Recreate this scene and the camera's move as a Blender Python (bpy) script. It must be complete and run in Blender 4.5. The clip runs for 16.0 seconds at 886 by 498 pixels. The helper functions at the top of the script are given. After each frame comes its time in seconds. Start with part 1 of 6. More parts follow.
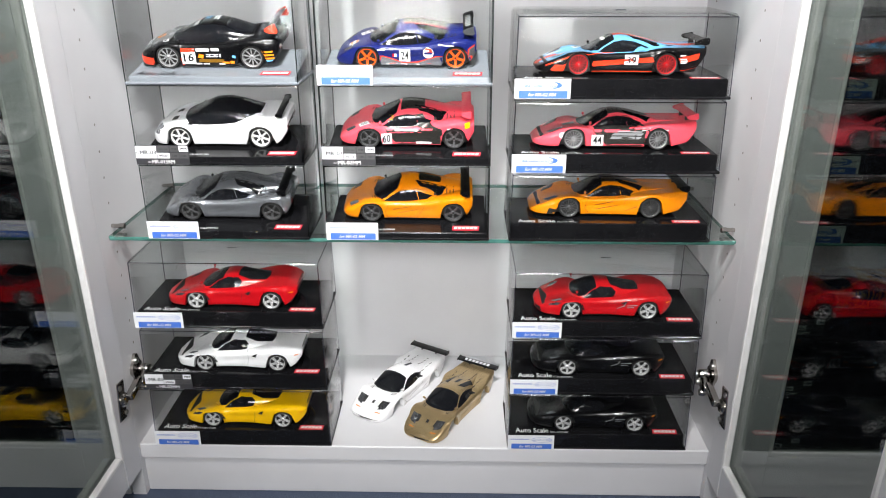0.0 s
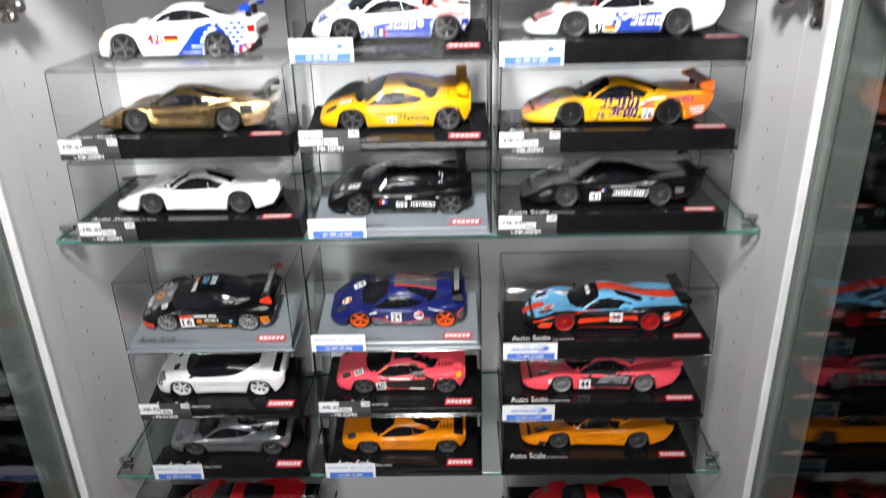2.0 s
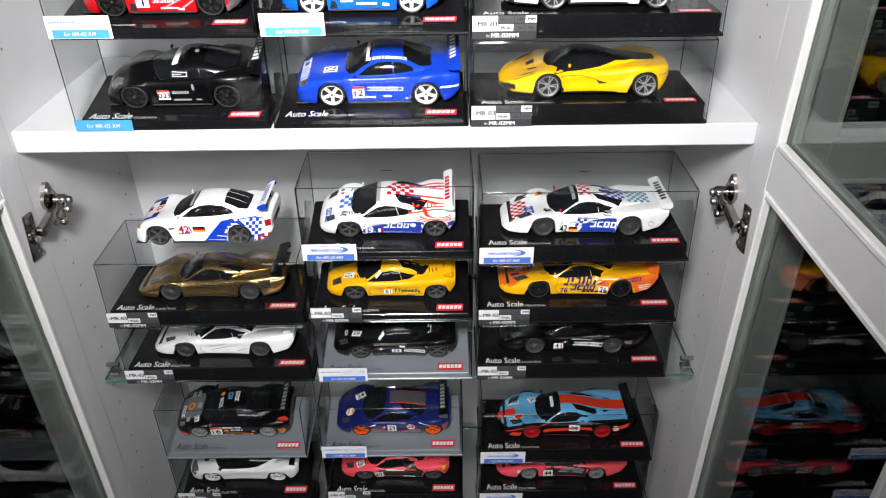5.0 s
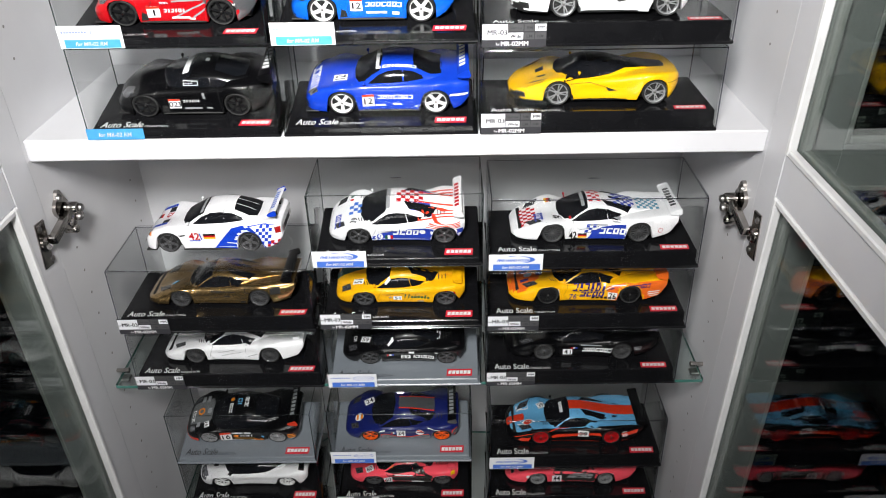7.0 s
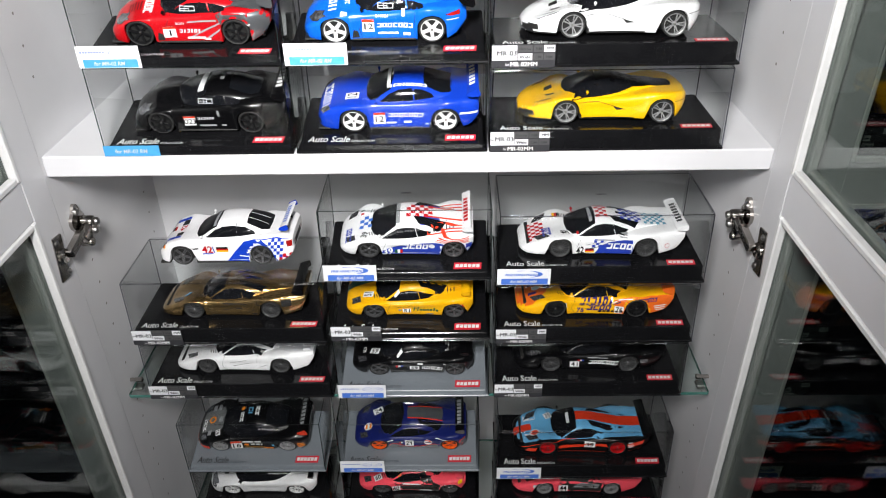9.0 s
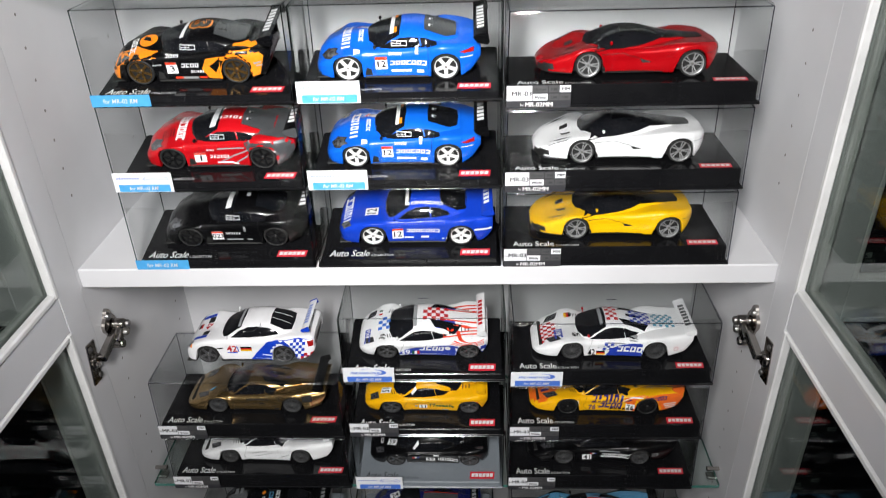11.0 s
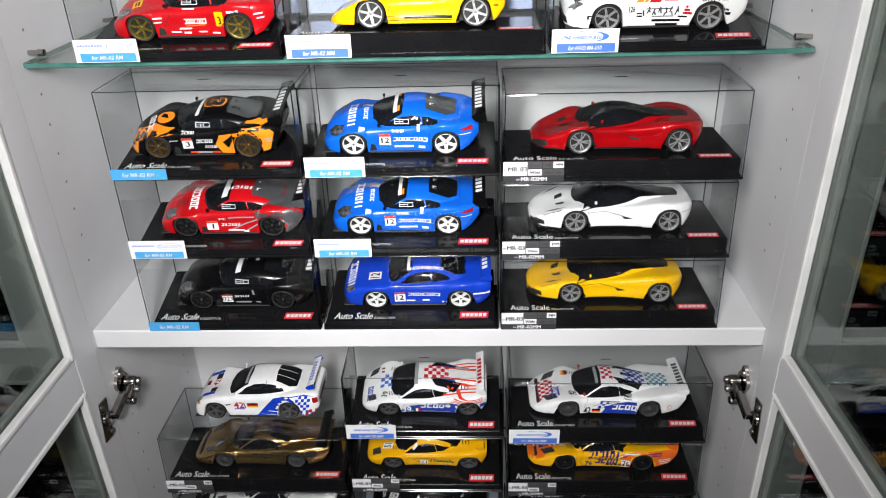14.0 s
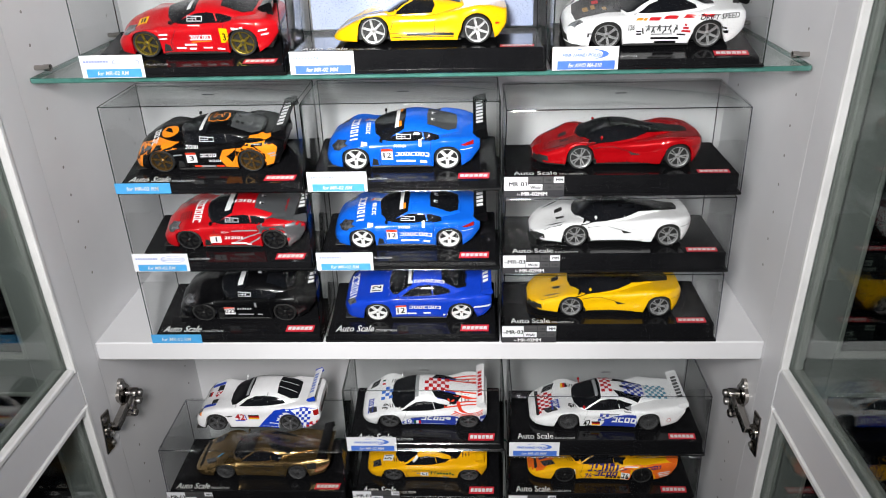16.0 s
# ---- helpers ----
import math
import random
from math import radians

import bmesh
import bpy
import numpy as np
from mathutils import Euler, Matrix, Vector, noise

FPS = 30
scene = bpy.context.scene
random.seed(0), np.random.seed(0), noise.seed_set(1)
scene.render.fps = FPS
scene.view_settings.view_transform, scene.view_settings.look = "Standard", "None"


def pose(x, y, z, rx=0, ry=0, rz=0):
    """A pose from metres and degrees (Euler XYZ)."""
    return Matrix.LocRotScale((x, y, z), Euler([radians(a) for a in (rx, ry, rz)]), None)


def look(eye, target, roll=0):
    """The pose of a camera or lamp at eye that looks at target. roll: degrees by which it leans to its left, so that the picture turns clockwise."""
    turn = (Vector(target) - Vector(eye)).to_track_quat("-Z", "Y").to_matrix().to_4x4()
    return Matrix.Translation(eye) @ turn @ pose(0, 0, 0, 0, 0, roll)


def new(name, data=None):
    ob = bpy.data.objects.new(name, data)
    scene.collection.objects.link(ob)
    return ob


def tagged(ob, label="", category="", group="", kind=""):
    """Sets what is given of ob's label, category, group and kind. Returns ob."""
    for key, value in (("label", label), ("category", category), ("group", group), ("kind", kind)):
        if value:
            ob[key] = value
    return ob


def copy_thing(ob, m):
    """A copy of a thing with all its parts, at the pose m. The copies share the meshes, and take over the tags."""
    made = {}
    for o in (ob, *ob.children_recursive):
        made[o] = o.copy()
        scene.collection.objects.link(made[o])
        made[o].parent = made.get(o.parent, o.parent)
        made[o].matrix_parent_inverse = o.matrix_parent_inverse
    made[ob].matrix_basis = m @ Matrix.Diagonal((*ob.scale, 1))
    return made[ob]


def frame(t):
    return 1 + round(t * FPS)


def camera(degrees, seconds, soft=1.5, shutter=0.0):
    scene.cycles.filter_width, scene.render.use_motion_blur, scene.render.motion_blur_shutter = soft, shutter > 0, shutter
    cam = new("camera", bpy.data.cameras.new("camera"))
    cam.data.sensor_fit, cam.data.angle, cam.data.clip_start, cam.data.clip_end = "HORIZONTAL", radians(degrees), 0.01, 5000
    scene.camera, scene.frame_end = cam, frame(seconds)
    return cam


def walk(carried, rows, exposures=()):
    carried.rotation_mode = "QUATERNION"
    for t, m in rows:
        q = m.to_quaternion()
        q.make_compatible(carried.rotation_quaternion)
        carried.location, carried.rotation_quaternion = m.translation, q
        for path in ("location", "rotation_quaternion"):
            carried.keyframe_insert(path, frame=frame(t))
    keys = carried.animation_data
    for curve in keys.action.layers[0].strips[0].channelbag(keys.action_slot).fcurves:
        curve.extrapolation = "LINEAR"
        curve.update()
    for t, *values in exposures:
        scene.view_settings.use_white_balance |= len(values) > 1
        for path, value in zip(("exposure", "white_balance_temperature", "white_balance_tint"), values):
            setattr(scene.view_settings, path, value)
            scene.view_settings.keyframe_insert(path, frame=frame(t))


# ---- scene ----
cam = camera(62.0, 16.0, soft=1.0, shutter=0.4)
PATH = [
    (0, (0.044, -0.811, 0.694), (0.007, 1.043, -0.055), 0.0),
    (0.5, (0.042, -0.802, 0.7), (-0.006, 1.055, -0.041), 0.0),
    (1, (0.028, -0.751, 0.724), (-0.019, 1.108, -0.012), -0.4),
    (1.5, (0.035, -0.702, 0.81), (-0.032, 1.153, 0.065), -1.2),
    (2, (0.059, -0.711, 1.001), (0.013, 1.114, 0.184), -1.5),
    (2.5, (0.065, -0.713, 1.161), (0.038, 1.055, 0.226), -0.7),
    (3, (0.069, -0.699, 1.226), (0.022, 1.014, 0.194), -1.0),
    (3.5, (0.072, -0.692, 1.277), (0.026, 1.008, 0.224), -1.0),
    (4, (0.068, -0.699, 1.317), (0.07, 0.996, 0.256), -0.4),
    (6.5, (0.057, -0.692, 1.341), (0.037, 0.993, 0.265), -1.3),
    (7, (0.056, -0.694, 1.342), (0.036, 0.995, 0.271), -1.1),
    (7.5, (0.052, -0.697, 1.342), (0.035, 0.994, 0.274), -1.0),
    (8, (0.053, -0.697, 1.345), (0.027, 0.991, 0.272), -1.1),
    (10.3, (0.053, -0.687, 1.417), (0.0, 1.027, 0.387), -1.3),
    (10.5, (0.052, -0.683, 1.43), (-0.008, 1.036, 0.41), -1.4),
    (11, (0.054, -0.676, 1.457), (-0.023, 1.049, 0.448), -1.8),
    (11.5, (0.055, -0.682, 1.483), (-0.017, 1.065, 0.512), -1.7),
    (12, (0.059, -0.687, 1.494), (-0.025, 1.067, 0.538), -1.9),
    (12.5, (0.056, -0.687, 1.498), (-0.025, 1.073, 0.55), -1.8),
    (13, (0.056, -0.688, 1.501), (-0.028, 1.075, 0.56), -1.7),
    (13.5, (0.057, -0.69, 1.502), (-0.025, 1.078, 0.57), -1.8),
    (14, (0.059, -0.69, 1.504), (-0.026, 1.079, 0.574), -1.8),
    (14.5, (0.062, -0.691, 1.505), (-0.019, 1.08, 0.58), -1.9),
    (15, (0.062, -0.695, 1.506), (-0.019, 1.08, 0.589), -1.8),
    (15.5, (0.058, -0.696, 1.511), (-0.02, 1.084, 0.601), -1.7),
    (16, (0.057, -0.694, 1.511), (-0.025, 1.087, 0.604), -1.6),
]
walk(cam, [(t, look(eye, target, roll)) for t, eye, target, roll in PATH], ((0, 2.23), (1, 2.2), (1.5, 1.78), (2, 1.14), (3, 0.53), (4, 0.26), (6.5, 0.13), (8, 0.1), (10.4, -0.18), (11.2, -0.35), (12.2, -0.46), (16, -0.52)))

# ---- light ----
world = bpy.data.worlds.new("room_world")
scene.world = world
world.use_nodes = True
world.node_tree.nodes["Background"].inputs[0].default_value = (0.8, 0.85, 1.0, 1)
world.node_tree.nodes["Background"].inputs[1].default_value = 0.03


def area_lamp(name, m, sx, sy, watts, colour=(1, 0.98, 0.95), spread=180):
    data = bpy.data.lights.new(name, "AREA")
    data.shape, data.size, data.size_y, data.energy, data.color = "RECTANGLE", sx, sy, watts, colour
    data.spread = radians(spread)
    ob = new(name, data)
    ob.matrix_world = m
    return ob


# weak fill added near the ceiling, for an unseen source; no fixture is built
area_lamp("ceiling_lamp_light", look((0.1, -2.35, 2.36), (0.0, 0.1, 0.4)), 0.9, 0.35, 2.5, (1, 0.985, 0.97))
# two fixed stand-ins, both always on, for the small lamp that goes along with the filming: at its low and at its usual
# stand
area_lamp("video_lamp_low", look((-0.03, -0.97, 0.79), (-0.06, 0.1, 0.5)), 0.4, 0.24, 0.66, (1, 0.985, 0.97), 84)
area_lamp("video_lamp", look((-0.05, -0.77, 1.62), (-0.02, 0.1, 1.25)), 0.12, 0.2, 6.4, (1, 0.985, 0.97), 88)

# ---- materials ----
MATS = {}


def nodes_of(name):
    m = bpy.data.materials.new(name)
    m.use_nodes = True
    nt = m.node_tree
    bsdf = nt.nodes["Principled BSDF"]
    return m, nt, bsdf


def noise_node(nt, scale, detail=3.0, rough=0.5, coord="Object"):
    tc = nt.nodes.new("ShaderNodeTexCoord")
    n = nt.nodes.new("ShaderNodeTexNoise")
    n.inputs["Scale"].default_value, n.inputs["Detail"].default_value = scale, detail
    n.inputs["Roughness"].default_value = rough
    nt.links.new(tc.outputs[coord], n.inputs["Vector"])
    return n


def mixed(nt, fac, a, b):
    mx = nt.nodes.new("ShaderNodeMix")
    mx.data_type = "RGBA"
    mx.inputs["A"].default_value, mx.inputs["B"].default_value = (*a, 1), (*b, 1)
    nt.links.new(fac, mx.inputs["Factor"])
    return mx.outputs["Result"]


def ranged(nt, out, lo, hi, a=0.0, b=1.0):
    r = nt.nodes.new("ShaderNodeMapRange")
    r.inputs[1].default_value, r.inputs[2].default_value, r.inputs[3].default_value, r.inputs[4].default_value = lo, hi, a, b
    nt.links.new(out, r.inputs[0])
    return r.outputs[0]


def bump(nt, bsdf, out, strength, distance):
    b = nt.nodes.new("ShaderNodeBump")
    b.inputs["Strength"].default_value, b.inputs["Distance"].default_value = strength, distance
    nt.links.new(out, b.inputs["Height"])
    nt.links.new(b.outputs[0], bsdf.inputs["Normal"])


def surface(name, a, b=None, rough=0.5, metal=0.0, scale=40.0, coat=0.0, bumpy=0.0, grain=600.0, spec=0.5):
    """A plain surface with two colours mottled at one scale, grain in its gloss and a fine relief."""
    if name in MATS:
        return MATS[name]
    m, nt, bs = nodes_of(name)
    b = b or tuple(c * 0.86 for c in a)
    n = noise_node(nt, scale, 4)
    nt.links.new(mixed(nt, ranged(nt, n.outputs["Fac"], 0.35, 0.7), a, b), bs.inputs["Base Color"])
    g = noise_node(nt, grain, 2)
    nt.links.new(ranged(nt, g.outputs["Fac"], 0.3, 0.7, max(rough - 0.06, 0.02), rough + 0.06), bs.inputs["Roughness"])
    bs.inputs["Metallic"].default_value = metal
    bs.inputs["Coat Weight"].default_value = coat
    bs.inputs["Coat Roughness"].default_value = 0.03
    bs.inputs["Specular IOR Level"].default_value = spec
    if bumpy:
        bump(nt, bs, g.outputs["Fac"], bumpy, 0.0005)
    MATS[name] = m
    return m


def paint(name, rgb, metal=0.0, rough=0.3, coat=1.0):
    return surface("paint_" + name, rgb, tuple(c * 0.93 for c in rgb), rough, metal, 90, coat * 0.55, 0.0, 3000 if metal else 900, 0.25)


def clear(name, tint, gloss_floor=0.04, rough=0.02, peak=0.9):
    """Clear sheet: passes light straight through, with gloss that rises at a slant."""
    if name in MATS:
        return MATS[name]
    m = bpy.data.materials.new(name)
    m.use_nodes = True
    nt = m.node_tree
    nt.nodes.clear()
    out, mx = nt.nodes.new("ShaderNodeOutputMaterial"), nt.nodes.new("ShaderNodeMixShader")
    tr, gl = nt.nodes.new("ShaderNodeBsdfTransparent"), nt.nodes.new("ShaderNodeBsdfGlossy")
    tr.inputs[0].default_value = (*tint, 1)
    gl.inputs["Roughness"].default_value = rough
    lw, pw = nt.nodes.new("ShaderNodeLayerWeight"), nt.nodes.new("ShaderNodeMath")
    lw.inputs[0].default_value = 0.5
    pw.operation, pw.inputs[1].default_value = "POWER", 5.0
    nt.links.new(lw.outputs["Facing"], pw.inputs[0])
    nt.links.new(ranged(nt, pw.outputs[0], 0, 1, gloss_floor, peak), mx.inputs[0])
    nt.links.new(tr.outputs[0], mx.inputs[1])
    nt.links.new(gl.outputs[0], mx.inputs[2])
    nt.links.new(mx.outputs[0], out.inputs[0])
    MATS[name] = m
    return m


def carpet_material():
    m, nt, bs = nodes_of("carpet_blue")
    n1, n2 = noise_node(nt, 900, 3, 0.7), noise_node(nt, 12, 3)
    c = mixed(nt, ranged(nt, n1.outputs["Fac"], 0.3, 0.7), (0.05, 0.075, 0.13), (0.16, 0.2, 0.3))
    nt.links.new(c, bs.inputs["Base Color"])
    bs.inputs["Roughness"].default_value = 0.95
    bump(nt, bs, n1.outputs["Fac"], 0.9, 0.004)
    return m


WHITE = surface("cabinet_white_foil", (0.72, 0.72, 0.74), (0.66, 0.66, 0.68), 0.42, 0, 8, 0, 0.08, 900)
DOORW = surface("door_grey_foil", (0.66, 0.66, 0.68), (0.61, 0.61, 0.63), 0.42, 0, 8, 0, 0.08, 900)
BEAD = surface("door_bead_white", (0.78, 0.78, 0.78), None, 0.35, 0, 30)
HOLE = surface("drilled_hole", (0.28, 0.27, 0.26), None, 0.8)
WALLP = surface("room_wall_paint", (0.42, 0.41, 0.39), (0.38, 0.37, 0.36), 0.8, 0, 3, 0, 0.15, 300)
CEIL = surface("ceiling_paint", (0.75, 0.74, 0.72), None, 0.85, 0, 3, 0, 0.2, 300)
CARPET = carpet_material()
CHROME = surface("nickel_plated_steel", (0.46, 0.43, 0.4), (0.34, 0.32, 0.3), 0.16, 1.0, 60)
SCREW = surface("steel_screw", (0.35, 0.34, 0.33), None, 0.35, 1.0, 60)
BLACKP = surface("black_gloss_plastic", (0.006, 0.006, 0.007), (0.009, 0.009, 0.01), 0.12, 0, 25, 0, 0.02, 1500, 0.28)
GREYP = surface("grey_gloss_plastic", (0.19, 0.21, 0.235), (0.175, 0.195, 0.22), 0.28, 0, 25, 0, 0.03, 1500)
ACRYL = clear("clear_acrylic", (0.986, 0.99, 0.988), 0.005, 0.01, 1.0)
ACRYL_TOP = clear("clear_acrylic_top", (0.965, 0.972, 0.97), 0.04, 0.01, 1.0)
EDGE = clear("acrylic_edge", (0.36, 0.44, 0.42), 0.14, 0.1)
EDGEV = clear("acrylic_edge_soft", (0.5, 0.5, 0.58), 0.2, 0.1)
SHEET = clear("shelf_glass", (0.93, 0.965, 0.95), 0.045)
GEDGE = surface("shelf_glass_edge", (0.045, 0.15, 0.125), (0.08, 0.22, 0.19), 0.12, 0, 60, 0.6)
DGLASS = clear("door_glass", (0.7, 0.73, 0.71), 0.08, 0.012, 0.85)
CARDW = surface("label_white_card", (0.78, 0.79, 0.82), (0.74, 0.75, 0.78), 0.5, 0, 120)
INKBLUE = surface("label_blue_ink", (0.06, 0.17, 0.62), None, 0.45, 0, 120)
INKSKY = surface("label_sky_ink", (0.07, 0.36, 0.72), None, 0.45, 0, 120)
INKGREY = surface("label_grey_ink", (0.07, 0.07, 0.072), None, 0.5, 0, 120)
INKDARK = surface("label_dark_ink", (0.03, 0.03, 0.035), None, 0.5, 0, 120)
INKWHITE = surface("print_white_ink", (0.75, 0.75, 0.75), None, 0.5, 0, 120)
INKRED = surface("print_red_ink", (0.62, 0.02, 0.04), None, 0.45, 0, 120)
PALEBLUE = surface("label_pale_blue_ink", (0.2, 0.27, 0.6), None, 0.5, 0, 120)
RUBBER = surface("tyre_rubber", (0.012, 0.012, 0.012), (0.02, 0.02, 0.02), 0.7, 0, 200)
UNDER = surface("car_chassis_black", (0.01, 0.01, 0.01), None, 0.6)
SMOKE = surface("smoked_window", (0.006, 0.007, 0.009), (0.01, 0.01, 0.012), 0.07, 0, 60, 0.2, 0.0, 600.0, 0.25)
LENS = surface("headlight_lens", (0.22, 0.23, 0.25), (0.05, 0.05, 0.06), 0.08, 0.3, 300, 1.0)
TAILRED = surface("taillight_red", (0.35, 0.01, 0.01), None, 0.12, 0, 100, 1.0)


# ---- mesh helpers ----
def box(bm, x0, y0, z0, x1, y1, z1, bevel=0.0, segs=1):
    vs = [bm.verts.new((x, y, z)) for x in (x0, x1) for y in (y0, y1) for z in (z0, z1)]
    fs = [bm.faces.new([vs[i] for i in q]) for q in ((0, 1, 3, 2), (4, 6, 7, 5), (0, 4, 5, 1), (2, 3, 7, 6), (0, 2, 6, 4), (1, 5, 7, 3))]
    if bevel:
        es = list({e for f in fs for e in f.edges})
        bmesh.ops.bevel(bm, geom=es, offset=bevel, segments=segs, affect="EDGES", profile=0.5)
    return fs


def lathe(bm, profile, n=24, axis="y", ring=False):
    """Revolves (radius, along) pairs round an axis; ring: the profile closes on itself."""
    rings = []
    for r, a in profile:
        ring = []
        for k in range(n):
            c, s = math.cos(2 * math.pi * k / n), math.sin(2 * math.pi * k / n)
            ring.append(bm.verts.new({"y": (r * c, a, r * s), "z": (r * c, r * s, a), "x": (a, r * c, r * s)}[axis]))
        rings.append(ring)
    for p, q in zip(rings, rings[1:]):
        for k in range(n):
            bm.faces.new((p[k], p[(k + 1) % n], q[(k + 1) % n], q[k]))
    if ring:
        for k in range(n):
            bm.faces.new((rings[-1][k], rings[-1][(k + 1) % n], rings[0][(k + 1) % n], rings[0][k]))
        return
    if profile[0][0] > 1e-6:
        bm.faces.new(rings[0])
    if profile[-1][0] > 1e-6:
        bm.faces.new(rings[-1][::-1])


def finish(bm, name, mat, smooth=False, angle=40):
    bmesh.ops.recalc_face_normals(bm, faces=bm.faces)
    me = bpy.data.meshes.new(name)
    if smooth:
        for f in bm.faces:
            f.smooth = True
        for e in bm.edges:
            if len(e.link_faces) == 2 and e.calc_face_angle(0) > radians(angle):
                e.smooth = False
    bm.to_mesh(me)
    bm.free()
    for m in (mat if isinstance(mat, (list, tuple)) else [mat]):
        me.materials.append(m)
    return me


def part(name, bm, mat, parent, label="", smooth=False, angle=40):
    ob = new(name, finish(bm, name, mat, smooth, angle))
    ob.parent = parent
    if label:
        tagged(ob, label)
    return ob


def thing(name, at, label, category, group="", kind=""):
    ob = new(name)
    ob.matrix_world = Matrix.Translation(at)
    ob.empty_display_size = 0.02
    return tagged(ob, label, category, group, kind)


def solid(name, mat, label, category, boxes, kind="structure", bevel=0.0015):
    """One top-level mesh of boxes."""
    bm = bmesh.new()
    for b in boxes:
        box(bm, *b, bevel=bevel)
    ob = new(name, finish(bm, name, mat))
    return tagged(ob, label, category, kind=kind)


TEXTS = {}


def letters(s, height, slant=0.0, bold=0.0):
    """Verts (x, y) and faces of a line of letters whose capitals are about height high, from x = 0 on."""
    key = (s, height, slant, bold)
    if key not in TEXTS:
        cu = bpy.data.curves.new("letters", "FONT")
        cu.body, cu.size, cu.resolution_u, cu.shear, cu.offset = s, height / 0.69, 2, slant, bold * height
        ob = bpy.data.objects.new("letters", cu)
        me = bpy.data.meshes.new_from_object(ob)
        TEXTS[key] = ([v.co.to_2d().to_tuple() for v in me.vertices], [tuple(p.vertices) for p in me.polygons])
        bpy.data.objects.remove(ob)
        bpy.data.meshes.remove(me)
    return TEXTS[key]


def flat(bm, pts, z=0.0):
    return bm.faces.new([bm.verts.new((x, y, z)) for x, y in pts])


def text_into(bm, s, x, y, height, width=None, slant=0.0, bold=0.02, z=0.0, centre=False):
    vs, fs = letters(s, height, slant, bold)
    if not vs:
        return
    lo, hi = min(v[0] for v in vs), max(v[0] for v in vs)
    k = width / (hi - lo) if width else 1.0
    off = -(hi + lo) / 2 * k if centre else -lo * k
    made = [bm.verts.new((x + off + vx * k, y + vy, z)) for vx, vy in vs]
    for f in fs:
        try:
            bm.faces.new([made[i] for i in f])
        except ValueError:
            pass


def bold_text(bm, s, x, y, height, width, z):
    """Letters thickened by a second set a hair to the side."""
    for k in (-1, 0, 1):
        text_into(bm, s, x + k * height * 0.05, y, height, width, 0.0, 0.0, z + 0.00004 * k)


# ---- the cabinet and the room ----
DECK, GLASS_1, GLASS_2, FIXED, GLASS_3 = 0.081, 0.377, 0.697, 1.039, 1.344
BACK, IN, TOP = 0.242, 0.38, 1.98


def frustum_rings(bm, specs, n=4):
    """Rounded-rectangle rings (x0, y0, x1, y1, z, radius) joined one to the next."""
    rings = []
    for x0, y0, x1, y1, z, r in specs:
        ring = []
        for cx, cy, a0 in ((x1 - r, y1 - r, 0), (x0 + r, y1 - r, 90), (x0 + r, y0 + r, 180), (x1 - r, y0 + r, 270)):
            for k in range(n + 1):
                a = radians(a0 + 90 * k / n)
                ring.append(bm.verts.new((cx + r * math.cos(a), cy + r * math.sin(a), z)))
        rings.append(ring)
    m = len(rings[0])
    for p, q in zip(rings, rings[1:]):
        for k in range(m):
            bm.faces.new((p[k], p[(k + 1) % m], q[(k + 1) % m], q[k]))
    return rings


def cabinet(x, n):
    """Carcass of one tall cabinet whose inner width is 0.76 m, centred on x."""
    solid(f"wall_side_{n}_left", WHITE, "pale grey foil cabinet side panel with drilled shelf holes", "cabinet side", [(x - IN - 0.0185, -0.004, 0, x - IN, BACK + 0.006, TOP)], bevel=0.0003)
    solid(f"wall_side_{n}_right", WHITE, "pale grey foil cabinet side panel with drilled shelf holes", "cabinet side", [(x + IN, -0.004, 0, x + IN + 0.0185, BACK + 0.006, TOP)], bevel=0.0003)
    solid(f"wall_back_{n}", WHITE, "pale grey cabinet back board behind the display cases", "cabinet back", [(x - IN - 0.018, BACK, 0.01, x + IN + 0.018, BACK + 0.004, TOP)], bevel=0)
    solid(f"shelf_bottom_{n}", WHITE, "white foil bottom shelf of the cabinet above the plinth", "shelf", [(x - IN, 0.0, DECK - 0.023, x + IN, BACK, DECK)])
    solid(f"plinth_{n}", WHITE, "white plinth board under the bottom shelf, on carpet", "plinth", [(x - IN, 0.006, 0, x + IN, 0.022, DECK - 0.023)])
    solid(f"shelf_fixed_{n}", WHITE, "thick white foil fixed shelf across the cabinet", "shelf", [(x - IN, 0.0, FIXED - 0.024, x + IN, BACK, FIXED)])
    solid(f"cabinet_top_{n}", WHITE, "white foil top board of the cabinet", "cabinet top", [(x - IN, 0.0, TOP - 0.02, x + IN, BACK, TOP)])


def glass_shelf(x, z):
    """A 6 mm glass shelf with polished green edges; z is its upper face."""
    th = thing("glass_shelf", (x, 0.008, z - 0.0065), "clear glass shelf with green polished edges on metal pegs", "shelf", "glass shelves")
    w, d, t = 0.375, BACK - 0.02, 0.006
    bm = bmesh.new()
    box(bm, -w + 0.0004, 0.0004, 0, w - 0.0004, d - 0.0004, t)
    part("pane", bm, SHEET, th)
    bm = bmesh.new()
    rings = frustum_rings(bm, [(-w, 0, w, d, 0.0006, 0.004), (-w - 0.0006, -0.0006, w + 0.0006, d + 0.0006, 0.0015, 0.004), (-w - 0.0006, -0.0006, w + 0.0006, d + 0.0006, t - 0.0015, 0.004), (-w, 0, w, d, t - 0.0006, 0.004)], 3)
    part("polished_edge", bm, GEDGE, th, "green polished glass edge")
    return th


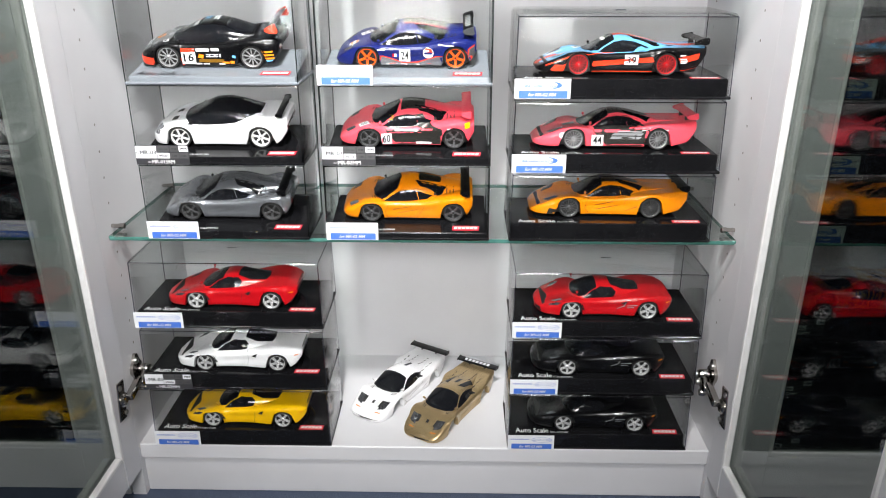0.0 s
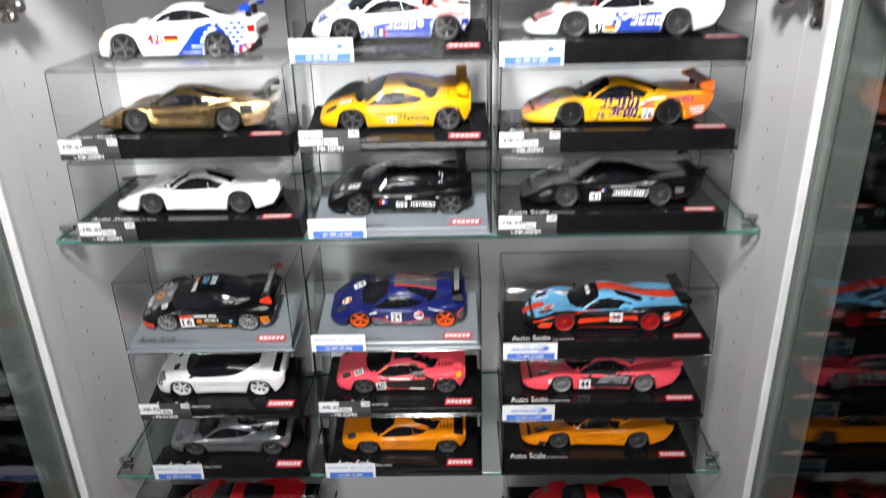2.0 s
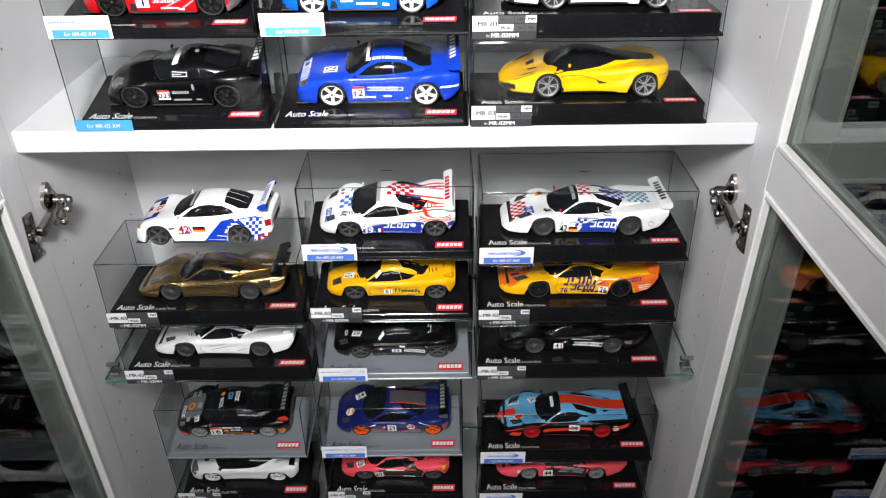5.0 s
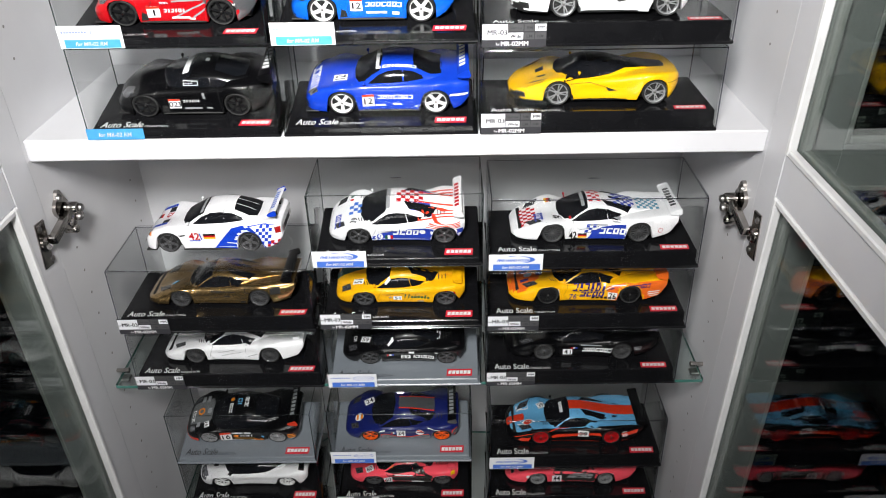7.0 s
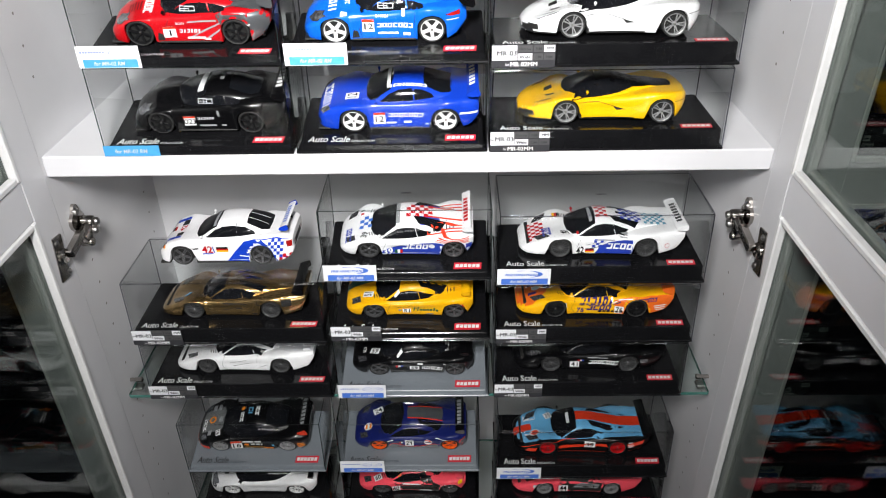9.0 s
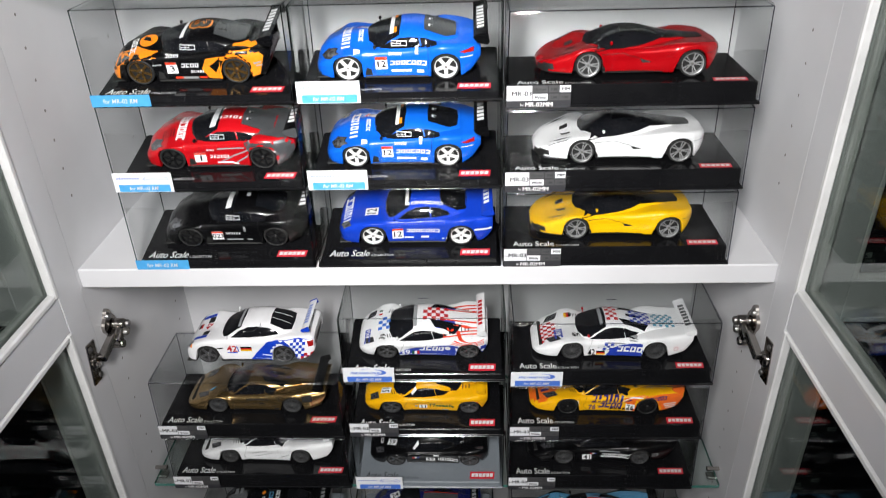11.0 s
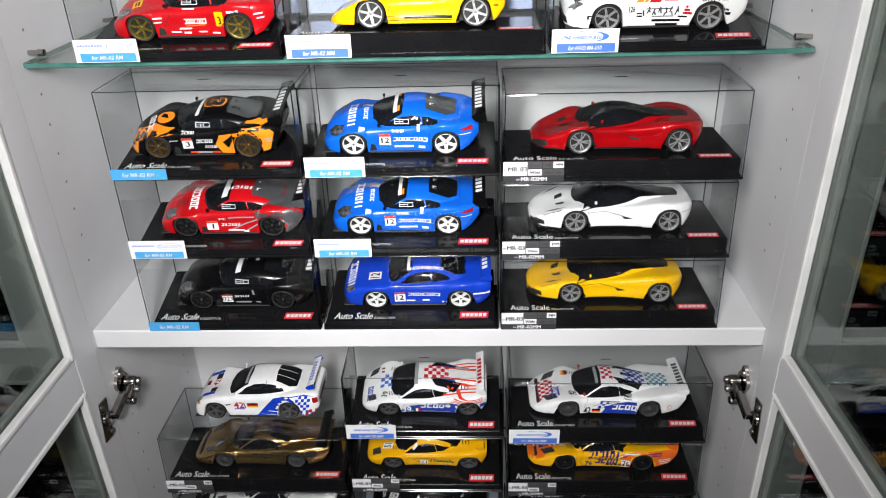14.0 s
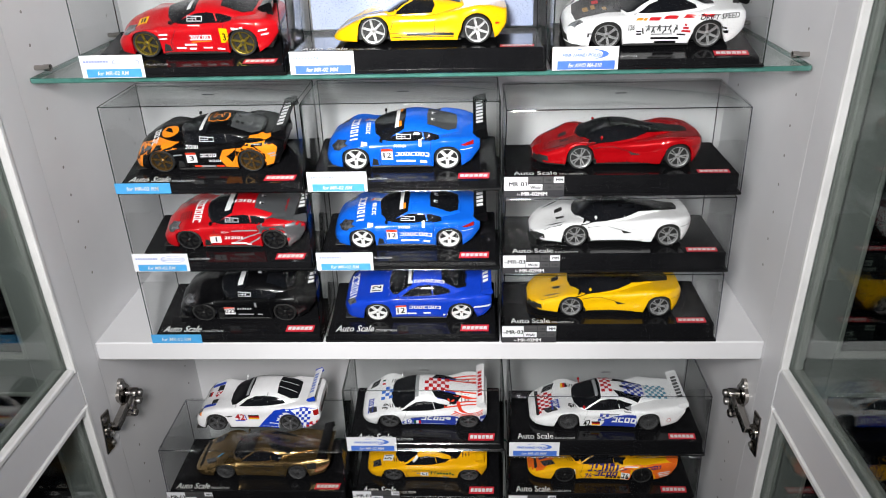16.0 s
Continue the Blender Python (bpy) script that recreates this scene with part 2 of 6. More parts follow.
def peg(x, y, z, side):
    """A nickel shelf peg: a pin into the panel, a head and the rubber pad under the glass."""
    th = thing("shelf_peg", (x, y, z), "nickel shelf peg holding the corner of a glass shelf", "shelf peg", "shelf pegs")
    bm = bmesh.new()
    lathe(bm, [(0.0, 0.0), (0.0026, 0.0), (0.0026, -side * 0.009), (0.0034, -side * 0.010), (0.0034, -side * 0.016), (0.0, -side * 0.0165)], 14, "x")
    bmesh.ops.translate(bm, verts=bm.verts, vec=(side * 0.0, 0, 0.004))
    part("pin", bm, CHROME, th, smooth=True)
    bm = bmesh.new()
    box(bm, -0.006 - side * 0.009, -0.006, -0.0115, 0.006 - side * 0.009, 0.006, -0.0068, 0.0015)
    part("pad", bm, SCREW, th)


def door(x, side, n):
    """A glazed door standing open at a right angle to the front: stiles, three rails, beads and two panes."""
    y0, y1, z0, z1 = -0.0048, -0.384, 0.046, TOP - 0.01
    st, t = 0.041, 0.02
    xi, xo = (x, x + side * t)
    a, b = min(xi, xo), max(xi, xo)
    th = thing(f"door_{n}", (0, 0, 0), "open pale grey framed glass cabinet door with white glazing beads", "door", kind="structure")
    rails = [("rail", z0, z0 + 0.046), ("rail", 0.988, 1.034), ("rail", z1 - 0.046, z1)]
    for ya, yb in ((y0 - st, y0), (y1, y1 + st + 0.008)):
        bm = bmesh.new()
        box(bm, a, ya, z0, b, yb, z1, 0.0004)
        part("stile", bm, DOORW, th)
    for name, za, zb in rails:
        bm = bmesh.new()
        box(bm, a + 0.0006, y1 + st + 0.008, za, b - 0.0006, y0 - st, zb, 0.001)
        part(name, bm, DOORW, th)
    for za, zb in ((rails[0][2], rails[1][1]), (rails[1][2], rails[2][1])):
        ya, yb = y1 + st + 0.008, y0 - st
        bm = bmesh.new()
        box(bm, (a + b) / 2 - 0.002, ya + 0.001, za + 0.001, (a + b) / 2 + 0.002, yb - 0.001, zb - 0.001)
        part("pane", bm, DGLASS, th, "clear float glass pane")
        w = 0.007
        for q in ((yb - w, za, yb, zb), (ya, za, ya + w, zb), (ya + w, za, yb - w, za + w), (ya + w, zb - w, yb - w, zb)):
            for s in (-1, 1):
                bm = bmesh.new()
                xa = (a + b) / 2 + s * 0.0025
                xb = (a + b) / 2 + s * 0.0115
                box(bm, min(xa, xb), q[0], q[1], max(xa, xb), q[2], q[3], 0.0015)
                part("bead", bm, BEAD, th, "white glazing bead")
    return th


def hinge(x, side, z):
    """A concealed cup hinge, opened: cup plate on the door, arm, and plate on the panel. It faces the cabinet's middle."""
    th = thing("cup_hinge", (x, 0, z), "nickel-plated concealed cup hinge between door and panel", "hinge", "door hinges")
    d = -side

    def px(a, b):
        return min(d * a, d * b), max(d * a, d * b)

    bm = bmesh.new()
    xa, xb = px(0, 0.0025)
    box(bm, xa, -0.034, -0.032, xb, -0.016, 0.02, 0.0008)
    bmesh.ops.rotate(bm, verts=bm.verts, cent=(0, -0.025, 0), matrix=Matrix.Rotation(radians(-8), 3, "X"))
    part("cup_plate", bm, CHROME, th)
    for zz in (-0.026, 0.013):
        bm = bmesh.new()
        lathe(bm, [(0.0, d * 0.0046), (0.0025, d * 0.0042), (0.0036, d * 0.003), (0.0036, d * 0.0024), (0.0, d * 0.0024)], 14, "x")
        bmesh.ops.translate(bm, verts=bm.verts, vec=(0, -0.025 + (0.004 if zz < 0 else -0.002), zz))
        part("screw", bm, SCREW, th, smooth=True)
    bm = bmesh.new()
    lathe(bm, [(0.0, d * 0.004), (0.007, d * 0.006), (0.0095, d * 0.004), (0.0095, d * 0.001), (0.0, d * 0.001)], 20, "x")
    bmesh.ops.translate(bm, verts=bm.verts, vec=(0, -0.023, -0.006))
    part("cup", bm, CHROME, th, smooth=True)
    bm = bmesh.new()
    xa, xb = px(0.006, 0.015)
    box(bm, xa, -0.024, -0.004, xb, 0.012, 0.006, 0.0012)
    bmesh.ops.rotate(bm, verts=bm.verts, cent=(0, -0.005, 0), matrix=Matrix.Rotation(radians(12), 3, "X"))
    part("arm", bm, CHROME, th)
    bm = bmesh.new()
    xa, xb = px(0.006, 0.017)
    box(bm, xa, 0.008, -0.010, xb, 0.034, 0.008, 0.003, 2)
    for yy, zz, r in ((0.012, -0.008, 0.0055), (0.032, 0.004, 0.007), (0.03, -0.008, 0.006)):
        q = bmesh.new()
        lathe(q, [(0.0, d * 0.019), (r * 0.8, d * 0.0188), (r, d * 0.017), (r, d * 0.006), (0.0, d * 0.006)], 16, "x")
        bmesh.ops.translate(q, verts=q.verts, vec=(0, yy, zz))
        me = bpy.data.meshes.new("boss")
        q.to_mesh(me)
        q.free()
        bm.from_mesh(me)
        bpy.data.meshes.remove(me)
    bmesh.ops.rotate(bm, verts=bm.verts, cent=(0, 0.02, 0), matrix=Matrix.Rotation(radians(26), 3, "X"))
    part("arm_cover", bm, CHROME, th, smooth=True)
    # scalloped plate screwed to the panel
    bm = bmesh.new()
    rim = []
    for k in range(40):
        a = 2 * math.pi * k / 40
        r = 0.0165 + 0.0025 * math.cos(4 * a + 0.6)
        rim.append((0.024 + r * 0.78 * math.cos(a), 0.012 + r * 1.12 * math.sin(a)))
    lo = [bm.verts.new((d * 0.0004, y, z)) for y, z in rim]
    hi = [bm.verts.new((d * 0.0045, y, z)) for y, z in rim]
    bm.faces.new(lo)
    bm.faces.new(hi[::-1])
    for k in range(40):
        bm.faces.new((lo[k], lo[k - 1], hi[k - 1], hi[k]))
    part("mounting_plate", bm, CHROME, th)
    for yy, zz, out in ((0.0225, 0.0245, 0.0045), (0.026, -0.0005, 0.0195), (0.033, 0.007, 0.0195)):
        bm = bmesh.new()
        lathe(bm, [(0.0, d * (out + 0.003)), (0.0035, d * (out + 0.0026)), (0.0046, d * (out + 0.001)), (0.0046, d * (out - 0.002)), (0.0, d * (out - 0.002))], 14, "x")
        bmesh.ops.translate(bm, verts=bm.verts, vec=(0, yy, zz))
        part("screw", bm, SCREW, th, smooth=True)


def drilled(x, side, y, z0, z1, skip=()):
    """A column of shelf-pin holes 32 mm apart, each a shallow dark cup set in the panel."""
    bm = bmesh.new()
    z = z0
    while z < z1:
        if not any(abs(z - s) < 0.012 for s in skip):
            made = bmesh.ops.create_circle(bm, cap_ends=True, segments=10, radius=0.0017, matrix=Matrix.Translation((x - side * 0.0004, y, z)) @ Matrix.Rotation(radians(90), 4, "Y"))
        z += 0.032
    ob = new("shelf_pin_holes", finish(bm, "shelf_pin_holes", HOLE))
    return tagged(ob, "column of small dark shelf-pin holes drilled in the panel", "shelf holes", kind="structure")


cabinet(0.0, 1)
for z in (GLASS_1, GLASS_2, GLASS_3):
    glass_shelf(0.0, z)
    for s in (-1, 1):
        for y in (0.032, 0.2):
            peg(s * IN, y, z, s)
for s, n in ((-1, 1), (1, 2)):
    door(s * (IN - 0.0005), s, n)
    for z in (0.172, 0.936, 1.86):
        hinge(s * IN, s, z)
    drilled(s * IN, s, 0.033 if s < 0 else 0.042, 0.218, 0.95, (GLASS_1, GLASS_2))
    drilled(s * IN, s, 0.033 if s < 0 else 0.042, 1.114, 1.9, (GLASS_3,))
    drilled(s * IN, s, 0.205, 0.218, 0.95)
    drilled(s * IN, s, 0.205, 1.114, 1.9)

# neighbours on both sides
for n, x in ((2, -0.80), (3, 0.80)):
    cabinet(x, n)
    for z in (GLASS_1, GLASS_2, GLASS_3):
        glass_shelf(x, z)



def closed_door(x, side, n):
    """The nearer glazed door of a neighbouring cabinet, shut: frame, beads and two panes in the plane of its front."""
    w, st, ya, yb = 0.39, 0.041, -0.0265, -0.0065
    th = thing(f"door_{n}", (x, 0, 0), "closed pale grey framed glass door of the neighbouring cabinet", "door", kind="structure")

    def slab(name, mat, x0, z0, x1, z1, y0, y1, bevel, label=""):
        bm = bmesh.new()
        box(bm, min(side * x0, side * x1), y0, z0, max(side * x0, side * x1), y1, z1, bevel)
        part(name, bm, mat, th, label)

    z0, z1 = 0.046, TOP - 0.01
    rails = ((z0, z0 + 0.046), (0.988, 1.034), (z1 - 0.046, z1))
    for a in (0.001, w - st):
        slab("stile", DOORW, a, z0, a + st, z1, ya, yb, 0.0012)
    for za, zb in rails:
        slab("rail", DOORW, st + 0.001, za, w - st, zb, ya + 0.0006, yb - 0.0006, 0.001)
    for za, zb in ((rails[0][1], rails[1][0]), (rails[1][1], rails[2][0])):
        slab("pane", DGLASS, st + 0.002, za + 0.001, w - st - 0.001, zb - 0.001, -0.0185, -0.0145, 0, "clear float glass pane")
        b = 0.007
        for q in ((st + 0.001, za, st + b, zb), (w - st - b, za, w - st, zb), (st + b, za, w - st - b, za + b), (st + b, zb - b, w - st - b, zb)):
            slab("bead", BEAD, *q, -0.0255, -0.019, 0.0015, "white glazing bead")


closed_door(-0.4025, -1, 3)
closed_door(0.4025, 1, 4)

solid("floor", CARPET, "short-pile blue carpet floor", "carpet", [(-2.2, -3.2, -0.03, 2.2, 0.3, 0.0)], bevel=0)
solid("ceiling", CEIL, "plain white ceiling", "ceiling", [(-2.2, -3.2, 2.4, 2.2, 0.3, 2.44)], bevel=0)
solid("wall_north", WALLP, "plain off-white room wall behind the cabinets", "wall", [(-2.2, 0.26, 0, 2.2, 0.3, 2.4)], bevel=0)
solid("wall_south", WALLP, "plain off-white room wall", "wall", [(-2.2, -3.24, 0, 2.2, -3.2, 2.4)], bevel=0)
solid("wall_west", WALLP, "plain off-white room wall", "wall", [(-2.24, -3.2, 0, -2.2, 0.3, 2.4)], bevel=0)
solid("wall_east", WALLP, "plain off-white room wall", "wall", [(2.2, -3.2, 0, 2.24, 0.3, 2.4)], bevel=0)


# ---- display cases ----
CASE_MESH = {}
SLOPE, SLOPE_FRONT = radians(12.5), 0.0085


def case_meshes(big, w, h, grey):
    key = (big, w, h, grey)
    if key in CASE_MESH:
        return CASE_MESH[key]
    d = 0.105 if big else 0.094
    bh = 0.0215 if big else SLOPE_FRONT
    body = GREYP if grey else BLACKP
    bm = bmesh.new()
    box(bm, 0, 0, 0, w, d, 0.003, 0.0008)
    rings = frustum_rings(bm, [(0.003, 0.003, w - 0.003, d - 0.003, 0.003, 0.002), (0.0035, 0.0035, w - 0.0035, d - 0.0035, bh - 0.001, 0.002), (0.0045, 0.0045, w - 0.0045, d - 0.0045, bh, 0.002)], 2)
    bm.faces.new(rings[-1])
    if not big:
        # the narrow cases hold their cars on a slope that rises towards the back
        for ring in rings[1:]:
            for v in ring:
                v.co.z += max(0.0, v.co.y - 0.004) * math.tan(SLOPE)
    base = finish(bm, "base", body)
    r, tp, th = (0.0055, 0.0012, 0.0014) if big else (0.0012, 0.001, 0.0016)
    bm = bmesh.new()
    spec = [(0.0005, 0.0005, w - 0.0005, d - 0.0005, 0.0032, 0.003 if big else 0.0008)]
    zs = [(h - r, 0)] + [(h - r + r * math.sin(radians(a)), r * (1 - math.cos(radians(a)))) for a in (30, 60, 90)]
    for z, i in zs:
        f = tp + i
        spec.append((f, f * 0.8, w - f, d - f * 0.8, z, max(r, 0.0012) * 0.9))
    rings = frustum_rings(bm, spec, 3)
    bm.faces.new(rings[-1])
    inner = [(x0 + th, y0 + th, x1 - th, y1 - th, z - (th if k else 0), max(rr - th * 0.6, 0.0005)) for k, (x0, y0, x1, y1, z, rr) in enumerate(spec)]
    rin = frustum_rings(bm, inner, 3)
    bm.faces.new(rin[-1][::-1])
    for f in bm.faces:
        if all(v.co.z > h - r - th - 1e-5 for v in f.verts):
            f.material_index = 1
    cover = finish(bm, "cover", [ACRYL, ACRYL_TOP], True, 30)
    # polished sheet edges along the cover's corners
    bm = bmesh.new()
    e = 0.00065
    t = tp + 0.0002

    def bar(p, q, k):
        p, q = Vector(p), Vector(q)
        ax = (q - p).normalized()
        u = ax.orthogonal().normalized()
        v = ax.cross(u)
        ra = [bm.verts.new(p + (u * math.cos(a) + v * math.sin(a)) * k) for a in (0.8, 2.37, 3.94, 5.5)]
        rb = [bm.verts.new(q + (u * math.cos(a) + v * math.sin(a)) * k) for a in (0.8, 2.37, 3.94, 5.5)]
        for i in range(4):
            bm.faces.new((ra[i], ra[(i + 1) % 4], rb[(i + 1) % 4], rb[i]))

    c0 = [(0.001, 0.001), (w - 0.001, 0.001), (w - 0.001, d - 0.001), (0.001, d - 0.001)]
    tt, ty = (tp + r * 0.3, tp * 0.8 + r * 0.3) if big else (t, t * 0.8)
    c1 = [(tt, ty), (w - tt, ty), (w - tt, d - ty), (tt, d - ty)]
    zt = h - r * 0.7 if big else h - 0.0006
    for i in range(4):
        bar((*c0[i], 0.003), (*c1[i], zt), e if not big else 0.0006)
        bar((*c1[i], zt), (*c1[(i + 1) % 4], zt), e * 0.7 if not big else 0.0006)
    edges = finish(bm, "cover_edge", EDGEV if big else EDGE)
    bm = bmesh.new()
    box(bm, w / 2 - 0.006, d * 0.42, h, w / 2 + 0.006, d * 0.42 + 0.0016, h + 0.0006, 0.0003)
    slot = finish(bm, "moulding_mark", EDGEV)
    # writing on the plinth
    bm = bmesh.new()
    text_into(bm, "Auto Scale", 0.011, 0.006, 0.0098, 0.0435, 0.0 if big else 0.25, 0.0)
    text_into(bm, "Auto Scale", 0.0113, 0.006, 0.0098, 0.0435, 0.0 if big else 0.25, 0.0, 0.00004)
    text_into(bm, "COLLECTION", 0.0565, 0.006, 0.0032, 0.024, 0.0, 0.0)
    word = finish(bm, "line_title", INKDARK if grey else INKWHITE)
    bm = bmesh.new()
    x1 = w - 0.012
    flat(bm, [(x1 - 0.032, 0.006), (x1, 0.006), (x1 + 0.001, 0.0165), (x1 - 0.031, 0.0165)])
    tag = finish(bm, "red_tag", INKRED)
    bm = bmesh.new()
    for k in range(6):
        xx = x1 - 0.0298 + k * 0.0048
        flat(bm, [(xx, 0.0086), (xx + 0.0039, 0.0086), (xx + 0.0046, 0.0139), (xx + 0.0007, 0.0139)], 0.0003)
        if k % 2:
            continue
    bars = finish(bm, "mark", INKWHITE)
    CASE_MESH[key] = base, cover, edges, slot, word, tag, bars, bh
    return CASE_MESH[key]


def attach(name, mesh, parent, at=(0, 0, 0), label="", m=None):
    ob = new(name, mesh)
    ob.parent = parent
    ob.matrix_basis = m if m is not None else Matrix.Translation(at)
    if label:
        tagged(ob, label)
    return ob


UPRIGHT = Matrix.Rotation(radians(90), 4, "X")
LABELS = {}


def label_meshes(kind, w, h, code):
    """Paper label: a card and its print, in x and y, lying flat."""
    key = (kind, w, h, code)
    if key in LABELS:
        return LABELS[key]
    out = []

    def put(name, mat, draw):
        bm = bmesh.new()
        draw(bm)
        out.append((name, finish(bm, name, mat)))

    def rect(x0, y0, x1, y1, z=0.0003):
        return lambda bm: flat(bm, [(x0, y0), (x1, y0), (x1, y1), (x0, y1)], z)

    bm = bmesh.new()
    card = CARDW if kind in ("gloss", "polish") else (INKSKY if kind == "strip" else INKDARK)
    box(bm, 0, 0, -0.0004, w, h, 0)
    out.append(("card", finish(bm, "card", card)))
    if kind in ("gloss", "polish", "faded"):
        blue = INKSKY if "RM" in code else INKBLUE
        put("blue_strip", blue, rect(w * 0.08, h * 0.03, w * 0.95, h * 0.4))
        put("strip_text", INKWHITE, lambda bm: text_into(bm, code, w * 0.5, h * 0.13, h * 0.17, w * 0.5, 0.25, 0.02, 0.0006, True))
    if kind == "gloss":
        def bars(bm):
            for k in range(9):
                flat(bm, [(w * (0.06 + 0.045 * k), h * 0.68), (w * (0.09 + 0.045 * k), h * 0.68), (w * (0.09 + 0.045 * k), h * (0.76 + 0.03 * (k % 2))), (w * (0.06 + 0.045 * k), h * 0.76)], 0.0003)
        put("print", PALEBLUE, bars)

        def oval(bm):
            cx, cy, rx, ry = w * 0.73, h * 0.69, w * 0.22, h * 0.19
            for k in range(28):
                a, b = 2 * math.pi * k / 28, 2 * math.pi * (k + 1) / 28
                flat(bm, [(cx + rx * s * math.cos(q), cy + ry * s * math.sin(q)) for q, s in ((a, 1), (b, 1), (b, 0.93), (a, 0.93))], 0.0003)
            text_into(bm, "GLOSS COAT", cx, cy - ry * 0.36, ry * 0.78, rx * 1.72, 0.0, 0.0, 0.0003, True)
        put("oval_mark", PALEBLUE, oval)
    if kind == "polish":
        put("print", INKBLUE, lambda bm: [text_into(bm, "FINE HAND POLISH", w * (0.15 + 0.006 * k), h * 0.57, h * 0.15, w * 0.62, 0.3, 0.0, 0.0003 + 0.00004 * k) for k in range(2)])

        def swoosh(bm):
            cx, cy = w * 0.55, h * 0.68
            for k in range(22):
                a, b = radians(-75 + 9 * k), radians(-66 + 9 * k)
                ta, tb = 1 - 0.28 * math.cos(a) * (a > -2), 1 - 0.28 * math.cos(b)
                flat(bm, [(cx + w * 0.3 * math.cos(q) * s, cy + h * 0.22 * math.sin(q) * s) for q, s in ((a, 1), (b, 1), (b, tb), (a, ta))], 0.0003)
        put("swoosh_mark", INKBLUE, swoosh)
    if kind == "strip":
        put("strip_text", INKWHITE, lambda bm: text_into(bm, code, w * 0.5, h * 0.3, h * 0.38, w * 0.58, 0.15, 0.01, 0.0006, True))
    if kind == "grid":
        low = code.replace("for ", "")
        put("cell", CARDW, rect(0.0005, h * 0.33, w * 0.4, h * 0.97))
        put("cell", CARDW, rect(w * 0.41, h * 0.33, w * 0.64, h * 0.62))
        put("cell", CARDW, rect(w * 0.82, h * 0.68, w * 0.99, h * 0.97))
        put("grey_cell", INKGREY, lambda bm: [flat(bm, [(w * a, h * c), (w * b, h * c), (w * b, h * e), (w * a, h * e)], 0.0003) for a, b, c, e in ((0.41, 0.64, 0.68, 0.97), (0.655, 0.81, 0.68, 0.97), (0.655, 0.81, 0.33, 0.62), (0.82, 0.99, 0.33, 0.62))])
        def dark(bm):
            text_into(bm, "for", w * 0.02, h * 0.56, h * 0.1, w * 0.06, 0, 0.02, 0.0006)
            bold_text(bm, "MR-03", w * 0.09, h * 0.53, h * 0.22, w * 0.3, 0.0006)
            bold_text(bm, "Wide", w * 0.44, h * 0.4, h * 0.15, w * 0.17, 0.0006)
            bold_text(bm, "MM", w * 0.86, h * 0.76, h * 0.14, w * 0.11, 0.0006)
            text_into(bm, "Narrow", w * 0.43, h * 0.76, h * 0.12, w * 0.19, 0, 0.01, 0.0006)
            text_into(bm, "RM", w * 0.69, h * 0.76, h * 0.12, w * 0.09, 0, 0.01, 0.0006)
            text_into(bm, "LM", w * 0.69, h * 0.41, h * 0.12, w * 0.09, 0, 0.01, 0.0006)
            text_into(bm, "HM", w * 0.86, h * 0.41, h * 0.12, w * 0.09, 0, 0.01, 0.0006)
        put("cell_text", INKDARK, dark)
        put("foot_text", INKWHITE, lambda bm: (text_into(bm, "for", w * 0.22, h * 0.1, h * 0.1, w * 0.06, 0, 0.02, 0.0006), bold_text(bm, low, w * 0.3, h * 0.07, h * 0.19, w * 0.42, 0.0006)))
    LABELS[key] = out
    return out


LABEL_WORDS = {"gloss": "white and blue label", "polish": "blue swoosh label", "grid": "black and white chart label", "strip": "bright blue label strip", "": "no label"}


def display_case(x0, x1, z, h, label="", code="", big=True, grey=False, y=0.0, title=True):
    w = round(x1 - x0, 3)
    base, cover, edges, slot, word, tag, bars, bh = case_meshes(big, w, h, grey)
    tone = "grey" if grey else "glossy black"
    th = thing("display_case", (x0, y, z), f"clear acrylic case on {tone} base, {LABEL_WORDS[label]}", "display case", "stacked display cases")
    attach("base", base, th, label=f"{tone} plastic base")
    cv = attach("cover", cover, th, label="clear acrylic cover")
    attach("cover_edge", edges, cv)
    attach("moulding_mark", slot, cv)
    top = Matrix.Translation((0, 0, bh + 0.0003)) if big else Matrix.Translation((0, 0.002, bh + 0.0001)) @ Matrix.Rotation(SLOPE, 4, "X")
    attach("line_title", word, th, label="printed title on the base", m=top)
    tg = attach("red_tag", tag, th, label="small red tag with white marks", m=top)
    attach("mark", bars, tg)
    if label:
        lh = {"gloss": 0.0215, "polish": 0.0215, "grid": 0.0225, "strip": 0.0115}[label]
        lw = 0.061 if label != "strip" else 0.058
        pieces = label_meshes(label, lw, lh, code)
        card = attach("label_card", pieces[0][1], th, label="paper label", m=Matrix.Translation((0.0005, -0.0012, 0.0006)) @ UPRIGHT)
        for nm, me in pieces[1:]:
            attach(nm, me, card)
    return z + bh


# ---- model cars (built in millimetres from the nose, then scaled) ----
from mathutils.bvhtree import BVHTree


def curve_of(points, soft=6):
    xs, ys = [p[0] for p in points], [p[1] for p in points]
    fine = np.arange(xs[0] - 20, xs[-1] + 20.01, 0.5)
    lin = np.interp(fine, xs, ys)
    n = int(soft * 2) | 1
    win = np.hanning(n + 2)[1:-1]
    pad = np.concatenate([np.full(n // 2, lin[0]), lin, np.full(n // 2, lin[-1])])
    sm = np.convolve(pad, win / win.sum(), "valid")
    # keep the ends blunt: blend back to the plain line near them
    k = np.clip(np.minimum(fine - xs[0], xs[-1] - fine) / 5.0, 0, 1)
    out = lin * (1 - k) + sm * k
    return lambda x: float(np.interp(x, fine, out))


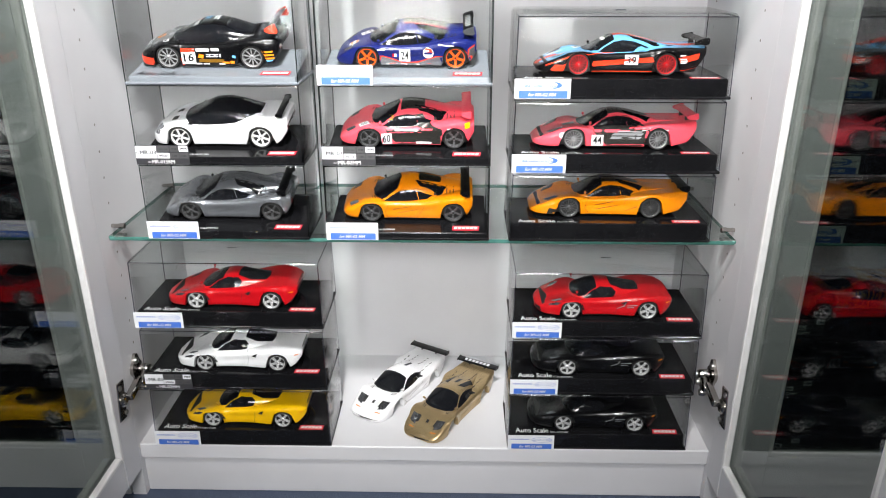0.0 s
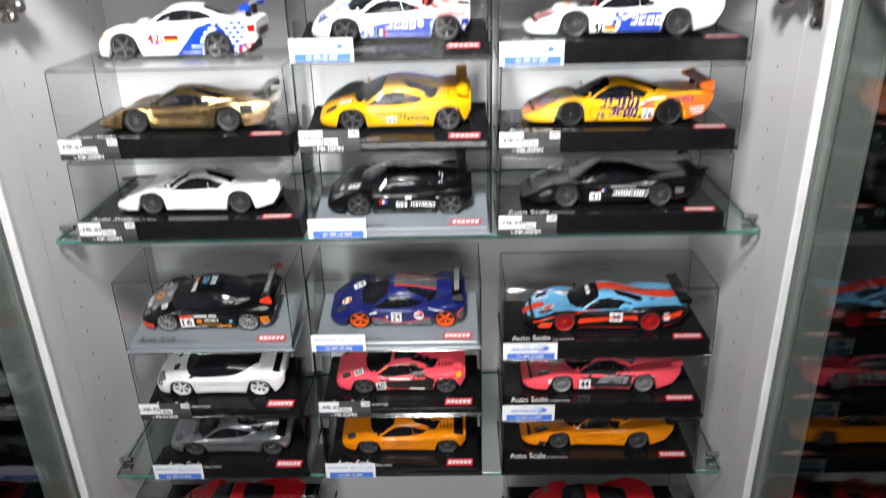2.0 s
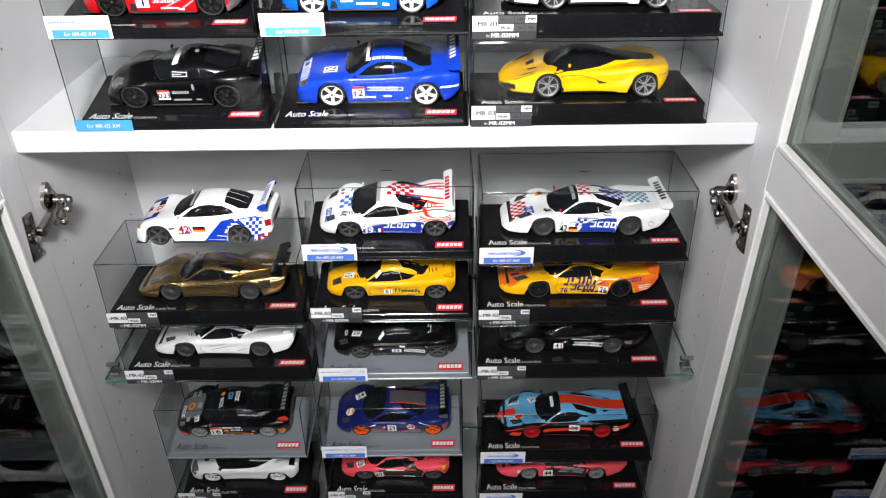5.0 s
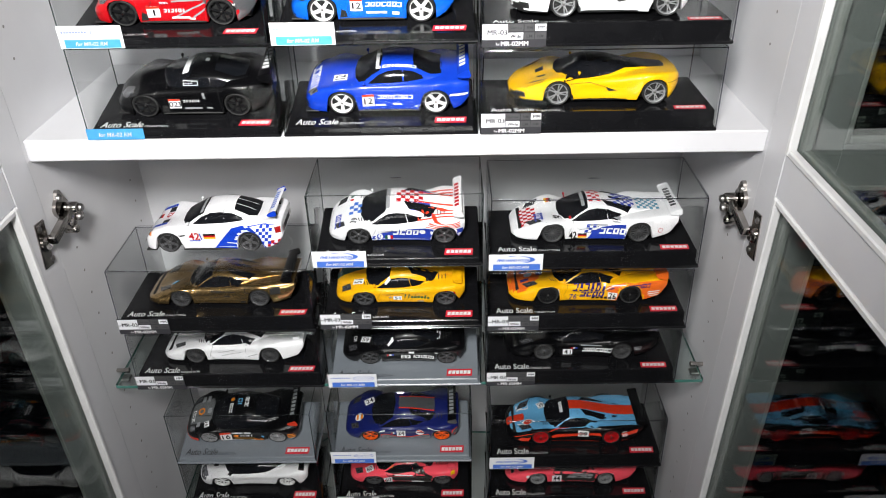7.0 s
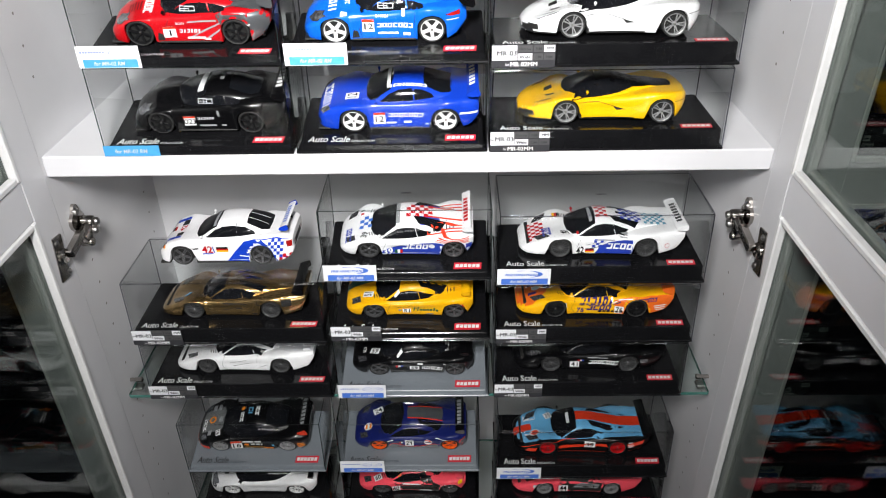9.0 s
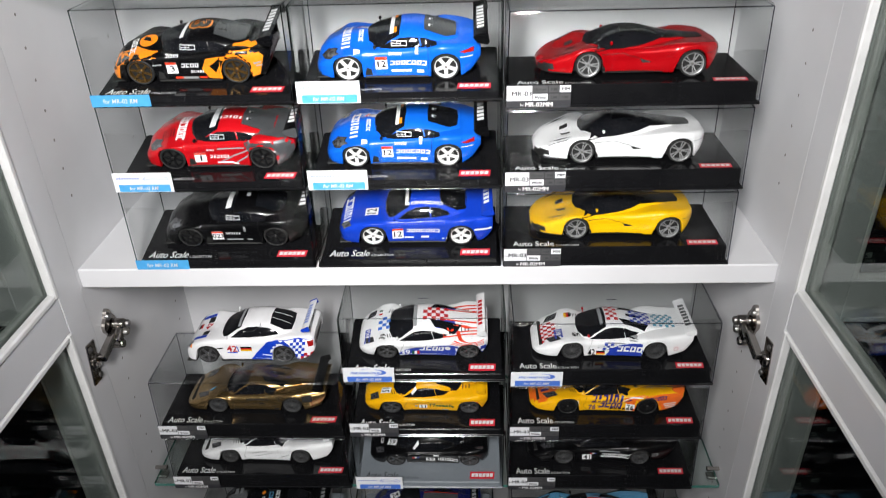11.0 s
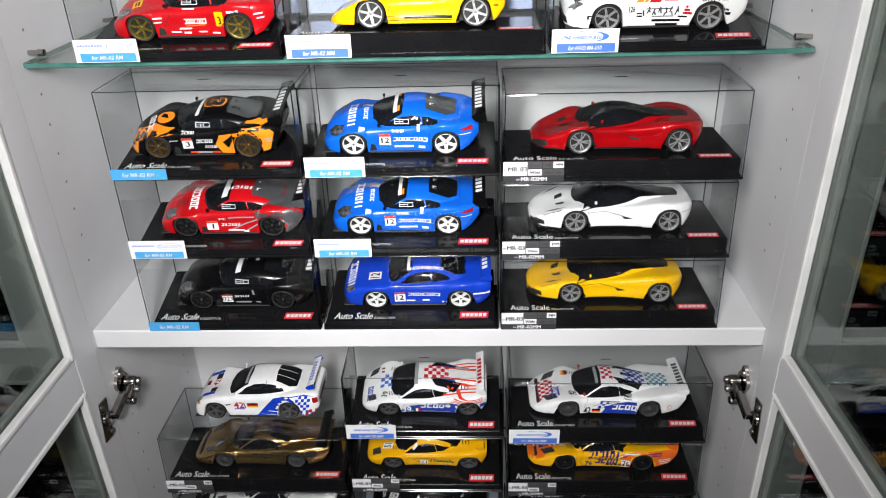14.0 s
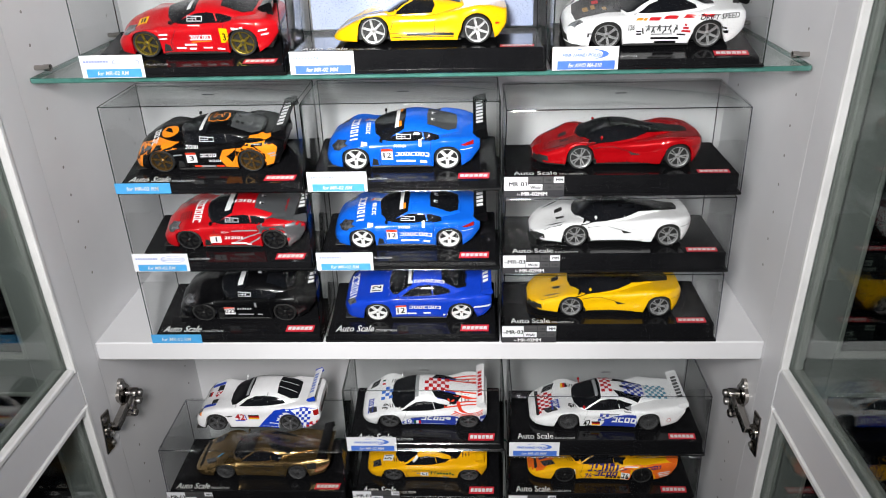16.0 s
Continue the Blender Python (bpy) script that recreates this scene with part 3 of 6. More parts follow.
SHAPES = {
    "gt_short": dict(rs=1.3, rb=28, hs=1.0, ws=1.0, L=157, xf=36, xr=134, was=(31, 127), R=12.5, rw=21.5, sill=4.5, tail=12,
        top=[(0, 9), (3, 13), (10, 17.5), (24, 23), (36, 26.5), (44, 29), (56, 34.5), (68, 39.5), (80, 41), (96, 40.3), (112, 38), (130, 35.5), (146, 34), (155, 32)],
        belt=[(0, 8.5), (4, 13), (12, 18.5), (22, 25), (33, 27.3), (44, 25.5), (60, 24), (90, 25), (110, 29), (126, 32.3), (142, 32.5), (155, 30)],
        hw=[(0, 17), (1.5, 22.5), (5, 27.5), (12, 31), (30, 33), (60, 31), (95, 32), (125, 33.5), (143, 32), (151, 29), (155, 26)],
        wind=[(37, 0), (38.2, 12), (42, 20.5), (48, 24.6), (54, 25), (68, 19.5), (71.5, 0)],
        glass=[(51, 25.4), (60, 30.5), (70, 34.6), (80, 35.8), (92, 34.8), (109, 29.8), (103, 27), (78, 25.4)],
        cab=(36.5, 150), deck=[(44, 26.2), (60, 25), (85, 25.5), (105, 28), (125, 30), (142, 31), (150, 31.5)],
        canopy=[(36.5, 0.5), (37.3, 12), (41, 21), (47, 25.6), (56, 27.2), (85, 26.5), (100, 24.5), (115, 19), (132, 13), (150, 9)],
        mirror=(49, 27, 30), lamp=[(8, 15), (19, 17), (21, 26), (11, 24.5)], rear=None,
        vents=[(88, 9), (94, 18), (118, 20), (126, 12.5)]),
    "gt_long": dict(rake=11, rs=1.3, rb=28, hs=0.98, ws=1.02, L=188, xf=46, xr=144, dx=7, warp=((0, 38, 136, 186), (0, 46, 144, 188)), was=(37, 135), R=12.5, rw=21, sill=4, tail=11,
        top=[(0, 8.5), (3, 12), (12, 16.5), (28, 21.5), (44, 25.8), (52, 27.5), (64, 34), (77, 39), (88, 40), (102, 38.5), (120, 35), (140, 31), (165, 30), (186, 31)],
        belt=[(0, 8), (5, 12), (14, 17.5), (27, 25), (39, 27.3), (50, 25.5), (66, 24), (95, 25), (115, 28), (132, 30.8), (150, 31), (170, 31.5), (186, 32.5)],
        hw=[(0, 17), (2, 23.5), (6, 28.5), (14, 32), (34, 34), (62, 31.5), (100, 32.5), (130, 34.8), (160, 33), (178, 30), (186, 28.5)],
        wind=[(45, 0), (46.5, 14), (52, 23), (60, 25.5), (78, 20), (79, 0)],
        glass=[(59, 25.4), (68, 30.5), (78, 34.6), (88, 35.8), (100, 34.8), (117, 29.8), (111, 27), (84, 25.4)],
        cab=(44.5, 176), deck=[(52, 26), (66, 25), (95, 25.5), (115, 27.5), (140, 29), (160, 29.5), (176, 30.5)],
        canopy=[(44.5, 0.5), (45.3, 12), (49, 21.5), (55, 26), (64, 27.6), (92, 27), (108, 25), (125, 19), (150, 12), (176, 8)],
        mirror=(57, 28, 31), lamp=[(13, 15), (25, 17), (28, 27), (17, 25.5)], rear=None,
        vents=[(94, 8.5), (100, 17), (124, 19), (130, 12)]),
    "mid_engine": dict(rs=1.05, rb=28, hs=0.93, ws=1.02, L=168, xf=43.5, xr=137.5, was=(37.5, 133), R=12.0, rw=20.5, sill=4.5, tail=12,
        top=[(0, 11.5), (4, 13.5), (14, 15.5), (30, 18.5), (44, 23.5), (56, 31), (70, 38.5), (81, 40.5), (94, 40), (112, 36.5), (135, 32.5), (160, 31), (172, 28)],
        belt=[(0, 10), (6, 14), (16, 18.5), (28, 24), (39, 26.5), (50, 25.5), (70, 24.5), (96, 27), (122, 32), (140, 33), (160, 31), (172, 27)],
        hw=[(0, 12), (3, 22), (10, 30.5), (25, 35.5), (40, 36), (60, 32), (85, 32), (110, 35.5), (135, 37), (158, 34), (168, 29.5), (172, 26)],
        wind=[(45, 0), (47, 14), (53, 23.5), (60, 25), (75, 18.5), (76, 0)],
        glass=[(58, 26), (69, 34.2), (80, 38), (94, 37.2), (99, 33), (96, 27.5)],
        cab=(44.5, 133), deck=[(50, 24.5), (65, 24.5), (90, 26), (110, 30), (133, 33)],
        canopy=[(44.5, 0.5), (45.5, 13), (50, 22), (57, 26.2), (66, 27.4), (90, 26.5), (104, 23.5), (118, 19), (133, 14)],
        mirror=(50, 27, 35), lamp=[(18, 19), (30, 22), (34, 28), (24, 27)],
        rear=[(92, 0), (93, 13), (108, 16.5), (128, 13), (130, 0)], vents=None),
    "hyper": dict(hs=1.04, ws=1.04, L=171, xf=47, xr=145, dx=6.5, was=(38, 134), R=12.5, rw=20, sill=4.5, tail=12,
        top=[(0, 11), (4, 14), (15, 16.5), (32, 19.5), (46, 24), (58, 31), (72, 37.5), (85, 39.5), (100, 38.6), (120, 34), (145, 29.5), (166, 29), (174, 27.5)],
        belt=[(0, 9.5), (6, 14.5), (18, 20), (32, 26.5), (42, 27.6), (55, 25.5), (76, 24), (100, 26), (126, 30.5), (145, 30.5), (165, 29), (174, 26.5)],
        hw=[(0, 13), (3, 23), (10, 31), (25, 35.5), (40, 36.2), (60, 32.5), (85, 32), (110, 35), (135, 36.8), (158, 33), (168, 28), (174, 22)],
        wind=[(46, 0), (48, 15), (55, 24.5), (62, 26), (78, 18.5), (79, 0)],
        glass=[(50, 24.5), (58, 28.5), (68, 33), (79, 37.2), (90, 38.2), (104, 36.8), (122, 32.4), (100, 27.5), (80, 25)],
        cab=(45.5, 160), deck=[(52, 25.5), (70, 24.5), (95, 25.5), (120, 28), (145, 29), (160, 28.8)],
        canopy=[(45.5, 0.5), (46.5, 14), (52, 23.5), (60, 27.2), (70, 28.2), (92, 27), (108, 23.5), (130, 16.5), (160, 10)],
        mirror=(68, 31, 31), lamp=[(15, 22), (28, 25), (38, 29.5), (24, 27)],
        rear=[(103, 0), (104, 10), (122, 11), (126, 0)], vents=None),
    "coupe_mid": dict(rs=1.3, rb=28, hs=1.02, ws=1.02, L=160, xf=36, xr=130, dx=-2, warp=((0, 40, 134, 164), (0, 36, 130, 160)), was=(35, 127), R=12.9, rw=22, sill=4, tail=12,
        top=[(0, 12), (3, 17), (12, 22), (30, 27), (44, 30), (52, 32), (66, 37), (77, 41), (92, 42), (108, 39.5), (126, 34.5), (140, 33), (158, 33), (164, 31)],
        belt=[(0, 11), (5, 16), (14, 21), (28, 26.5), (40, 28), (56, 26), (80, 25.5), (104, 27), (125, 31.5), (145, 32.5), (160, 32), (164, 30)],
        hw=[(0, 15), (2, 22), (7, 29), (15, 32), (35, 33), (70, 31.5), (100, 32), (130, 33.5), (155, 32), (161, 30), (164, 28)],
        wind=[(43, 0), (44.5, 15), (50, 24), (57, 26), (77, 20), (78, 0)],
        glass=[(54, 26.5), (66, 35), (76, 39.2), (92, 40.3), (108, 38), (123, 32.5), (104, 28), (80, 26.5)],
        cab=(42.5, 136), deck=[(50, 29), (65, 27), (90, 26.5), (110, 28.5), (136, 32)],
        canopy=[(42.5, 0.5), (43.5, 14), (48, 23), (55, 26.8), (64, 28), (95, 27.6), (112, 25.5), (125, 22), (136, 17)],
        mirror=(55, 30.5, 30), lamp=[(8, 19), (17, 20), (20, 28), (11, 27)],
        rear=[(105, 0), (106, 15), (120, 19), (133, 14), (134, 0)], vents=None),
    "fastback": dict(hs=1.0, ws=1.0, warp=((0, 40, 60, 105, 135, 164), (0, 39, 63.5, 108, 132.5, 160.5)), L=160.5, xf=32.4, xr=127, dx=-1.8, was=(31.5, 130), R=13.3, rw=22.5, sill=3.5, tail=13,
        top=[(0, 14), (3, 20), (12, 27), (28, 33.5), (46, 36.5), (57, 38), (70, 41.5), (82, 45.5), (92, 46), (108, 43.5), (128, 38), (146, 35.5), (160, 34.5), (164, 32)],
        belt=[(0, 12), (5, 17.5), (14, 22), (28, 28), (42, 29), (60, 29), (90, 30), (110, 33), (126, 36), (145, 34.5), (160, 32), (164, 29)],
        hw=[(0, 18), (2, 24.5), (6, 30), (14, 33.2), (32, 34.5), (60, 33), (95, 33), (128, 35), (148, 33), (158, 28.5), (164, 24)],
        wind=[(50, 0), (51.5, 15), (57, 25), (63, 27.5), (80, 22), (81, 0)],
        glass=[(60, 31), (70, 36), (80, 39.3), (92, 40.2), (106, 38.6), (119, 35), (108, 32.6), (84, 31)],
        cab=(49.5, 142), deck=[(56, 33), (70, 30.5), (95, 30.5), (115, 32.5), (142, 34.5)],
        canopy=[(49.5, 0.5), (50.5, 14), (55, 24), (61, 28), (70, 29.4), (98, 28.8), (115, 26), (130, 22), (142, 16)],
        mirror=(57, 31.5, 34), lamp=[(10, 20), (20, 22), (26, 30), (16, 29)],
        rear=[(103, 0), (104, 16), (130, 18.5), (139, 14), (140, 0)], vents=None),
    "three_box": dict(hs=1.03, ws=1.02, L=166, xf=38.5, xr=132.5, dx=-1, was=(34, 131), R=13.2, rw=23, sill=3.5, tail=11,
        top=[(0, 13), (2, 18.5), (12, 24), (32, 27.5), (52, 30), (58, 32.5), (71, 40.5), (82, 45), (94, 46), (110, 44.8), (123, 40.5), (136, 35.5), (143, 34.8), (162, 34.5), (168, 32)],
        belt=[(0, 12), (4, 19.5), (14, 25.5), (32, 30.5), (56, 29.5), (90, 30), (120, 32), (135, 34.5), (164, 33.5), (168, 31)],
        hw=[(0, 19), (2, 25), (7, 31), (16, 33), (34, 34), (60, 31.8), (100, 32.2), (130, 34), (156, 33), (165, 31), (168, 29)],
        wind=[(51, 0), (52.5, 16), (56.5, 24), (62, 25.5), (78, 20.5), (80, 0)],
        glass=[(66, 31.6), (76, 38.3), (85, 41.4), (96, 42.2), (109, 41), (119, 37), (121, 34.2), (92, 32.4)],
        cab=(50.5, 140), deck=[(58, 29.6), (75, 29), (100, 30), (120, 32), (140, 34.6)],
        canopy=[(50.5, 0.5), (51.5, 15), (55.5, 24.5), (61, 28), (70, 29.6), (105, 29), (120, 26.5), (132, 23.5), (140, 20)],
        mirror=(62, 31.5, 34), lamp=[(3, 19), (13, 22), (16, 30), (8, 29)],
        rear=[(110, 0), (111, 17), (128, 20.5), (138, 17), (139, 0)], vents=None),
    "retro_gt": dict(hs=1.02, ws=1.03, L=168, xf=41.5, xr=140, was=(36, 132), R=13.5, rw=20, sill=4, tail=12,
        top=[(0, 7), (4, 12), (15, 17), (30, 21.5), (48, 26.5), (55, 29), (68, 36.5), (79, 39.5), (92, 40), (104, 38.5), (125, 35), (150, 33.5), (162, 33), (168, 31)],
        belt=[(0, 6.5), (5, 13), (16, 19), (30, 26.5), (42, 27.5), (58, 25.5), (90, 25.5), (112, 30), (133, 35), (150, 34), (168, 30)],
        hw=[(0, 15), (2, 23), (8, 30), (18, 34), (36, 35), (62, 32.5), (95, 33), (130, 36), (155, 34), (165, 31), (168, 29)],
        wind=[(48.5, 0), (50, 13), (56, 21.5), (63, 23.5), (75, 17), (76, 0)],
        glass=[(61, 26.5), (71, 33.6), (80, 37.6), (98, 37.2), (100, 33.5), (97, 27.5)],
        cab=(48, 127), deck=[(55, 27), (70, 25.5), (95, 26), (112, 29.5), (127, 33)],
        canopy=[(48, 0.5), (49, 12.5), (54, 22), (61, 26), (68, 27), (95, 26.5), (106, 23), (127, 16)],
        mirror=(63, 30, 30), lamp=[(12, 19), (24, 21), (27, 28), (16, 27)],
        rear=[(103, 0), (104, 12), (124, 13), (125, 0)], vents=None),
}
SHAPES["touring"] = dict(SHAPES["three_box"], hs=1.13, L=166.3, xf=30.3, xr=127.3, dx=-2, warp=((0, 37.5, 62, 121, 140, 168), (0, 32, 57, 122, 139, 166.3)),
    hw=[(0, 23), (1.5, 27), (5, 31), (14, 33.5), (34, 34.5), (60, 32.3), (100, 32.6), (130, 34.5), (156, 33.5), (165, 31.5), (168, 29)])
PX = {}


def prepare(kind):
    """The shell of a shape: outline curves, cross-sections, and a tree to lay paint and glass on."""
    if kind in PX:
        return PX[kind]
    s = SHAPES[kind]
    L, sill = s["L"], s["sill"]
    hs, ws = s["hs"], s["ws"]
    rb, rs = s.get("rb", 99), s.get("rs", 1.0)

    def lift(v):
        return v if v < rb else rb + (v - rb) * rs

    s["lift"] = lift
    old, now = s.get("warp", ((0, 400), (0, 400)))

    def along(x):
        return float(np.interp(x, old, now))

    s["along"] = along
    top = curve_of([(along(x) if "warp" in s else x * L / s["top"][-1][0], lift(v) * (1 + (hs - 1) * min(1, x / 14))) for x, v in s["top"]])
    ends = s["hw"][-1][0]

    def moved(x):
        return float(np.interp(x, (0, s["was"][0], s["was"][1], ends), (0, s["xf"], s["xr"], L)))

    belt = curve_of([(moved(x), v * (1 + (hs - 1) * min(1, x / 14))) for x, v in s["belt"]])
    hw = curve_of([(moved(x), v * ws) for x, v in s["hw"]])
    ra = s["R"] + 1.1
    xs = set(np.arange(0, L + 0.1, 3.2).round(2)) | {0, 1.2, 2.4, L - 2.4, L - 1.2, L}
    for xc in (s["xf"], s["xr"]):
        xs = {x for x in xs if abs(x - xc) > ra + 0.8}
        lo = math.asin(max(-1, (sill - s["R"]) / ra))
        for k in range(19):
            xs.add(round(xc + ra * math.cos(lo + (math.pi - 2 * lo) * k / 18), 2))
        xs |= {round(xc - ra * math.cos(lo) - 0.5, 2), round(xc + ra * math.cos(lo) + 0.5, 2)}
    xs = sorted(x for x in xs if 0 <= x <= L)

    def bottom(x):
        z = sill + max(0, (x - s["xr"] - ra) / (L - s["xr"] - ra)) * (s["tail"] - sill) + max(0, 1 - x / 8) * 1.0 + max(0, 1 - (L - x) / 10) ** 1.5 * s.get("rake", 6)
        for xc in (s["xf"], s["xr"]):
            d = abs(x - xc)
            if d < ra * 0.9999:
                z = max(z, s["R"] + math.sqrt(ra * ra - d * d) if True else z)
        return z

    def tx(x):
        return along(x) if "warp" in s else x * L / s["top"][-1][0]

    # the body under the cabin: the outline with the cabin's own stretch taken out
    c0, c1 = s["cab"]
    low = [(x, v) for x, v in s["top"] if not c0 <= x <= c1] + s["deck"]
    deck = curve_of([(tx(x), lift(v) * (1 + (hs - 1) * min(1, x / 14))) for x, v in sorted(low)])
    canopy = curve_of([(tx(x), y * ws) for x, y in s["canopy"]], 4)

    def bell(x, at, wide):
        return math.exp(-((x - at) / wide) ** 2)

    def half(x):
        """Half a cross-section of the body without the cabin, from the sill up to the middle."""
        w, zb, b, t = hw(x), bottom(x), belt(x), deck(x)
        zb = min(zb, b - 1.2)
        flare = bell(x, s["xf"], ra + 3) * 1.0 + bell(x, s["xr"], ra + 4) * 1.2
        mid = min(1, max(0, (x - s["xf"] - ra) / 12)) * min(1, max(0, (s["xr"] - ra - x) / 12))
        h = b - zb
        pts = [(w - 7, zb + 0.6), (w - 0.9 + flare * 0.4, zb), (w - 0.2 + flare, zb + 0.1 * h), (w + flare * 0.9 - 0.6 * mid, zb + 0.28 * h), (w + flare * 0.7 - 1.5 * mid, zb + 0.46 * h),
            (w + flare * 0.5 - 1.2 * mid, zb + 0.62 * h), (w - 0.2 + flare * 0.3 - 0.3 * mid, zb + 0.75 * h), (w - 0.9 + flare * 0.1, zb + 0.86 * h), (w - 2.2, zb + 0.95 * h), (w - 4.0, b), (w - 6.2, b + (t - b) * 0.06 + 0.12)]
        y0 = w - 6.2
        for f in (0.85, 0.68, 0.5, 0.32, 0.15, 0):
            k = 1 - f
            pts.append((y0 * f, b + (t - b) * (0.06 + 0.94 * k * k * (3 - 2 * k)) + 0.12))
        return pts

    def dome(x):
        """Half a cross-section of the cabin, from inside the body up to the roof."""
        y, t = canopy(x), top(x)
        z0 = min(belt(x), deck(x) + 1.5, t - 0.4)
        e = s["rw"] / max(canopy(tx(s["glass"][2][0])), 1)
        pts = [(y * 1.0, z0 - 5)]
        for q in (0.0, 0.15, 0.3, 0.45, 0.58, 0.7, 0.8, 0.88, 0.94, 0.98, 1.0):
            side = (1 - q ** 4.2) ** 0.42 * (1 + (min(e, 0.95) - 1) * q * 0.8)
            pts.append((y * side, z0 + (t - z0) * q + 0.3))
        pts[-1] = (0, t + 0.3)
        return pts

    def lofted(xs, section):
        rings = []
        for x in xs:
            p = section(x)
            rings.append([bm.verts.new((x, -y, z)) for y, z in p] + [bm.verts.new((x, y, z)) for y, z in p[-2::-1]])
        for a, b in zip(rings, rings[1:]):
            for k in range(len(a) - 1):
                bm.faces.new((a[k], b[k], b[k + 1], a[k + 1]))
        return rings

    bm = bmesh.new()
    rings = lofted(xs, half)
    bm.faces.new(rings[0])
    bm.faces.new(rings[-1][::-1])
    ends = tx(c0), tx(c1)
    lofted([ends[0] + (ends[1] - ends[0]) * (k / 44) ** 1.15 for k in range(45)], dome)
    bmesh.ops.recalc_face_normals(bm, faces=bm.faces)
    bm.normal_update()
    tree = BVHTree.FromBMesh(bm)
    PX[kind] = dict(s, bm=bm, tree=tree, hwf=hw, topf=top, beltf=belt)
    return PX[kind]


SNAP = [(0, 0)] + [(r * math.cos(a), r * math.sin(a)) for r in (0.6, 1.2, 2.0, 2.8, 3.6, 4.6) for a in np.linspace(0, 2 * math.pi, 9)[:-1] + math.pi / 2]


def laid(shape, view, bm, off):
    """Lays flat work in bm (u, v) on the shell as seen from a side; what falls past the shell is dropped."""
    tree, L, lost = shape["tree"], shape["L"], []
    for v in bm.verts:
        u, w = v.co.x, v.co.y
        if view in ("side", "far", "top"):
            u = shape["along"](u)
        u, w = {"top": (u, w * shape["ws"]), "front": (u * shape["ws"], w), "rear": (u * shape["ws"], w * shape["hs"])}.get(view, (u, (shape["lift"](w) if u < 132 else w) * shape["hs"] if w > 12 else w * (1 + (shape["hs"] - 1) * w / 12)))
        o, d = {"side": ((u, -90, w), (0, 1, 0)), "far": ((u, 90, w), (0, -1, 0)), "top": ((u, w, 120), (0, 0, -1)), "front": ((-60, u, w), (1, 0, 0)), "rear": ((L + 60, u, w), (-1, 0, 0))}[view]
        hit = nrm = None
        tries = ((0, 0),) if view not in ("side", "far") else SNAP
        for du, dw in tries:
            hit, nrm, _, _ = tree.ray_cast(Vector(o) + Vector((du, 0, dw)), Vector(d))
            if hit is not None and not ((view == "side" and hit.y > -9) or (view == "far" and hit.y < 9) or (view == "front" and hit.x > 14) or (view == "rear" and hit.x < L - 60)):
                break
            hit = None
        if hit is None:
            lost.append(v)
            continue
        if nrm.dot(Vector(d)) > 0:
            nrm = -nrm
        v.co = hit + nrm * off
    bmesh.ops.delete(bm, geom=lost, context="VERTS")


def gridded(bm, step):
    bmesh.ops.triangulate(bm, faces=bm.faces[:])
    for ax in (0, 1):
        lo, hi = min(v.co[ax] for v in bm.verts), max(v.co[ax] for v in bm.verts)
        c = lo + step
        while c < hi - 0.2:
            n = Vector((1, 0, 0)) if ax == 0 else Vector((0, 1, 0))
            bmesh.ops.bisect_plane(bm, geom=bm.verts[:] + bm.edges[:] + bm.faces[:], plane_co=n * c, plane_no=n, dist=1e-4)
            c += step


MM = Matrix.Scale(0.001, 4)
WHEELS = {}


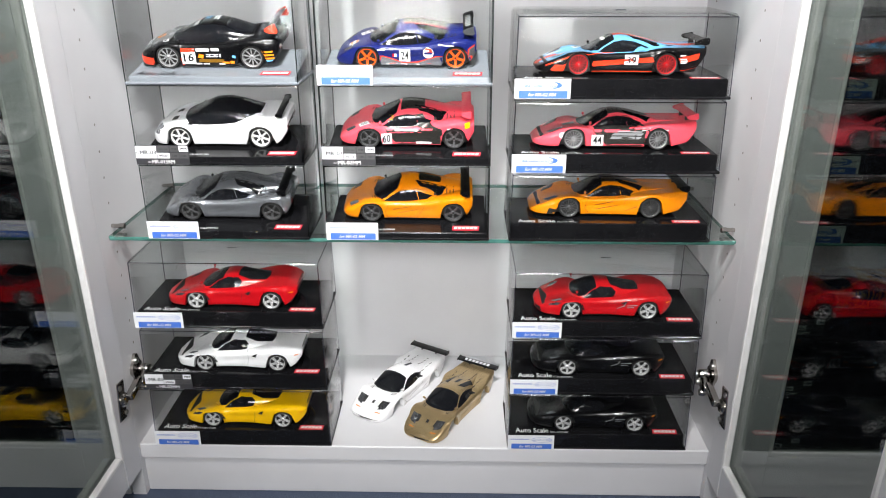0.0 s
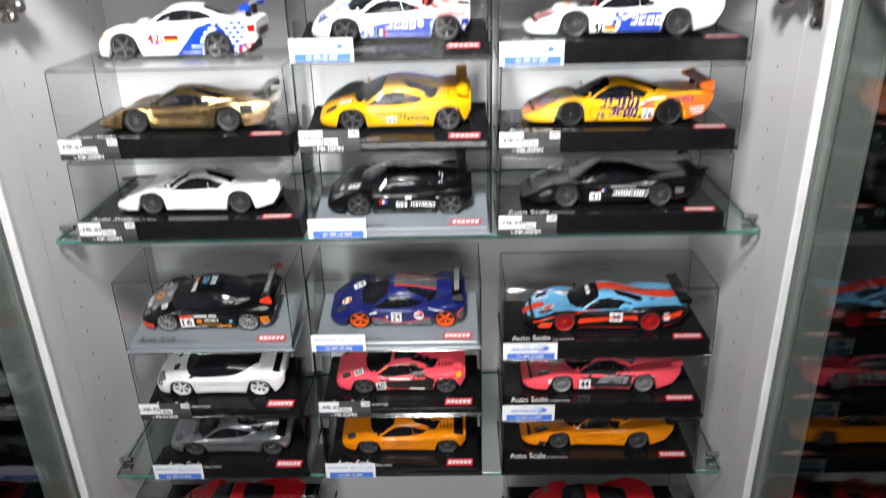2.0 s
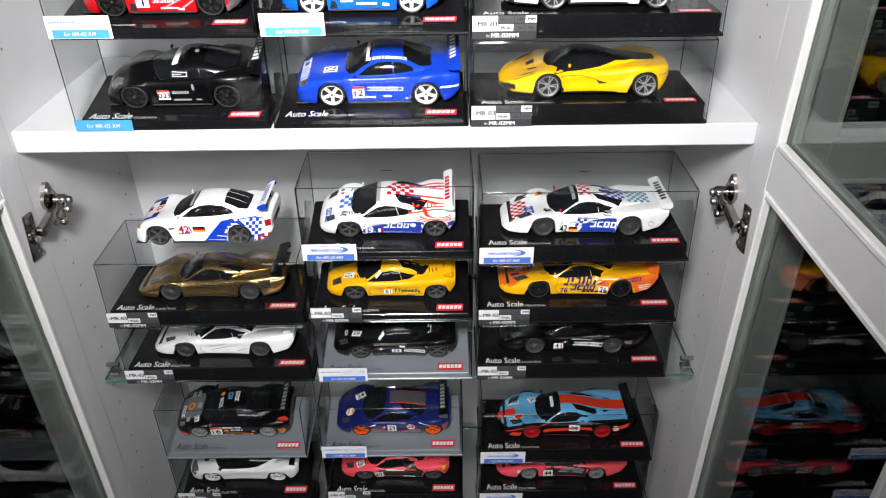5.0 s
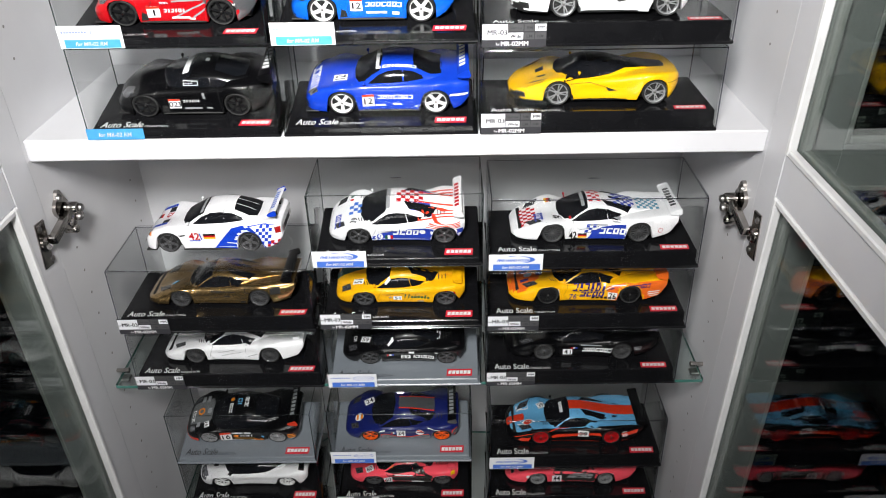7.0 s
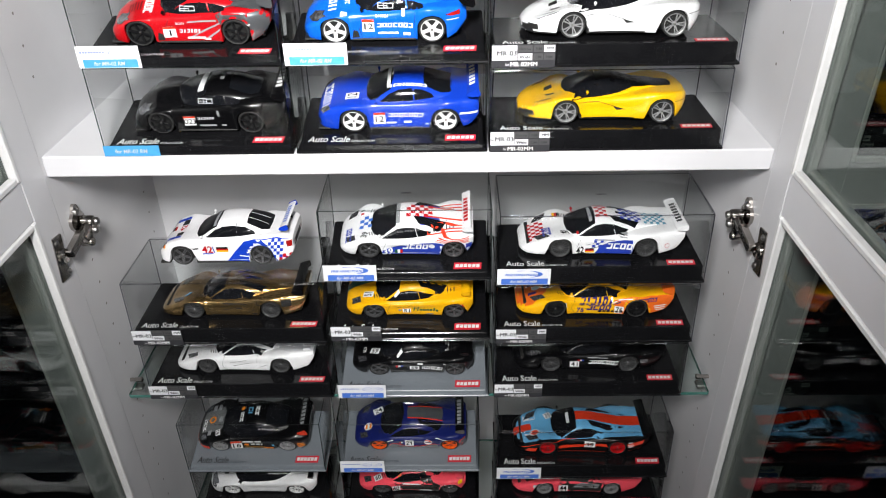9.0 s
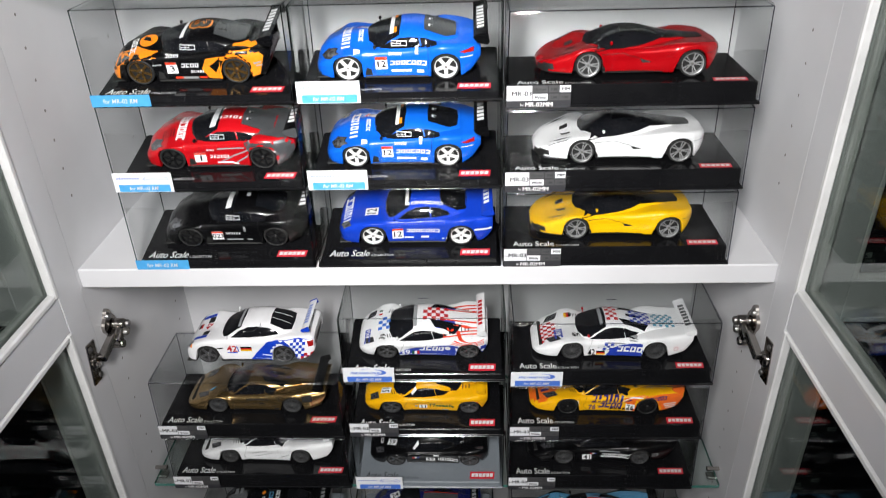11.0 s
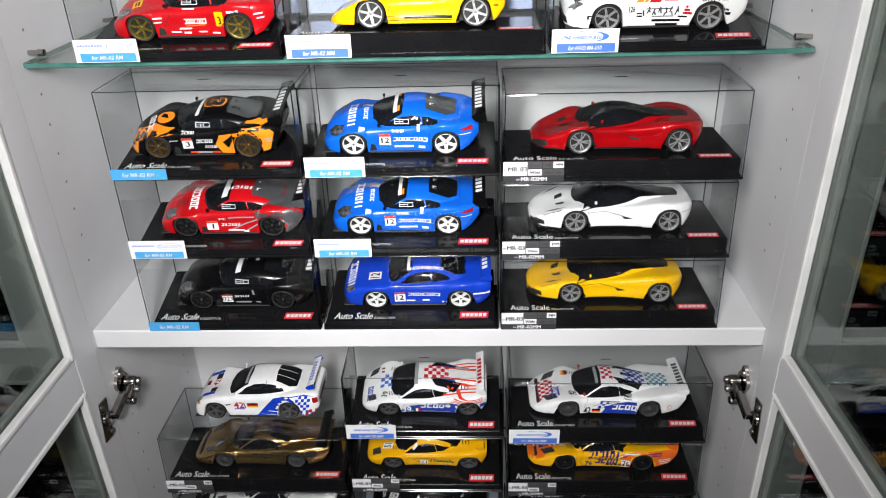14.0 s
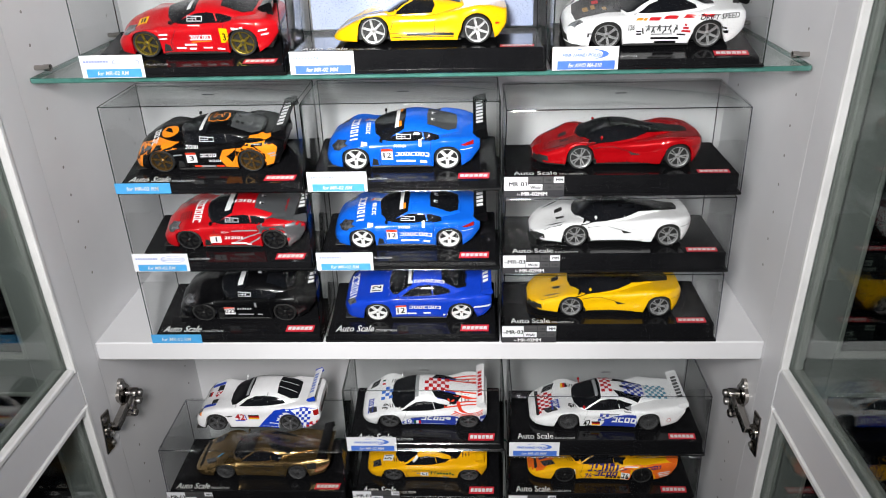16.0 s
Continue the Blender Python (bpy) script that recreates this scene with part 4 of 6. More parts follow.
def wheel_meshes(style, R, width, mat):
    key = (style, R, width, mat.name)
    if key in WHEELS:
        return WHEELS[key]
    w, r1 = width / 2, R * 0.835
    bm = bmesh.new()
    lathe(bm, [(r1, -w * 0.9), (R * 0.94, -w), (R, -w * 0.75), (R, w * 0.75), (R * 0.94, w), (r1, w * 0.9), (r1 * 0.97, w * 0.3), (r1 * 0.97, -w * 0.3)], 28, ring=True)
    bmesh.ops.transform(bm, matrix=MM, verts=bm.verts)
    tyre = finish(bm, "tyre", RUBBER, True, 35)
    bm = bmesh.new()
    lathe(bm, [(r1 * 0.9, w * 0.6), (r1 * 0.9, -w * 0.45), (r1 * 0.93, -w * 0.92), (r1, -w * 0.98), (r1 * 1.01, -w * 0.85), (r1 * 1.01, w * 0.6)], 28, ring=True)
    n, w0, w1, deep = {"five": (5, 0.27, 0.2, 0.75), "star": (5, 0.34, 0.26, 0.8), "six": (6, 0.22, 0.17, 0.8), "multi": (16, 0.06, 0.055, 0.85), "ten": (10, 0.12, 0.1, 0.8), "split": (10, 0.1, 0.09, 0.8)}[style]
    for k in range(n):
        a = 2 * math.pi * k / n + 0.3
        if style == "split":
            a = 2 * math.pi * (k // 2) / 5 + (0.17 if k % 2 else -0.17)
        q = bmesh.new()
        fs = box(q, r1 * 0.16, -w * 0.94, -r1 * w0 / 2, r1 * 0.93, -w * 0.55, r1 * w0 / 2)
        for v in q.verts:
            if v.co.x > r1 * 0.5:
                v.co.z *= w1 / w0
            elif v.co.y < -w * 0.8:
                v.co.y += w * (1 - deep) + w * 0.12
        bmesh.ops.rotate(q, verts=q.verts, cent=(0, 0, 0), matrix=Matrix.Rotation(a, 3, "Y"))
        me = bpy.data.meshes.new("spoke")
        q.to_mesh(me)
        q.free()
        bm.from_mesh(me)
        bpy.data.meshes.remove(me)
    lathe(bm, [(0.0, -w * 0.82), (r1 * 0.16, -w * 0.84), (r1 * 0.22, -w * 0.7), (r1 * 0.24, -w * 0.3), (0, -w * 0.3)], 16)
    bmesh.ops.transform(bm, matrix=MM, verts=bm.verts)
    rim = finish(bm, "rim", mat, True, 30)
    bm = bmesh.new()
    lathe(bm, [(0.0, -w * 0.2), (r1 * 0.9, -w * 0.2), (r1 * 0.9, 0), (0, 0)], 20)
    bmesh.ops.transform(bm, matrix=MM, verts=bm.verts)
    disc = finish(bm, "brake_disc", UNDER)
    bm = bmesh.new()
    lathe(bm, [(0.0, -w * 0.95), (r1 * 0.09, -w * 0.95), (r1 * 0.12, -w * 0.8), (0, -w * 0.8)], 12)
    bmesh.ops.transform(bm, matrix=MM, verts=bm.verts)
    nut = finish(bm, "hub_cap", SCREW if style != "five" else UNDER, True)
    WHEELS[key] = tyre, rim, disc, nut
    return WHEELS[key]


LAMPDARK = surface("dark_lamp_lens", (0.02, 0.02, 0.022), (0.09, 0.09, 0.1), 0.08, 0, 400, 1.0)


class Car:
    """A model car standing on z = 0 under an empty, nose towards -x."""

    def __init__(self, kind, label, body, at, rims=None, style="five", turn=0.0, wheels=True, scale=1.0, tint=None, mirrors=None, lamp=None):
        self.s = prepare(kind)
        self.kind, self.body = kind, body
        self.th = thing("model_car" if wheels else "racing_car", at, label, "model car", "model cars")
        self.th.matrix_world = Matrix.Translation(at) @ Matrix.Rotation(SLOPE if at[1] == CS else 0, 4, "X") @ Matrix.Translation((-self.s.get("dx", 0) / 1000 if wheels else 0, 0, 0)) @ Matrix.Rotation(radians(turn), 4, "Z") @ Matrix.Scale(scale, 4)
        s, L = self.s, self.s["L"]
        key = ("shell", body.name)
        if key not in s:
            s[key] = finish(s["bm"].copy(), "body", body, True, 50)
            s[key].transform(self.m())
        self.shell = attach("body", s[key], self.th)
        glass = tint or SMOKE
        self.poly("windscreen", "top", self.both(s["wind"]), glass, 1, 2.2)
        self.poly("side_window", "side", s["glass"], glass, 1, 2.2)
        self.poly("side_window", "far", s["glass"], glass, 1, 2.2)
        if s["rear"]:
            self.poly("rear_window", "top", self.both(s["rear"]), glass, 1, 2.2)
        if s["vents"] and wheels:
            for f in (1, -1):
                self.poly("engine_window", "top", [(x, y * f) for x, y in s["vents"]], glass, 1, 2.2)
        for f in (1, -1):
            self.poly("headlight", "top", [(x, y * f) for x, y in s["lamp"]], lamp or (LENS if self.kind not in ("gt_long", "gt_short") else LAMPDARK), 3, 1.6)
        # dark lower grille, sill shadow gap and rear panel
        self.poly("grille", "front", [(-9, s["sill"] + 1.0), (9, s["sill"] + 1.0), (8, s["sill"] + 3.2), (-8, s["sill"] + 3.2)], UNDER, 1)
        self.poly("rear_panel", "rear", [(-20, 17), (20, 17), (19, 24), (-19, 24)], UNDER, 1)
        for f in (1, -1):
            self.poly("taillight", "rear", [(f * 15, 19), (f * 24, 19), (f * 24, 24), (f * 15, 24)], TAILRED, 2)
        if mirrors is not False:
            mx, my, mz = s["along"](s["mirror"][0]), s["mirror"][1] * s["ws"], s["mirror"][2] * s["hs"]
            for f in (1, -1):
                bm = bmesh.new()
                bmesh.ops.create_icosphere(bm, subdivisions=2, radius=1.0)
                bmesh.ops.transform(bm, matrix=Matrix.Translation((mx - L / 2, f * my, mz)) @ Matrix.Diagonal((1.6, 2.7, 1.7, 1)), verts=bm.verts)
                box(bm, mx - L / 2 - 0.4, min(f * my, f * (my - 5)), mz - 2.6, mx - L / 2 + 0.6, max(f * my, f * (my - 5)), mz - 1.6)
                bmesh.ops.transform(bm, matrix=MM, verts=bm.verts)
                part("wing_mirror", bm, mirrors or body, self.th, smooth=True)
        if wheels:
            bm = bmesh.new()
            w = s["hwf"](L / 2)
            box(bm, 8 - L / 2, -w + 9, 3.2, L / 2 - 8, w - 9, 15, 1.0)
            box(bm, s["xf"] + 15 - L / 2, -w + 1.2, 3.2, s["xr"] - 15 - L / 2, w - 1.2, 5.4, 0.6)
            bmesh.ops.transform(bm, matrix=MM, verts=bm.verts)
            part("chassis", bm, UNDER, self.th)
            if kind in ("fastback", "three_box", "touring"):
                bm = bmesh.new()
                w0, w1 = s["hwf"](10), s["hwf"](L / 2)
                box(bm, 1 - L / 2, -w0 - 0.5, 2.6, 14 - L / 2, w0 + 0.5, 4.4, 0.6)
                box(bm, s["xf"] + 16 - L / 2, -w1 - 1.0, 2.6, s["xr"] - 16 - L / 2, w1 + 1.0, 4.6, 0.6)
                bmesh.ops.transform(bm, matrix=MM, verts=bm.verts)
                part("skirt", bm, UNDER, self.th)
            for xc, wd in ((s["xf"], 9.0), (s["xr"], 10.5)):
                tyre, rim, disc, nut = wheel_meshes(style, s["R"], wd, rims or RIM_GREY)
                for f in (1, -1):
                    y = s["hwf"](xc) - wd / 2 - 0.2
                    m = Matrix.Translation(((xc - L / 2) / 1000, -f * y / 1000, s["R"] / 1000)) @ Matrix.Rotation(0 if f > 0 else math.pi, 4, "Z")
                    ty = attach("tyre", tyre, self.th, m=m)
                    attach("rim", rim, ty)
                    attach("brake_disc", disc, ty)
                    attach("hub_cap", nut, ty)

    def m(self):
        return MM @ Matrix.Translation((-self.s["L"] / 2, 0, 0))

    @staticmethod
    def both(h):
        return h + [(x, -y) for x, y in h[::-1] if y > 0.01]

    def poly(self, name, view, pts, mat, lvl=1, step=4.0, label=""):
        bm = bmesh.new()
        try:
            flat(bm, pts)
            gridded(bm, step)
            laid(self.s, view, bm, 0.16 + 0.14 * lvl)
        except ValueError:
            pass
        if not bm.faces:
            bm.free()
            return None
        bmesh.ops.transform(bm, matrix=self.m(), verts=bm.verts)
        return part(name, bm, mat, self.th, label, True, 60)

    def rects(self, name, view, boxes, mat, lvl=2):
        """Several small marks of one print: rows of u, v, width, height and an optional slant."""
        bm = bmesh.new()
        for u, v, w, h, *sl in boxes:
            k = sl[0] if sl else 0.0
            flat(bm, [(u, v), (u + w, v), (u + w + k, v + h), (u + k, v + h)])
        gridded(bm, 5)
        laid(self.s, view, bm, 0.16 + 0.14 * lvl)
        if not bm.faces:
            bm.free()
            return
        bmesh.ops.transform(bm, matrix=self.m(), verts=bm.verts)
        part(name, bm, mat, self.th)

    def text(self, s, view, u, v, height, mat, lvl=3, width=None, turn=0.0, slant=0.0, name="race_number", bold=0.03):
        bm = bmesh.new()
        text_into(bm, s, 0, -height / 2, height, width, slant, bold, 0, True)
        bmesh.ops.rotate(bm, verts=bm.verts, cent=(0, 0, 0), matrix=Matrix.Rotation(radians(turn), 3, "Z"))
        bmesh.ops.translate(bm, verts=bm.verts, vec=(u, v, 0))
        gridded(bm, 2.5)
        laid(self.s, view, bm, 0.16 + 0.14 * lvl)
        if not bm.faces:
            bm.free()
            return
        bmesh.ops.transform(bm, matrix=self.m(), verts=bm.verts)
        part(name, bm, mat, self.th)

    def number(self, s, view, u, v, w, h, turn=0.0, band=None, plate=None, ink=None, tw=None):
        """A number plate of the race: white card, number, and a band over it."""
        c, sn = math.cos(radians(turn)), math.sin(radians(turn))

        def q(a, b):
            return (u + a * c - b * sn, v + a * sn + b * c)

        if plate is not False:
            self.poly("number_panel", view, [q(-w / 2, -h / 2), q(w / 2, -h / 2), q(w / 2, h / 2), q(-w / 2, h / 2)], plate or PW, 2)
        if band:
            self.poly("number_band", view, [q(-w / 2, h * 0.28), q(w / 2, h * 0.28), q(w / 2, h / 2), q(-w / 2, h / 2)], band, 3)
        a, b = q(0, -h * 0.08 if band else 0)
        self.text(s, view, a, b, h * (0.5 if band else 0.7), ink or PK, 4, (tw or 0.3 * len(s) + 0.12) * w, turn, 0.0, bold=0.02)

    def chequer(self, name, view, u, v, nx, ny, c, mat, slant=0.0, lvl=2):
        self.rects(name, view, [(u + i * c + slant * j, v + j * c, c, c, slant) for i in range(nx) for j in range(ny) if (i + j) % 2 == 0], mat, lvl)

    def lines(self, name, view, segs, w, mat, lvl=1):
        """Thin strips along pairs of points: shut lines, pin stripes."""
        bm = bmesh.new()
        for (a, b), (c, d) in segs:
            n = Vector((d - b, a - c)).normalized() * w / 2
            flat(bm, [(a + n.x, b + n.y), (c + n.x, d + n.y), (c - n.x, d - n.y), (a - n.x, b - n.y)])
        gridded(bm, 4)
        laid(self.s, view, bm, 0.16 + 0.1 * lvl)
        if not bm.faces:
            bm.free()
            return
        bmesh.ops.transform(bm, matrix=self.m(), verts=bm.verts)
        part(name, bm, mat, self.th)

    def wing(self, x, z, half, chord, mat, plate=7.0, post=None, plate_mat=None, tilt=6, thick=1.4, marks=None):
        L, x = self.s["L"], self.s["along"](x)
        z, half = z * self.s["hs"], half * self.s["ws"]
        place = MM @ Matrix.Translation((x - L / 2, 0, z)) @ Matrix.Rotation(radians(-tilt), 4, "Y")
        prof = [(-chord / 2, 0.1), (-chord * 0.35, thick * 0.7), (0, thick), (chord * 0.3, thick * 0.8), (chord / 2, 0.3), (chord / 2, -0.2), (0, -0.3), (-chord * 0.35, -0.4)]
        bm = bmesh.new()
        rings = [[bm.verts.new((a, y, b)) for a, b in prof] for y in (-half, -half * 0.5, 0, half * 0.5, half)]
        for p, q in zip(rings, rings[1:]):
            for k in range(len(p)):
                bm.faces.new((p[k], p[(k + 1) % len(p)], q[(k + 1) % len(p)], q[k]))
        bm.faces.new(rings[0])
        bm.faces.new(rings[-1])
        bmesh.ops.transform(bm, matrix=place, verts=bm.verts)
        wg = part("rear_wing", bm, mat, self.th, smooth=True)
        if plate:
            for f in (-1, 1):
                bm = bmesh.new()
                c, e = chord * 0.52, 0.4
                out = [(-c, 0.8), (-c * 0.7, 1.9), (c * 0.9, 2.1), (c, 1.2), (c * 0.9, -plate * 0.55), (c * 0.5, -plate * 0.7), (-c * 0.6, -plate * 0.4), (-c, -0.8)]
                lo = [bm.verts.new((a, f * half - e, b)) for a, b in out]
                hi = [bm.verts.new((a, f * half + e, b)) for a, b in out]
                bm.faces.new(lo)
                bm.faces.new(hi[::-1])
                for k in range(len(out)):
                    bm.faces.new((lo[k], lo[k - 1], hi[k - 1], hi[k]))
                bmesh.ops.transform(bm, matrix=place, verts=bm.verts)
                part("end_plate", bm, plate_mat or mat, wg)
        for f in (-1, 1):
            bm = bmesh.new()
            yy = f * (post if post else half * 0.5)
            zb = self.s["topf"](min(x, L - 2)) - 3
            box(bm, x - L / 2 - 3.5, yy - 0.6, zb, x - L / 2 + 2.0, yy + 0.6, max(zb + 1, z - 0.2))
            bmesh.ops.transform(bm, matrix=MM, verts=bm.verts)
            part("wing_post", bm, UNDER, wg)
        if marks:
            for k in range(7):
                bm = bmesh.new()
                a = -half * 0.62 + k * half * 0.19
                flat(bm, [(-chord * 0.24, a), (chord * 0.26, a), (chord * 0.26, a + half * 0.13), (-chord * 0.24, a + half * 0.13)], thick + 0.35)
                bmesh.ops.transform(bm, matrix=place, verts=bm.verts)
                part("wing_print", bm, marks, wg)
        return wg


def hued(name, r, g, b, **k):
    return paint(name, tuple(((c / 255 + 0.055) / 1.055) ** 2.4 if c > 10 else c / 255 / 12.92 for c in (r, g, b)), **k)


PW, PK = hued("white", 238, 238, 240), hued("black", 10, 10, 12, coat=0.7)
RIM_GREY = surface("rim_gunmetal", (0.11, 0.11, 0.115), None, 0.3, 0.4, 200)
RIM_SILVER = surface("rim_silver", (0.72, 0.72, 0.73), None, 0.25, 0.4, 200)
RIM_MID = surface("rim_grey", (0.4, 0.4, 0.41), None, 0.3, 0.4, 200)
RIM_WHITE = surface("rim_white", (0.8, 0.8, 0.8), None, 0.35, 0, 200)
RIM_GOLD = surface("rim_gold", (0.4, 0.3, 0.05), None, 0.3, 0.8, 200)
RIM_BRONZE = surface("rim_bronze", (0.23, 0.13, 0.04), None, 0.3, 0.8, 200)
RIM_ORANGE, RIM_RED = hued("rim_orange", 235, 90, 25), hued("rim_red", 190, 25, 30)
RIM_BLACK = surface("rim_black", (0.008, 0.008, 0.009), None, 0.4, 0.0, 200, 0, 0, 600, 0.2)
RED, SRED, CRED = hued("red", 188, 16, 26), hued("scarlet", 186, 20, 28), hued("candy_red", 182, 10, 20, metal=0.3, rough=0.22)
YEL, AMBER, ORANGE = hued("yellow", 245, 190, 10), hued("amber", 245, 180, 15), hued("papaya", 232, 135, 10)
SILVER, GOLD = hued("silver", 150, 153, 159, metal=0.7, rough=0.25), hued("gold", 176, 146, 98, metal=0.9, rough=0.22)
MATGOLD = hued("matt_gold", 188, 164, 122, metal=0.75, rough=0.3, coat=0.6)
PINK, NAVY, BLUE, RBLUE = hued("pink", 254, 86, 102), hued("navy", 23, 32, 94), hued("blue", 16, 98, 215), hued("royal_blue", 20, 62, 188)
FBLUE, SKY, VERM = hued("flag_blue", 38, 62, 165), hued("sky", 105, 175, 220), hued("vermilion", 225, 62, 35)
FORANGE = hued("bright_orange", 245, 140, 30)
GREEN, STEEL = hued("green", 20, 80, 60), hued("steel_grey", 125, 128, 132, metal=0.7, rough=0.3)
CARBON, DGREY, MGREY = hued("carbon", 44, 42, 40), hued("dark_grey", 70, 72, 74), hued("mid_grey", 150, 152, 155)
TEALC = hued("teal", 90, 150, 175)


# ---- the display, shelf by shelf ----
WB, NB = 0.236, 0.192
CY, CS = 0.057, 0.059  # how far behind the front the cars stand, in wide and in narrow cases


def gt_details(c, vent=PK):
    k = 5 if c.kind == "gt_long" else 0
    c.lines("bonnet_vent", "top", [((36 + k + 3 * i, 17), (37.5 + k + 3 * i, 23)) for i in range(3)] + [((36 + k + 3 * i, -17), (37.5 + k + 3 * i, -23)) for i in range(3)], 1.1, UNDER)
    if c.kind == "gt_short":
        c.lines("door_line", "side", [((58, 26), (52, 12)), ((52, 12), (56, 6)), ((100, 28), (98, 16)), ((98, 16), (90, 6))], 0.35, UNDER)
        # shade of the door's sculpted creases, drawn as thin dark strips
        c.lines("door_crease", "side", [((62, 15.5), (84, 20.5)), ((66, 10.5), (92, 16))], 0.5, UNDER)
        c.poly("nose_intake", "front", [(-22, 6), (-12, 6), (-12, 9.5), (-20, 10)], UNDER, 1)
        c.poly("nose_intake", "front", [(22, 6), (12, 6), (12, 9.5), (20, 10)], UNDER, 1)
        c.lines("engine_slot", "top", [((96 + 9 * i, 12.5), (101 + 9 * i, 13.2)) for i in range(3)] + [((96 + 9 * i, -12.5), (101 + 9 * i, -13.2)) for i in range(3)], 1.0, c.body, 2)
        c.lines("deck_slot", "top", [((126 + 4 * i, 10), (126 + 4 * i, 18)) for i in range(3)] + [((126 + 4 * i, -10), (126 + 4 * i, -18)) for i in range(3)], 1.2, UNDER)
        c.poly("fuel_cap", "side", [(112 + 1.6 * math.cos(a), 31 + 1.6 * math.sin(a)) for a in np.linspace(0, 5.6, 9)], UNDER, 2)
        c.lines("window_bar", "side", [((93, 26.6), (90, 35.2))], 0.6, c.body, 3)
    else:
        c.lines("door_line", "side", [((62, 26), (57, 12)), ((57, 12), (62, 6)), ((106, 28), (104, 16))], 0.35, UNDER)
        # the same crease shade in dark strips, for the long tail
        c.lines("door_crease", "side", [((68, 15.5), (90, 20.5)), ((72, 10.5), (98, 16)), ((106, 9), (120, 15))], 0.5, UNDER)
        c.lines("window_bar", "side", [((101, 26.6), (98, 35.2))], 0.6, c.body, 3)
        c.lines("roof_slot", "top", [((104, 0), (122, 0))], 5, SMOKE)
    return c


def sill_marks(c, mat=None, x0=50, x1=112, z=6.5):
    r = random.Random(int(x0 * 7 + z * 13 + len(c.body.name)))
    xs, out = x0, []
    while xs < x1:
        w = r.uniform(3.5, 8)
        if r.random() < 0.75:
            out.append((xs, z, w, 1.7))
        xs += w + 1.5
    if out:
        c.rects("sponsor_mark", "side", out, mat or PW)


def glyphs(u, v, h, n, width, slant=0.0, seed=0):
    """Strips of n plain shapes in a row, each a bar, a hollow block or a stepped block."""
    r, out, k = random.Random(n * 31 + seed), [], width / n
    for i in range(n):
        x, w, t, kind = u + i * k, k * 0.84, h * 0.24, r.choice("hhsbs")
        tilt = slant / h
        if kind == "b":
            out.append((x + w * 0.25, v, w * 0.5, h, slant))
        elif kind == "h":
            out += [(x, v, w, t, tilt * t), (x + tilt * (h - t), v + h - t, w, t, tilt * t), (x, v, k * 0.26, h, slant), (x + w - k * 0.26, v, k * 0.26, h, slant)]
        else:
            out += [(x, v, w, t, tilt * t), (x + tilt * (h - t), v + h - t, w, t, tilt * t), (x + (0 if i % 2 else w * 0.66), v, k * 0.28, h, slant)]
    return out


def word(c, view, u, v, h, n, mat, gap=1.25, slant=0.0, lvl=3):
    """A brand mark as a row of plain shapes."""
    c.rects("brand_mark", view, glyphs(u, v, h, n, n * h * 0.8 * gap, slant or 0.15 * h), mat, lvl)


def word_across(c, u, v, h, n, width, mat, lvl=3):
    """A brand mark that runs across the bonnet or the roof, from the near side to the far one."""
    c.rects("brand_mark", "top", [(u + b, v + a, e, d) for a, b, d, e, *_ in glyphs(0, 0, h, n, width)], mat, lvl)


def flag(c, u, v, w, h, cols, view="side", upright=True, lvl=3):
    for i, m in enumerate(cols):
        if upright:
            q = (u + w * i / len(cols), v, w / len(cols), h)
        else:
            q = (u, v + h * i / len(cols), w, h / len(cols))
        c.rects("flag_band", view, [q], m, lvl)


def disc(c, view, u, v, r, mat, lvl=3):
    c.poly("round_mark", view, [(u + r * math.cos(a), v + r * math.sin(a)) for a in np.linspace(0, 2 * math.pi, 17)[:-1]], mat, lvl)


def enzo_details(c):
    c.lines("door_line", "side", [((60, 26), (54, 14)), ((54, 14), (60, 6)), ((98, 29), (100, 18)), ((100, 18), (98, 6))], 0.35, UNDER)
    c.poly("side_vent", "side", [(53, 23.5), (55.5, 22.5), (60, 12), (58, 12)], UNDER, 2)
    c.poly("badge", "side", [(49, 20.5), (51, 20.5), (51, 23.3), (49, 23.3)], YEL, 2)
    c.poly("side_intake", "side", [(104, 22), (112, 26), (110, 20)], UNDER, 1)
    c.poly("nose_intake", "front", [(-26, 6), (-15, 6), (-14, 10), (-24, 11)], UNDER, 1)
    c.poly("nose_intake", "front", [(26, 6), (15, 6), (14, 10), (24, 11)], UNDER, 1)
    c.poly("side_marker", "side", [(159, 23), (164, 23), (164, 24.4), (159, 24.4)], FORANGE, 2)
    c.lines("tail_lip", "top", [((167, -17), (167, 17))], 1.2, UNDER)
    for view in ("side",):
        c.poly("headlight", view, [(15, 16.5), (26, 19), (31, 22.5), (21, 20)], LAMPDARK, 2, 2.0)


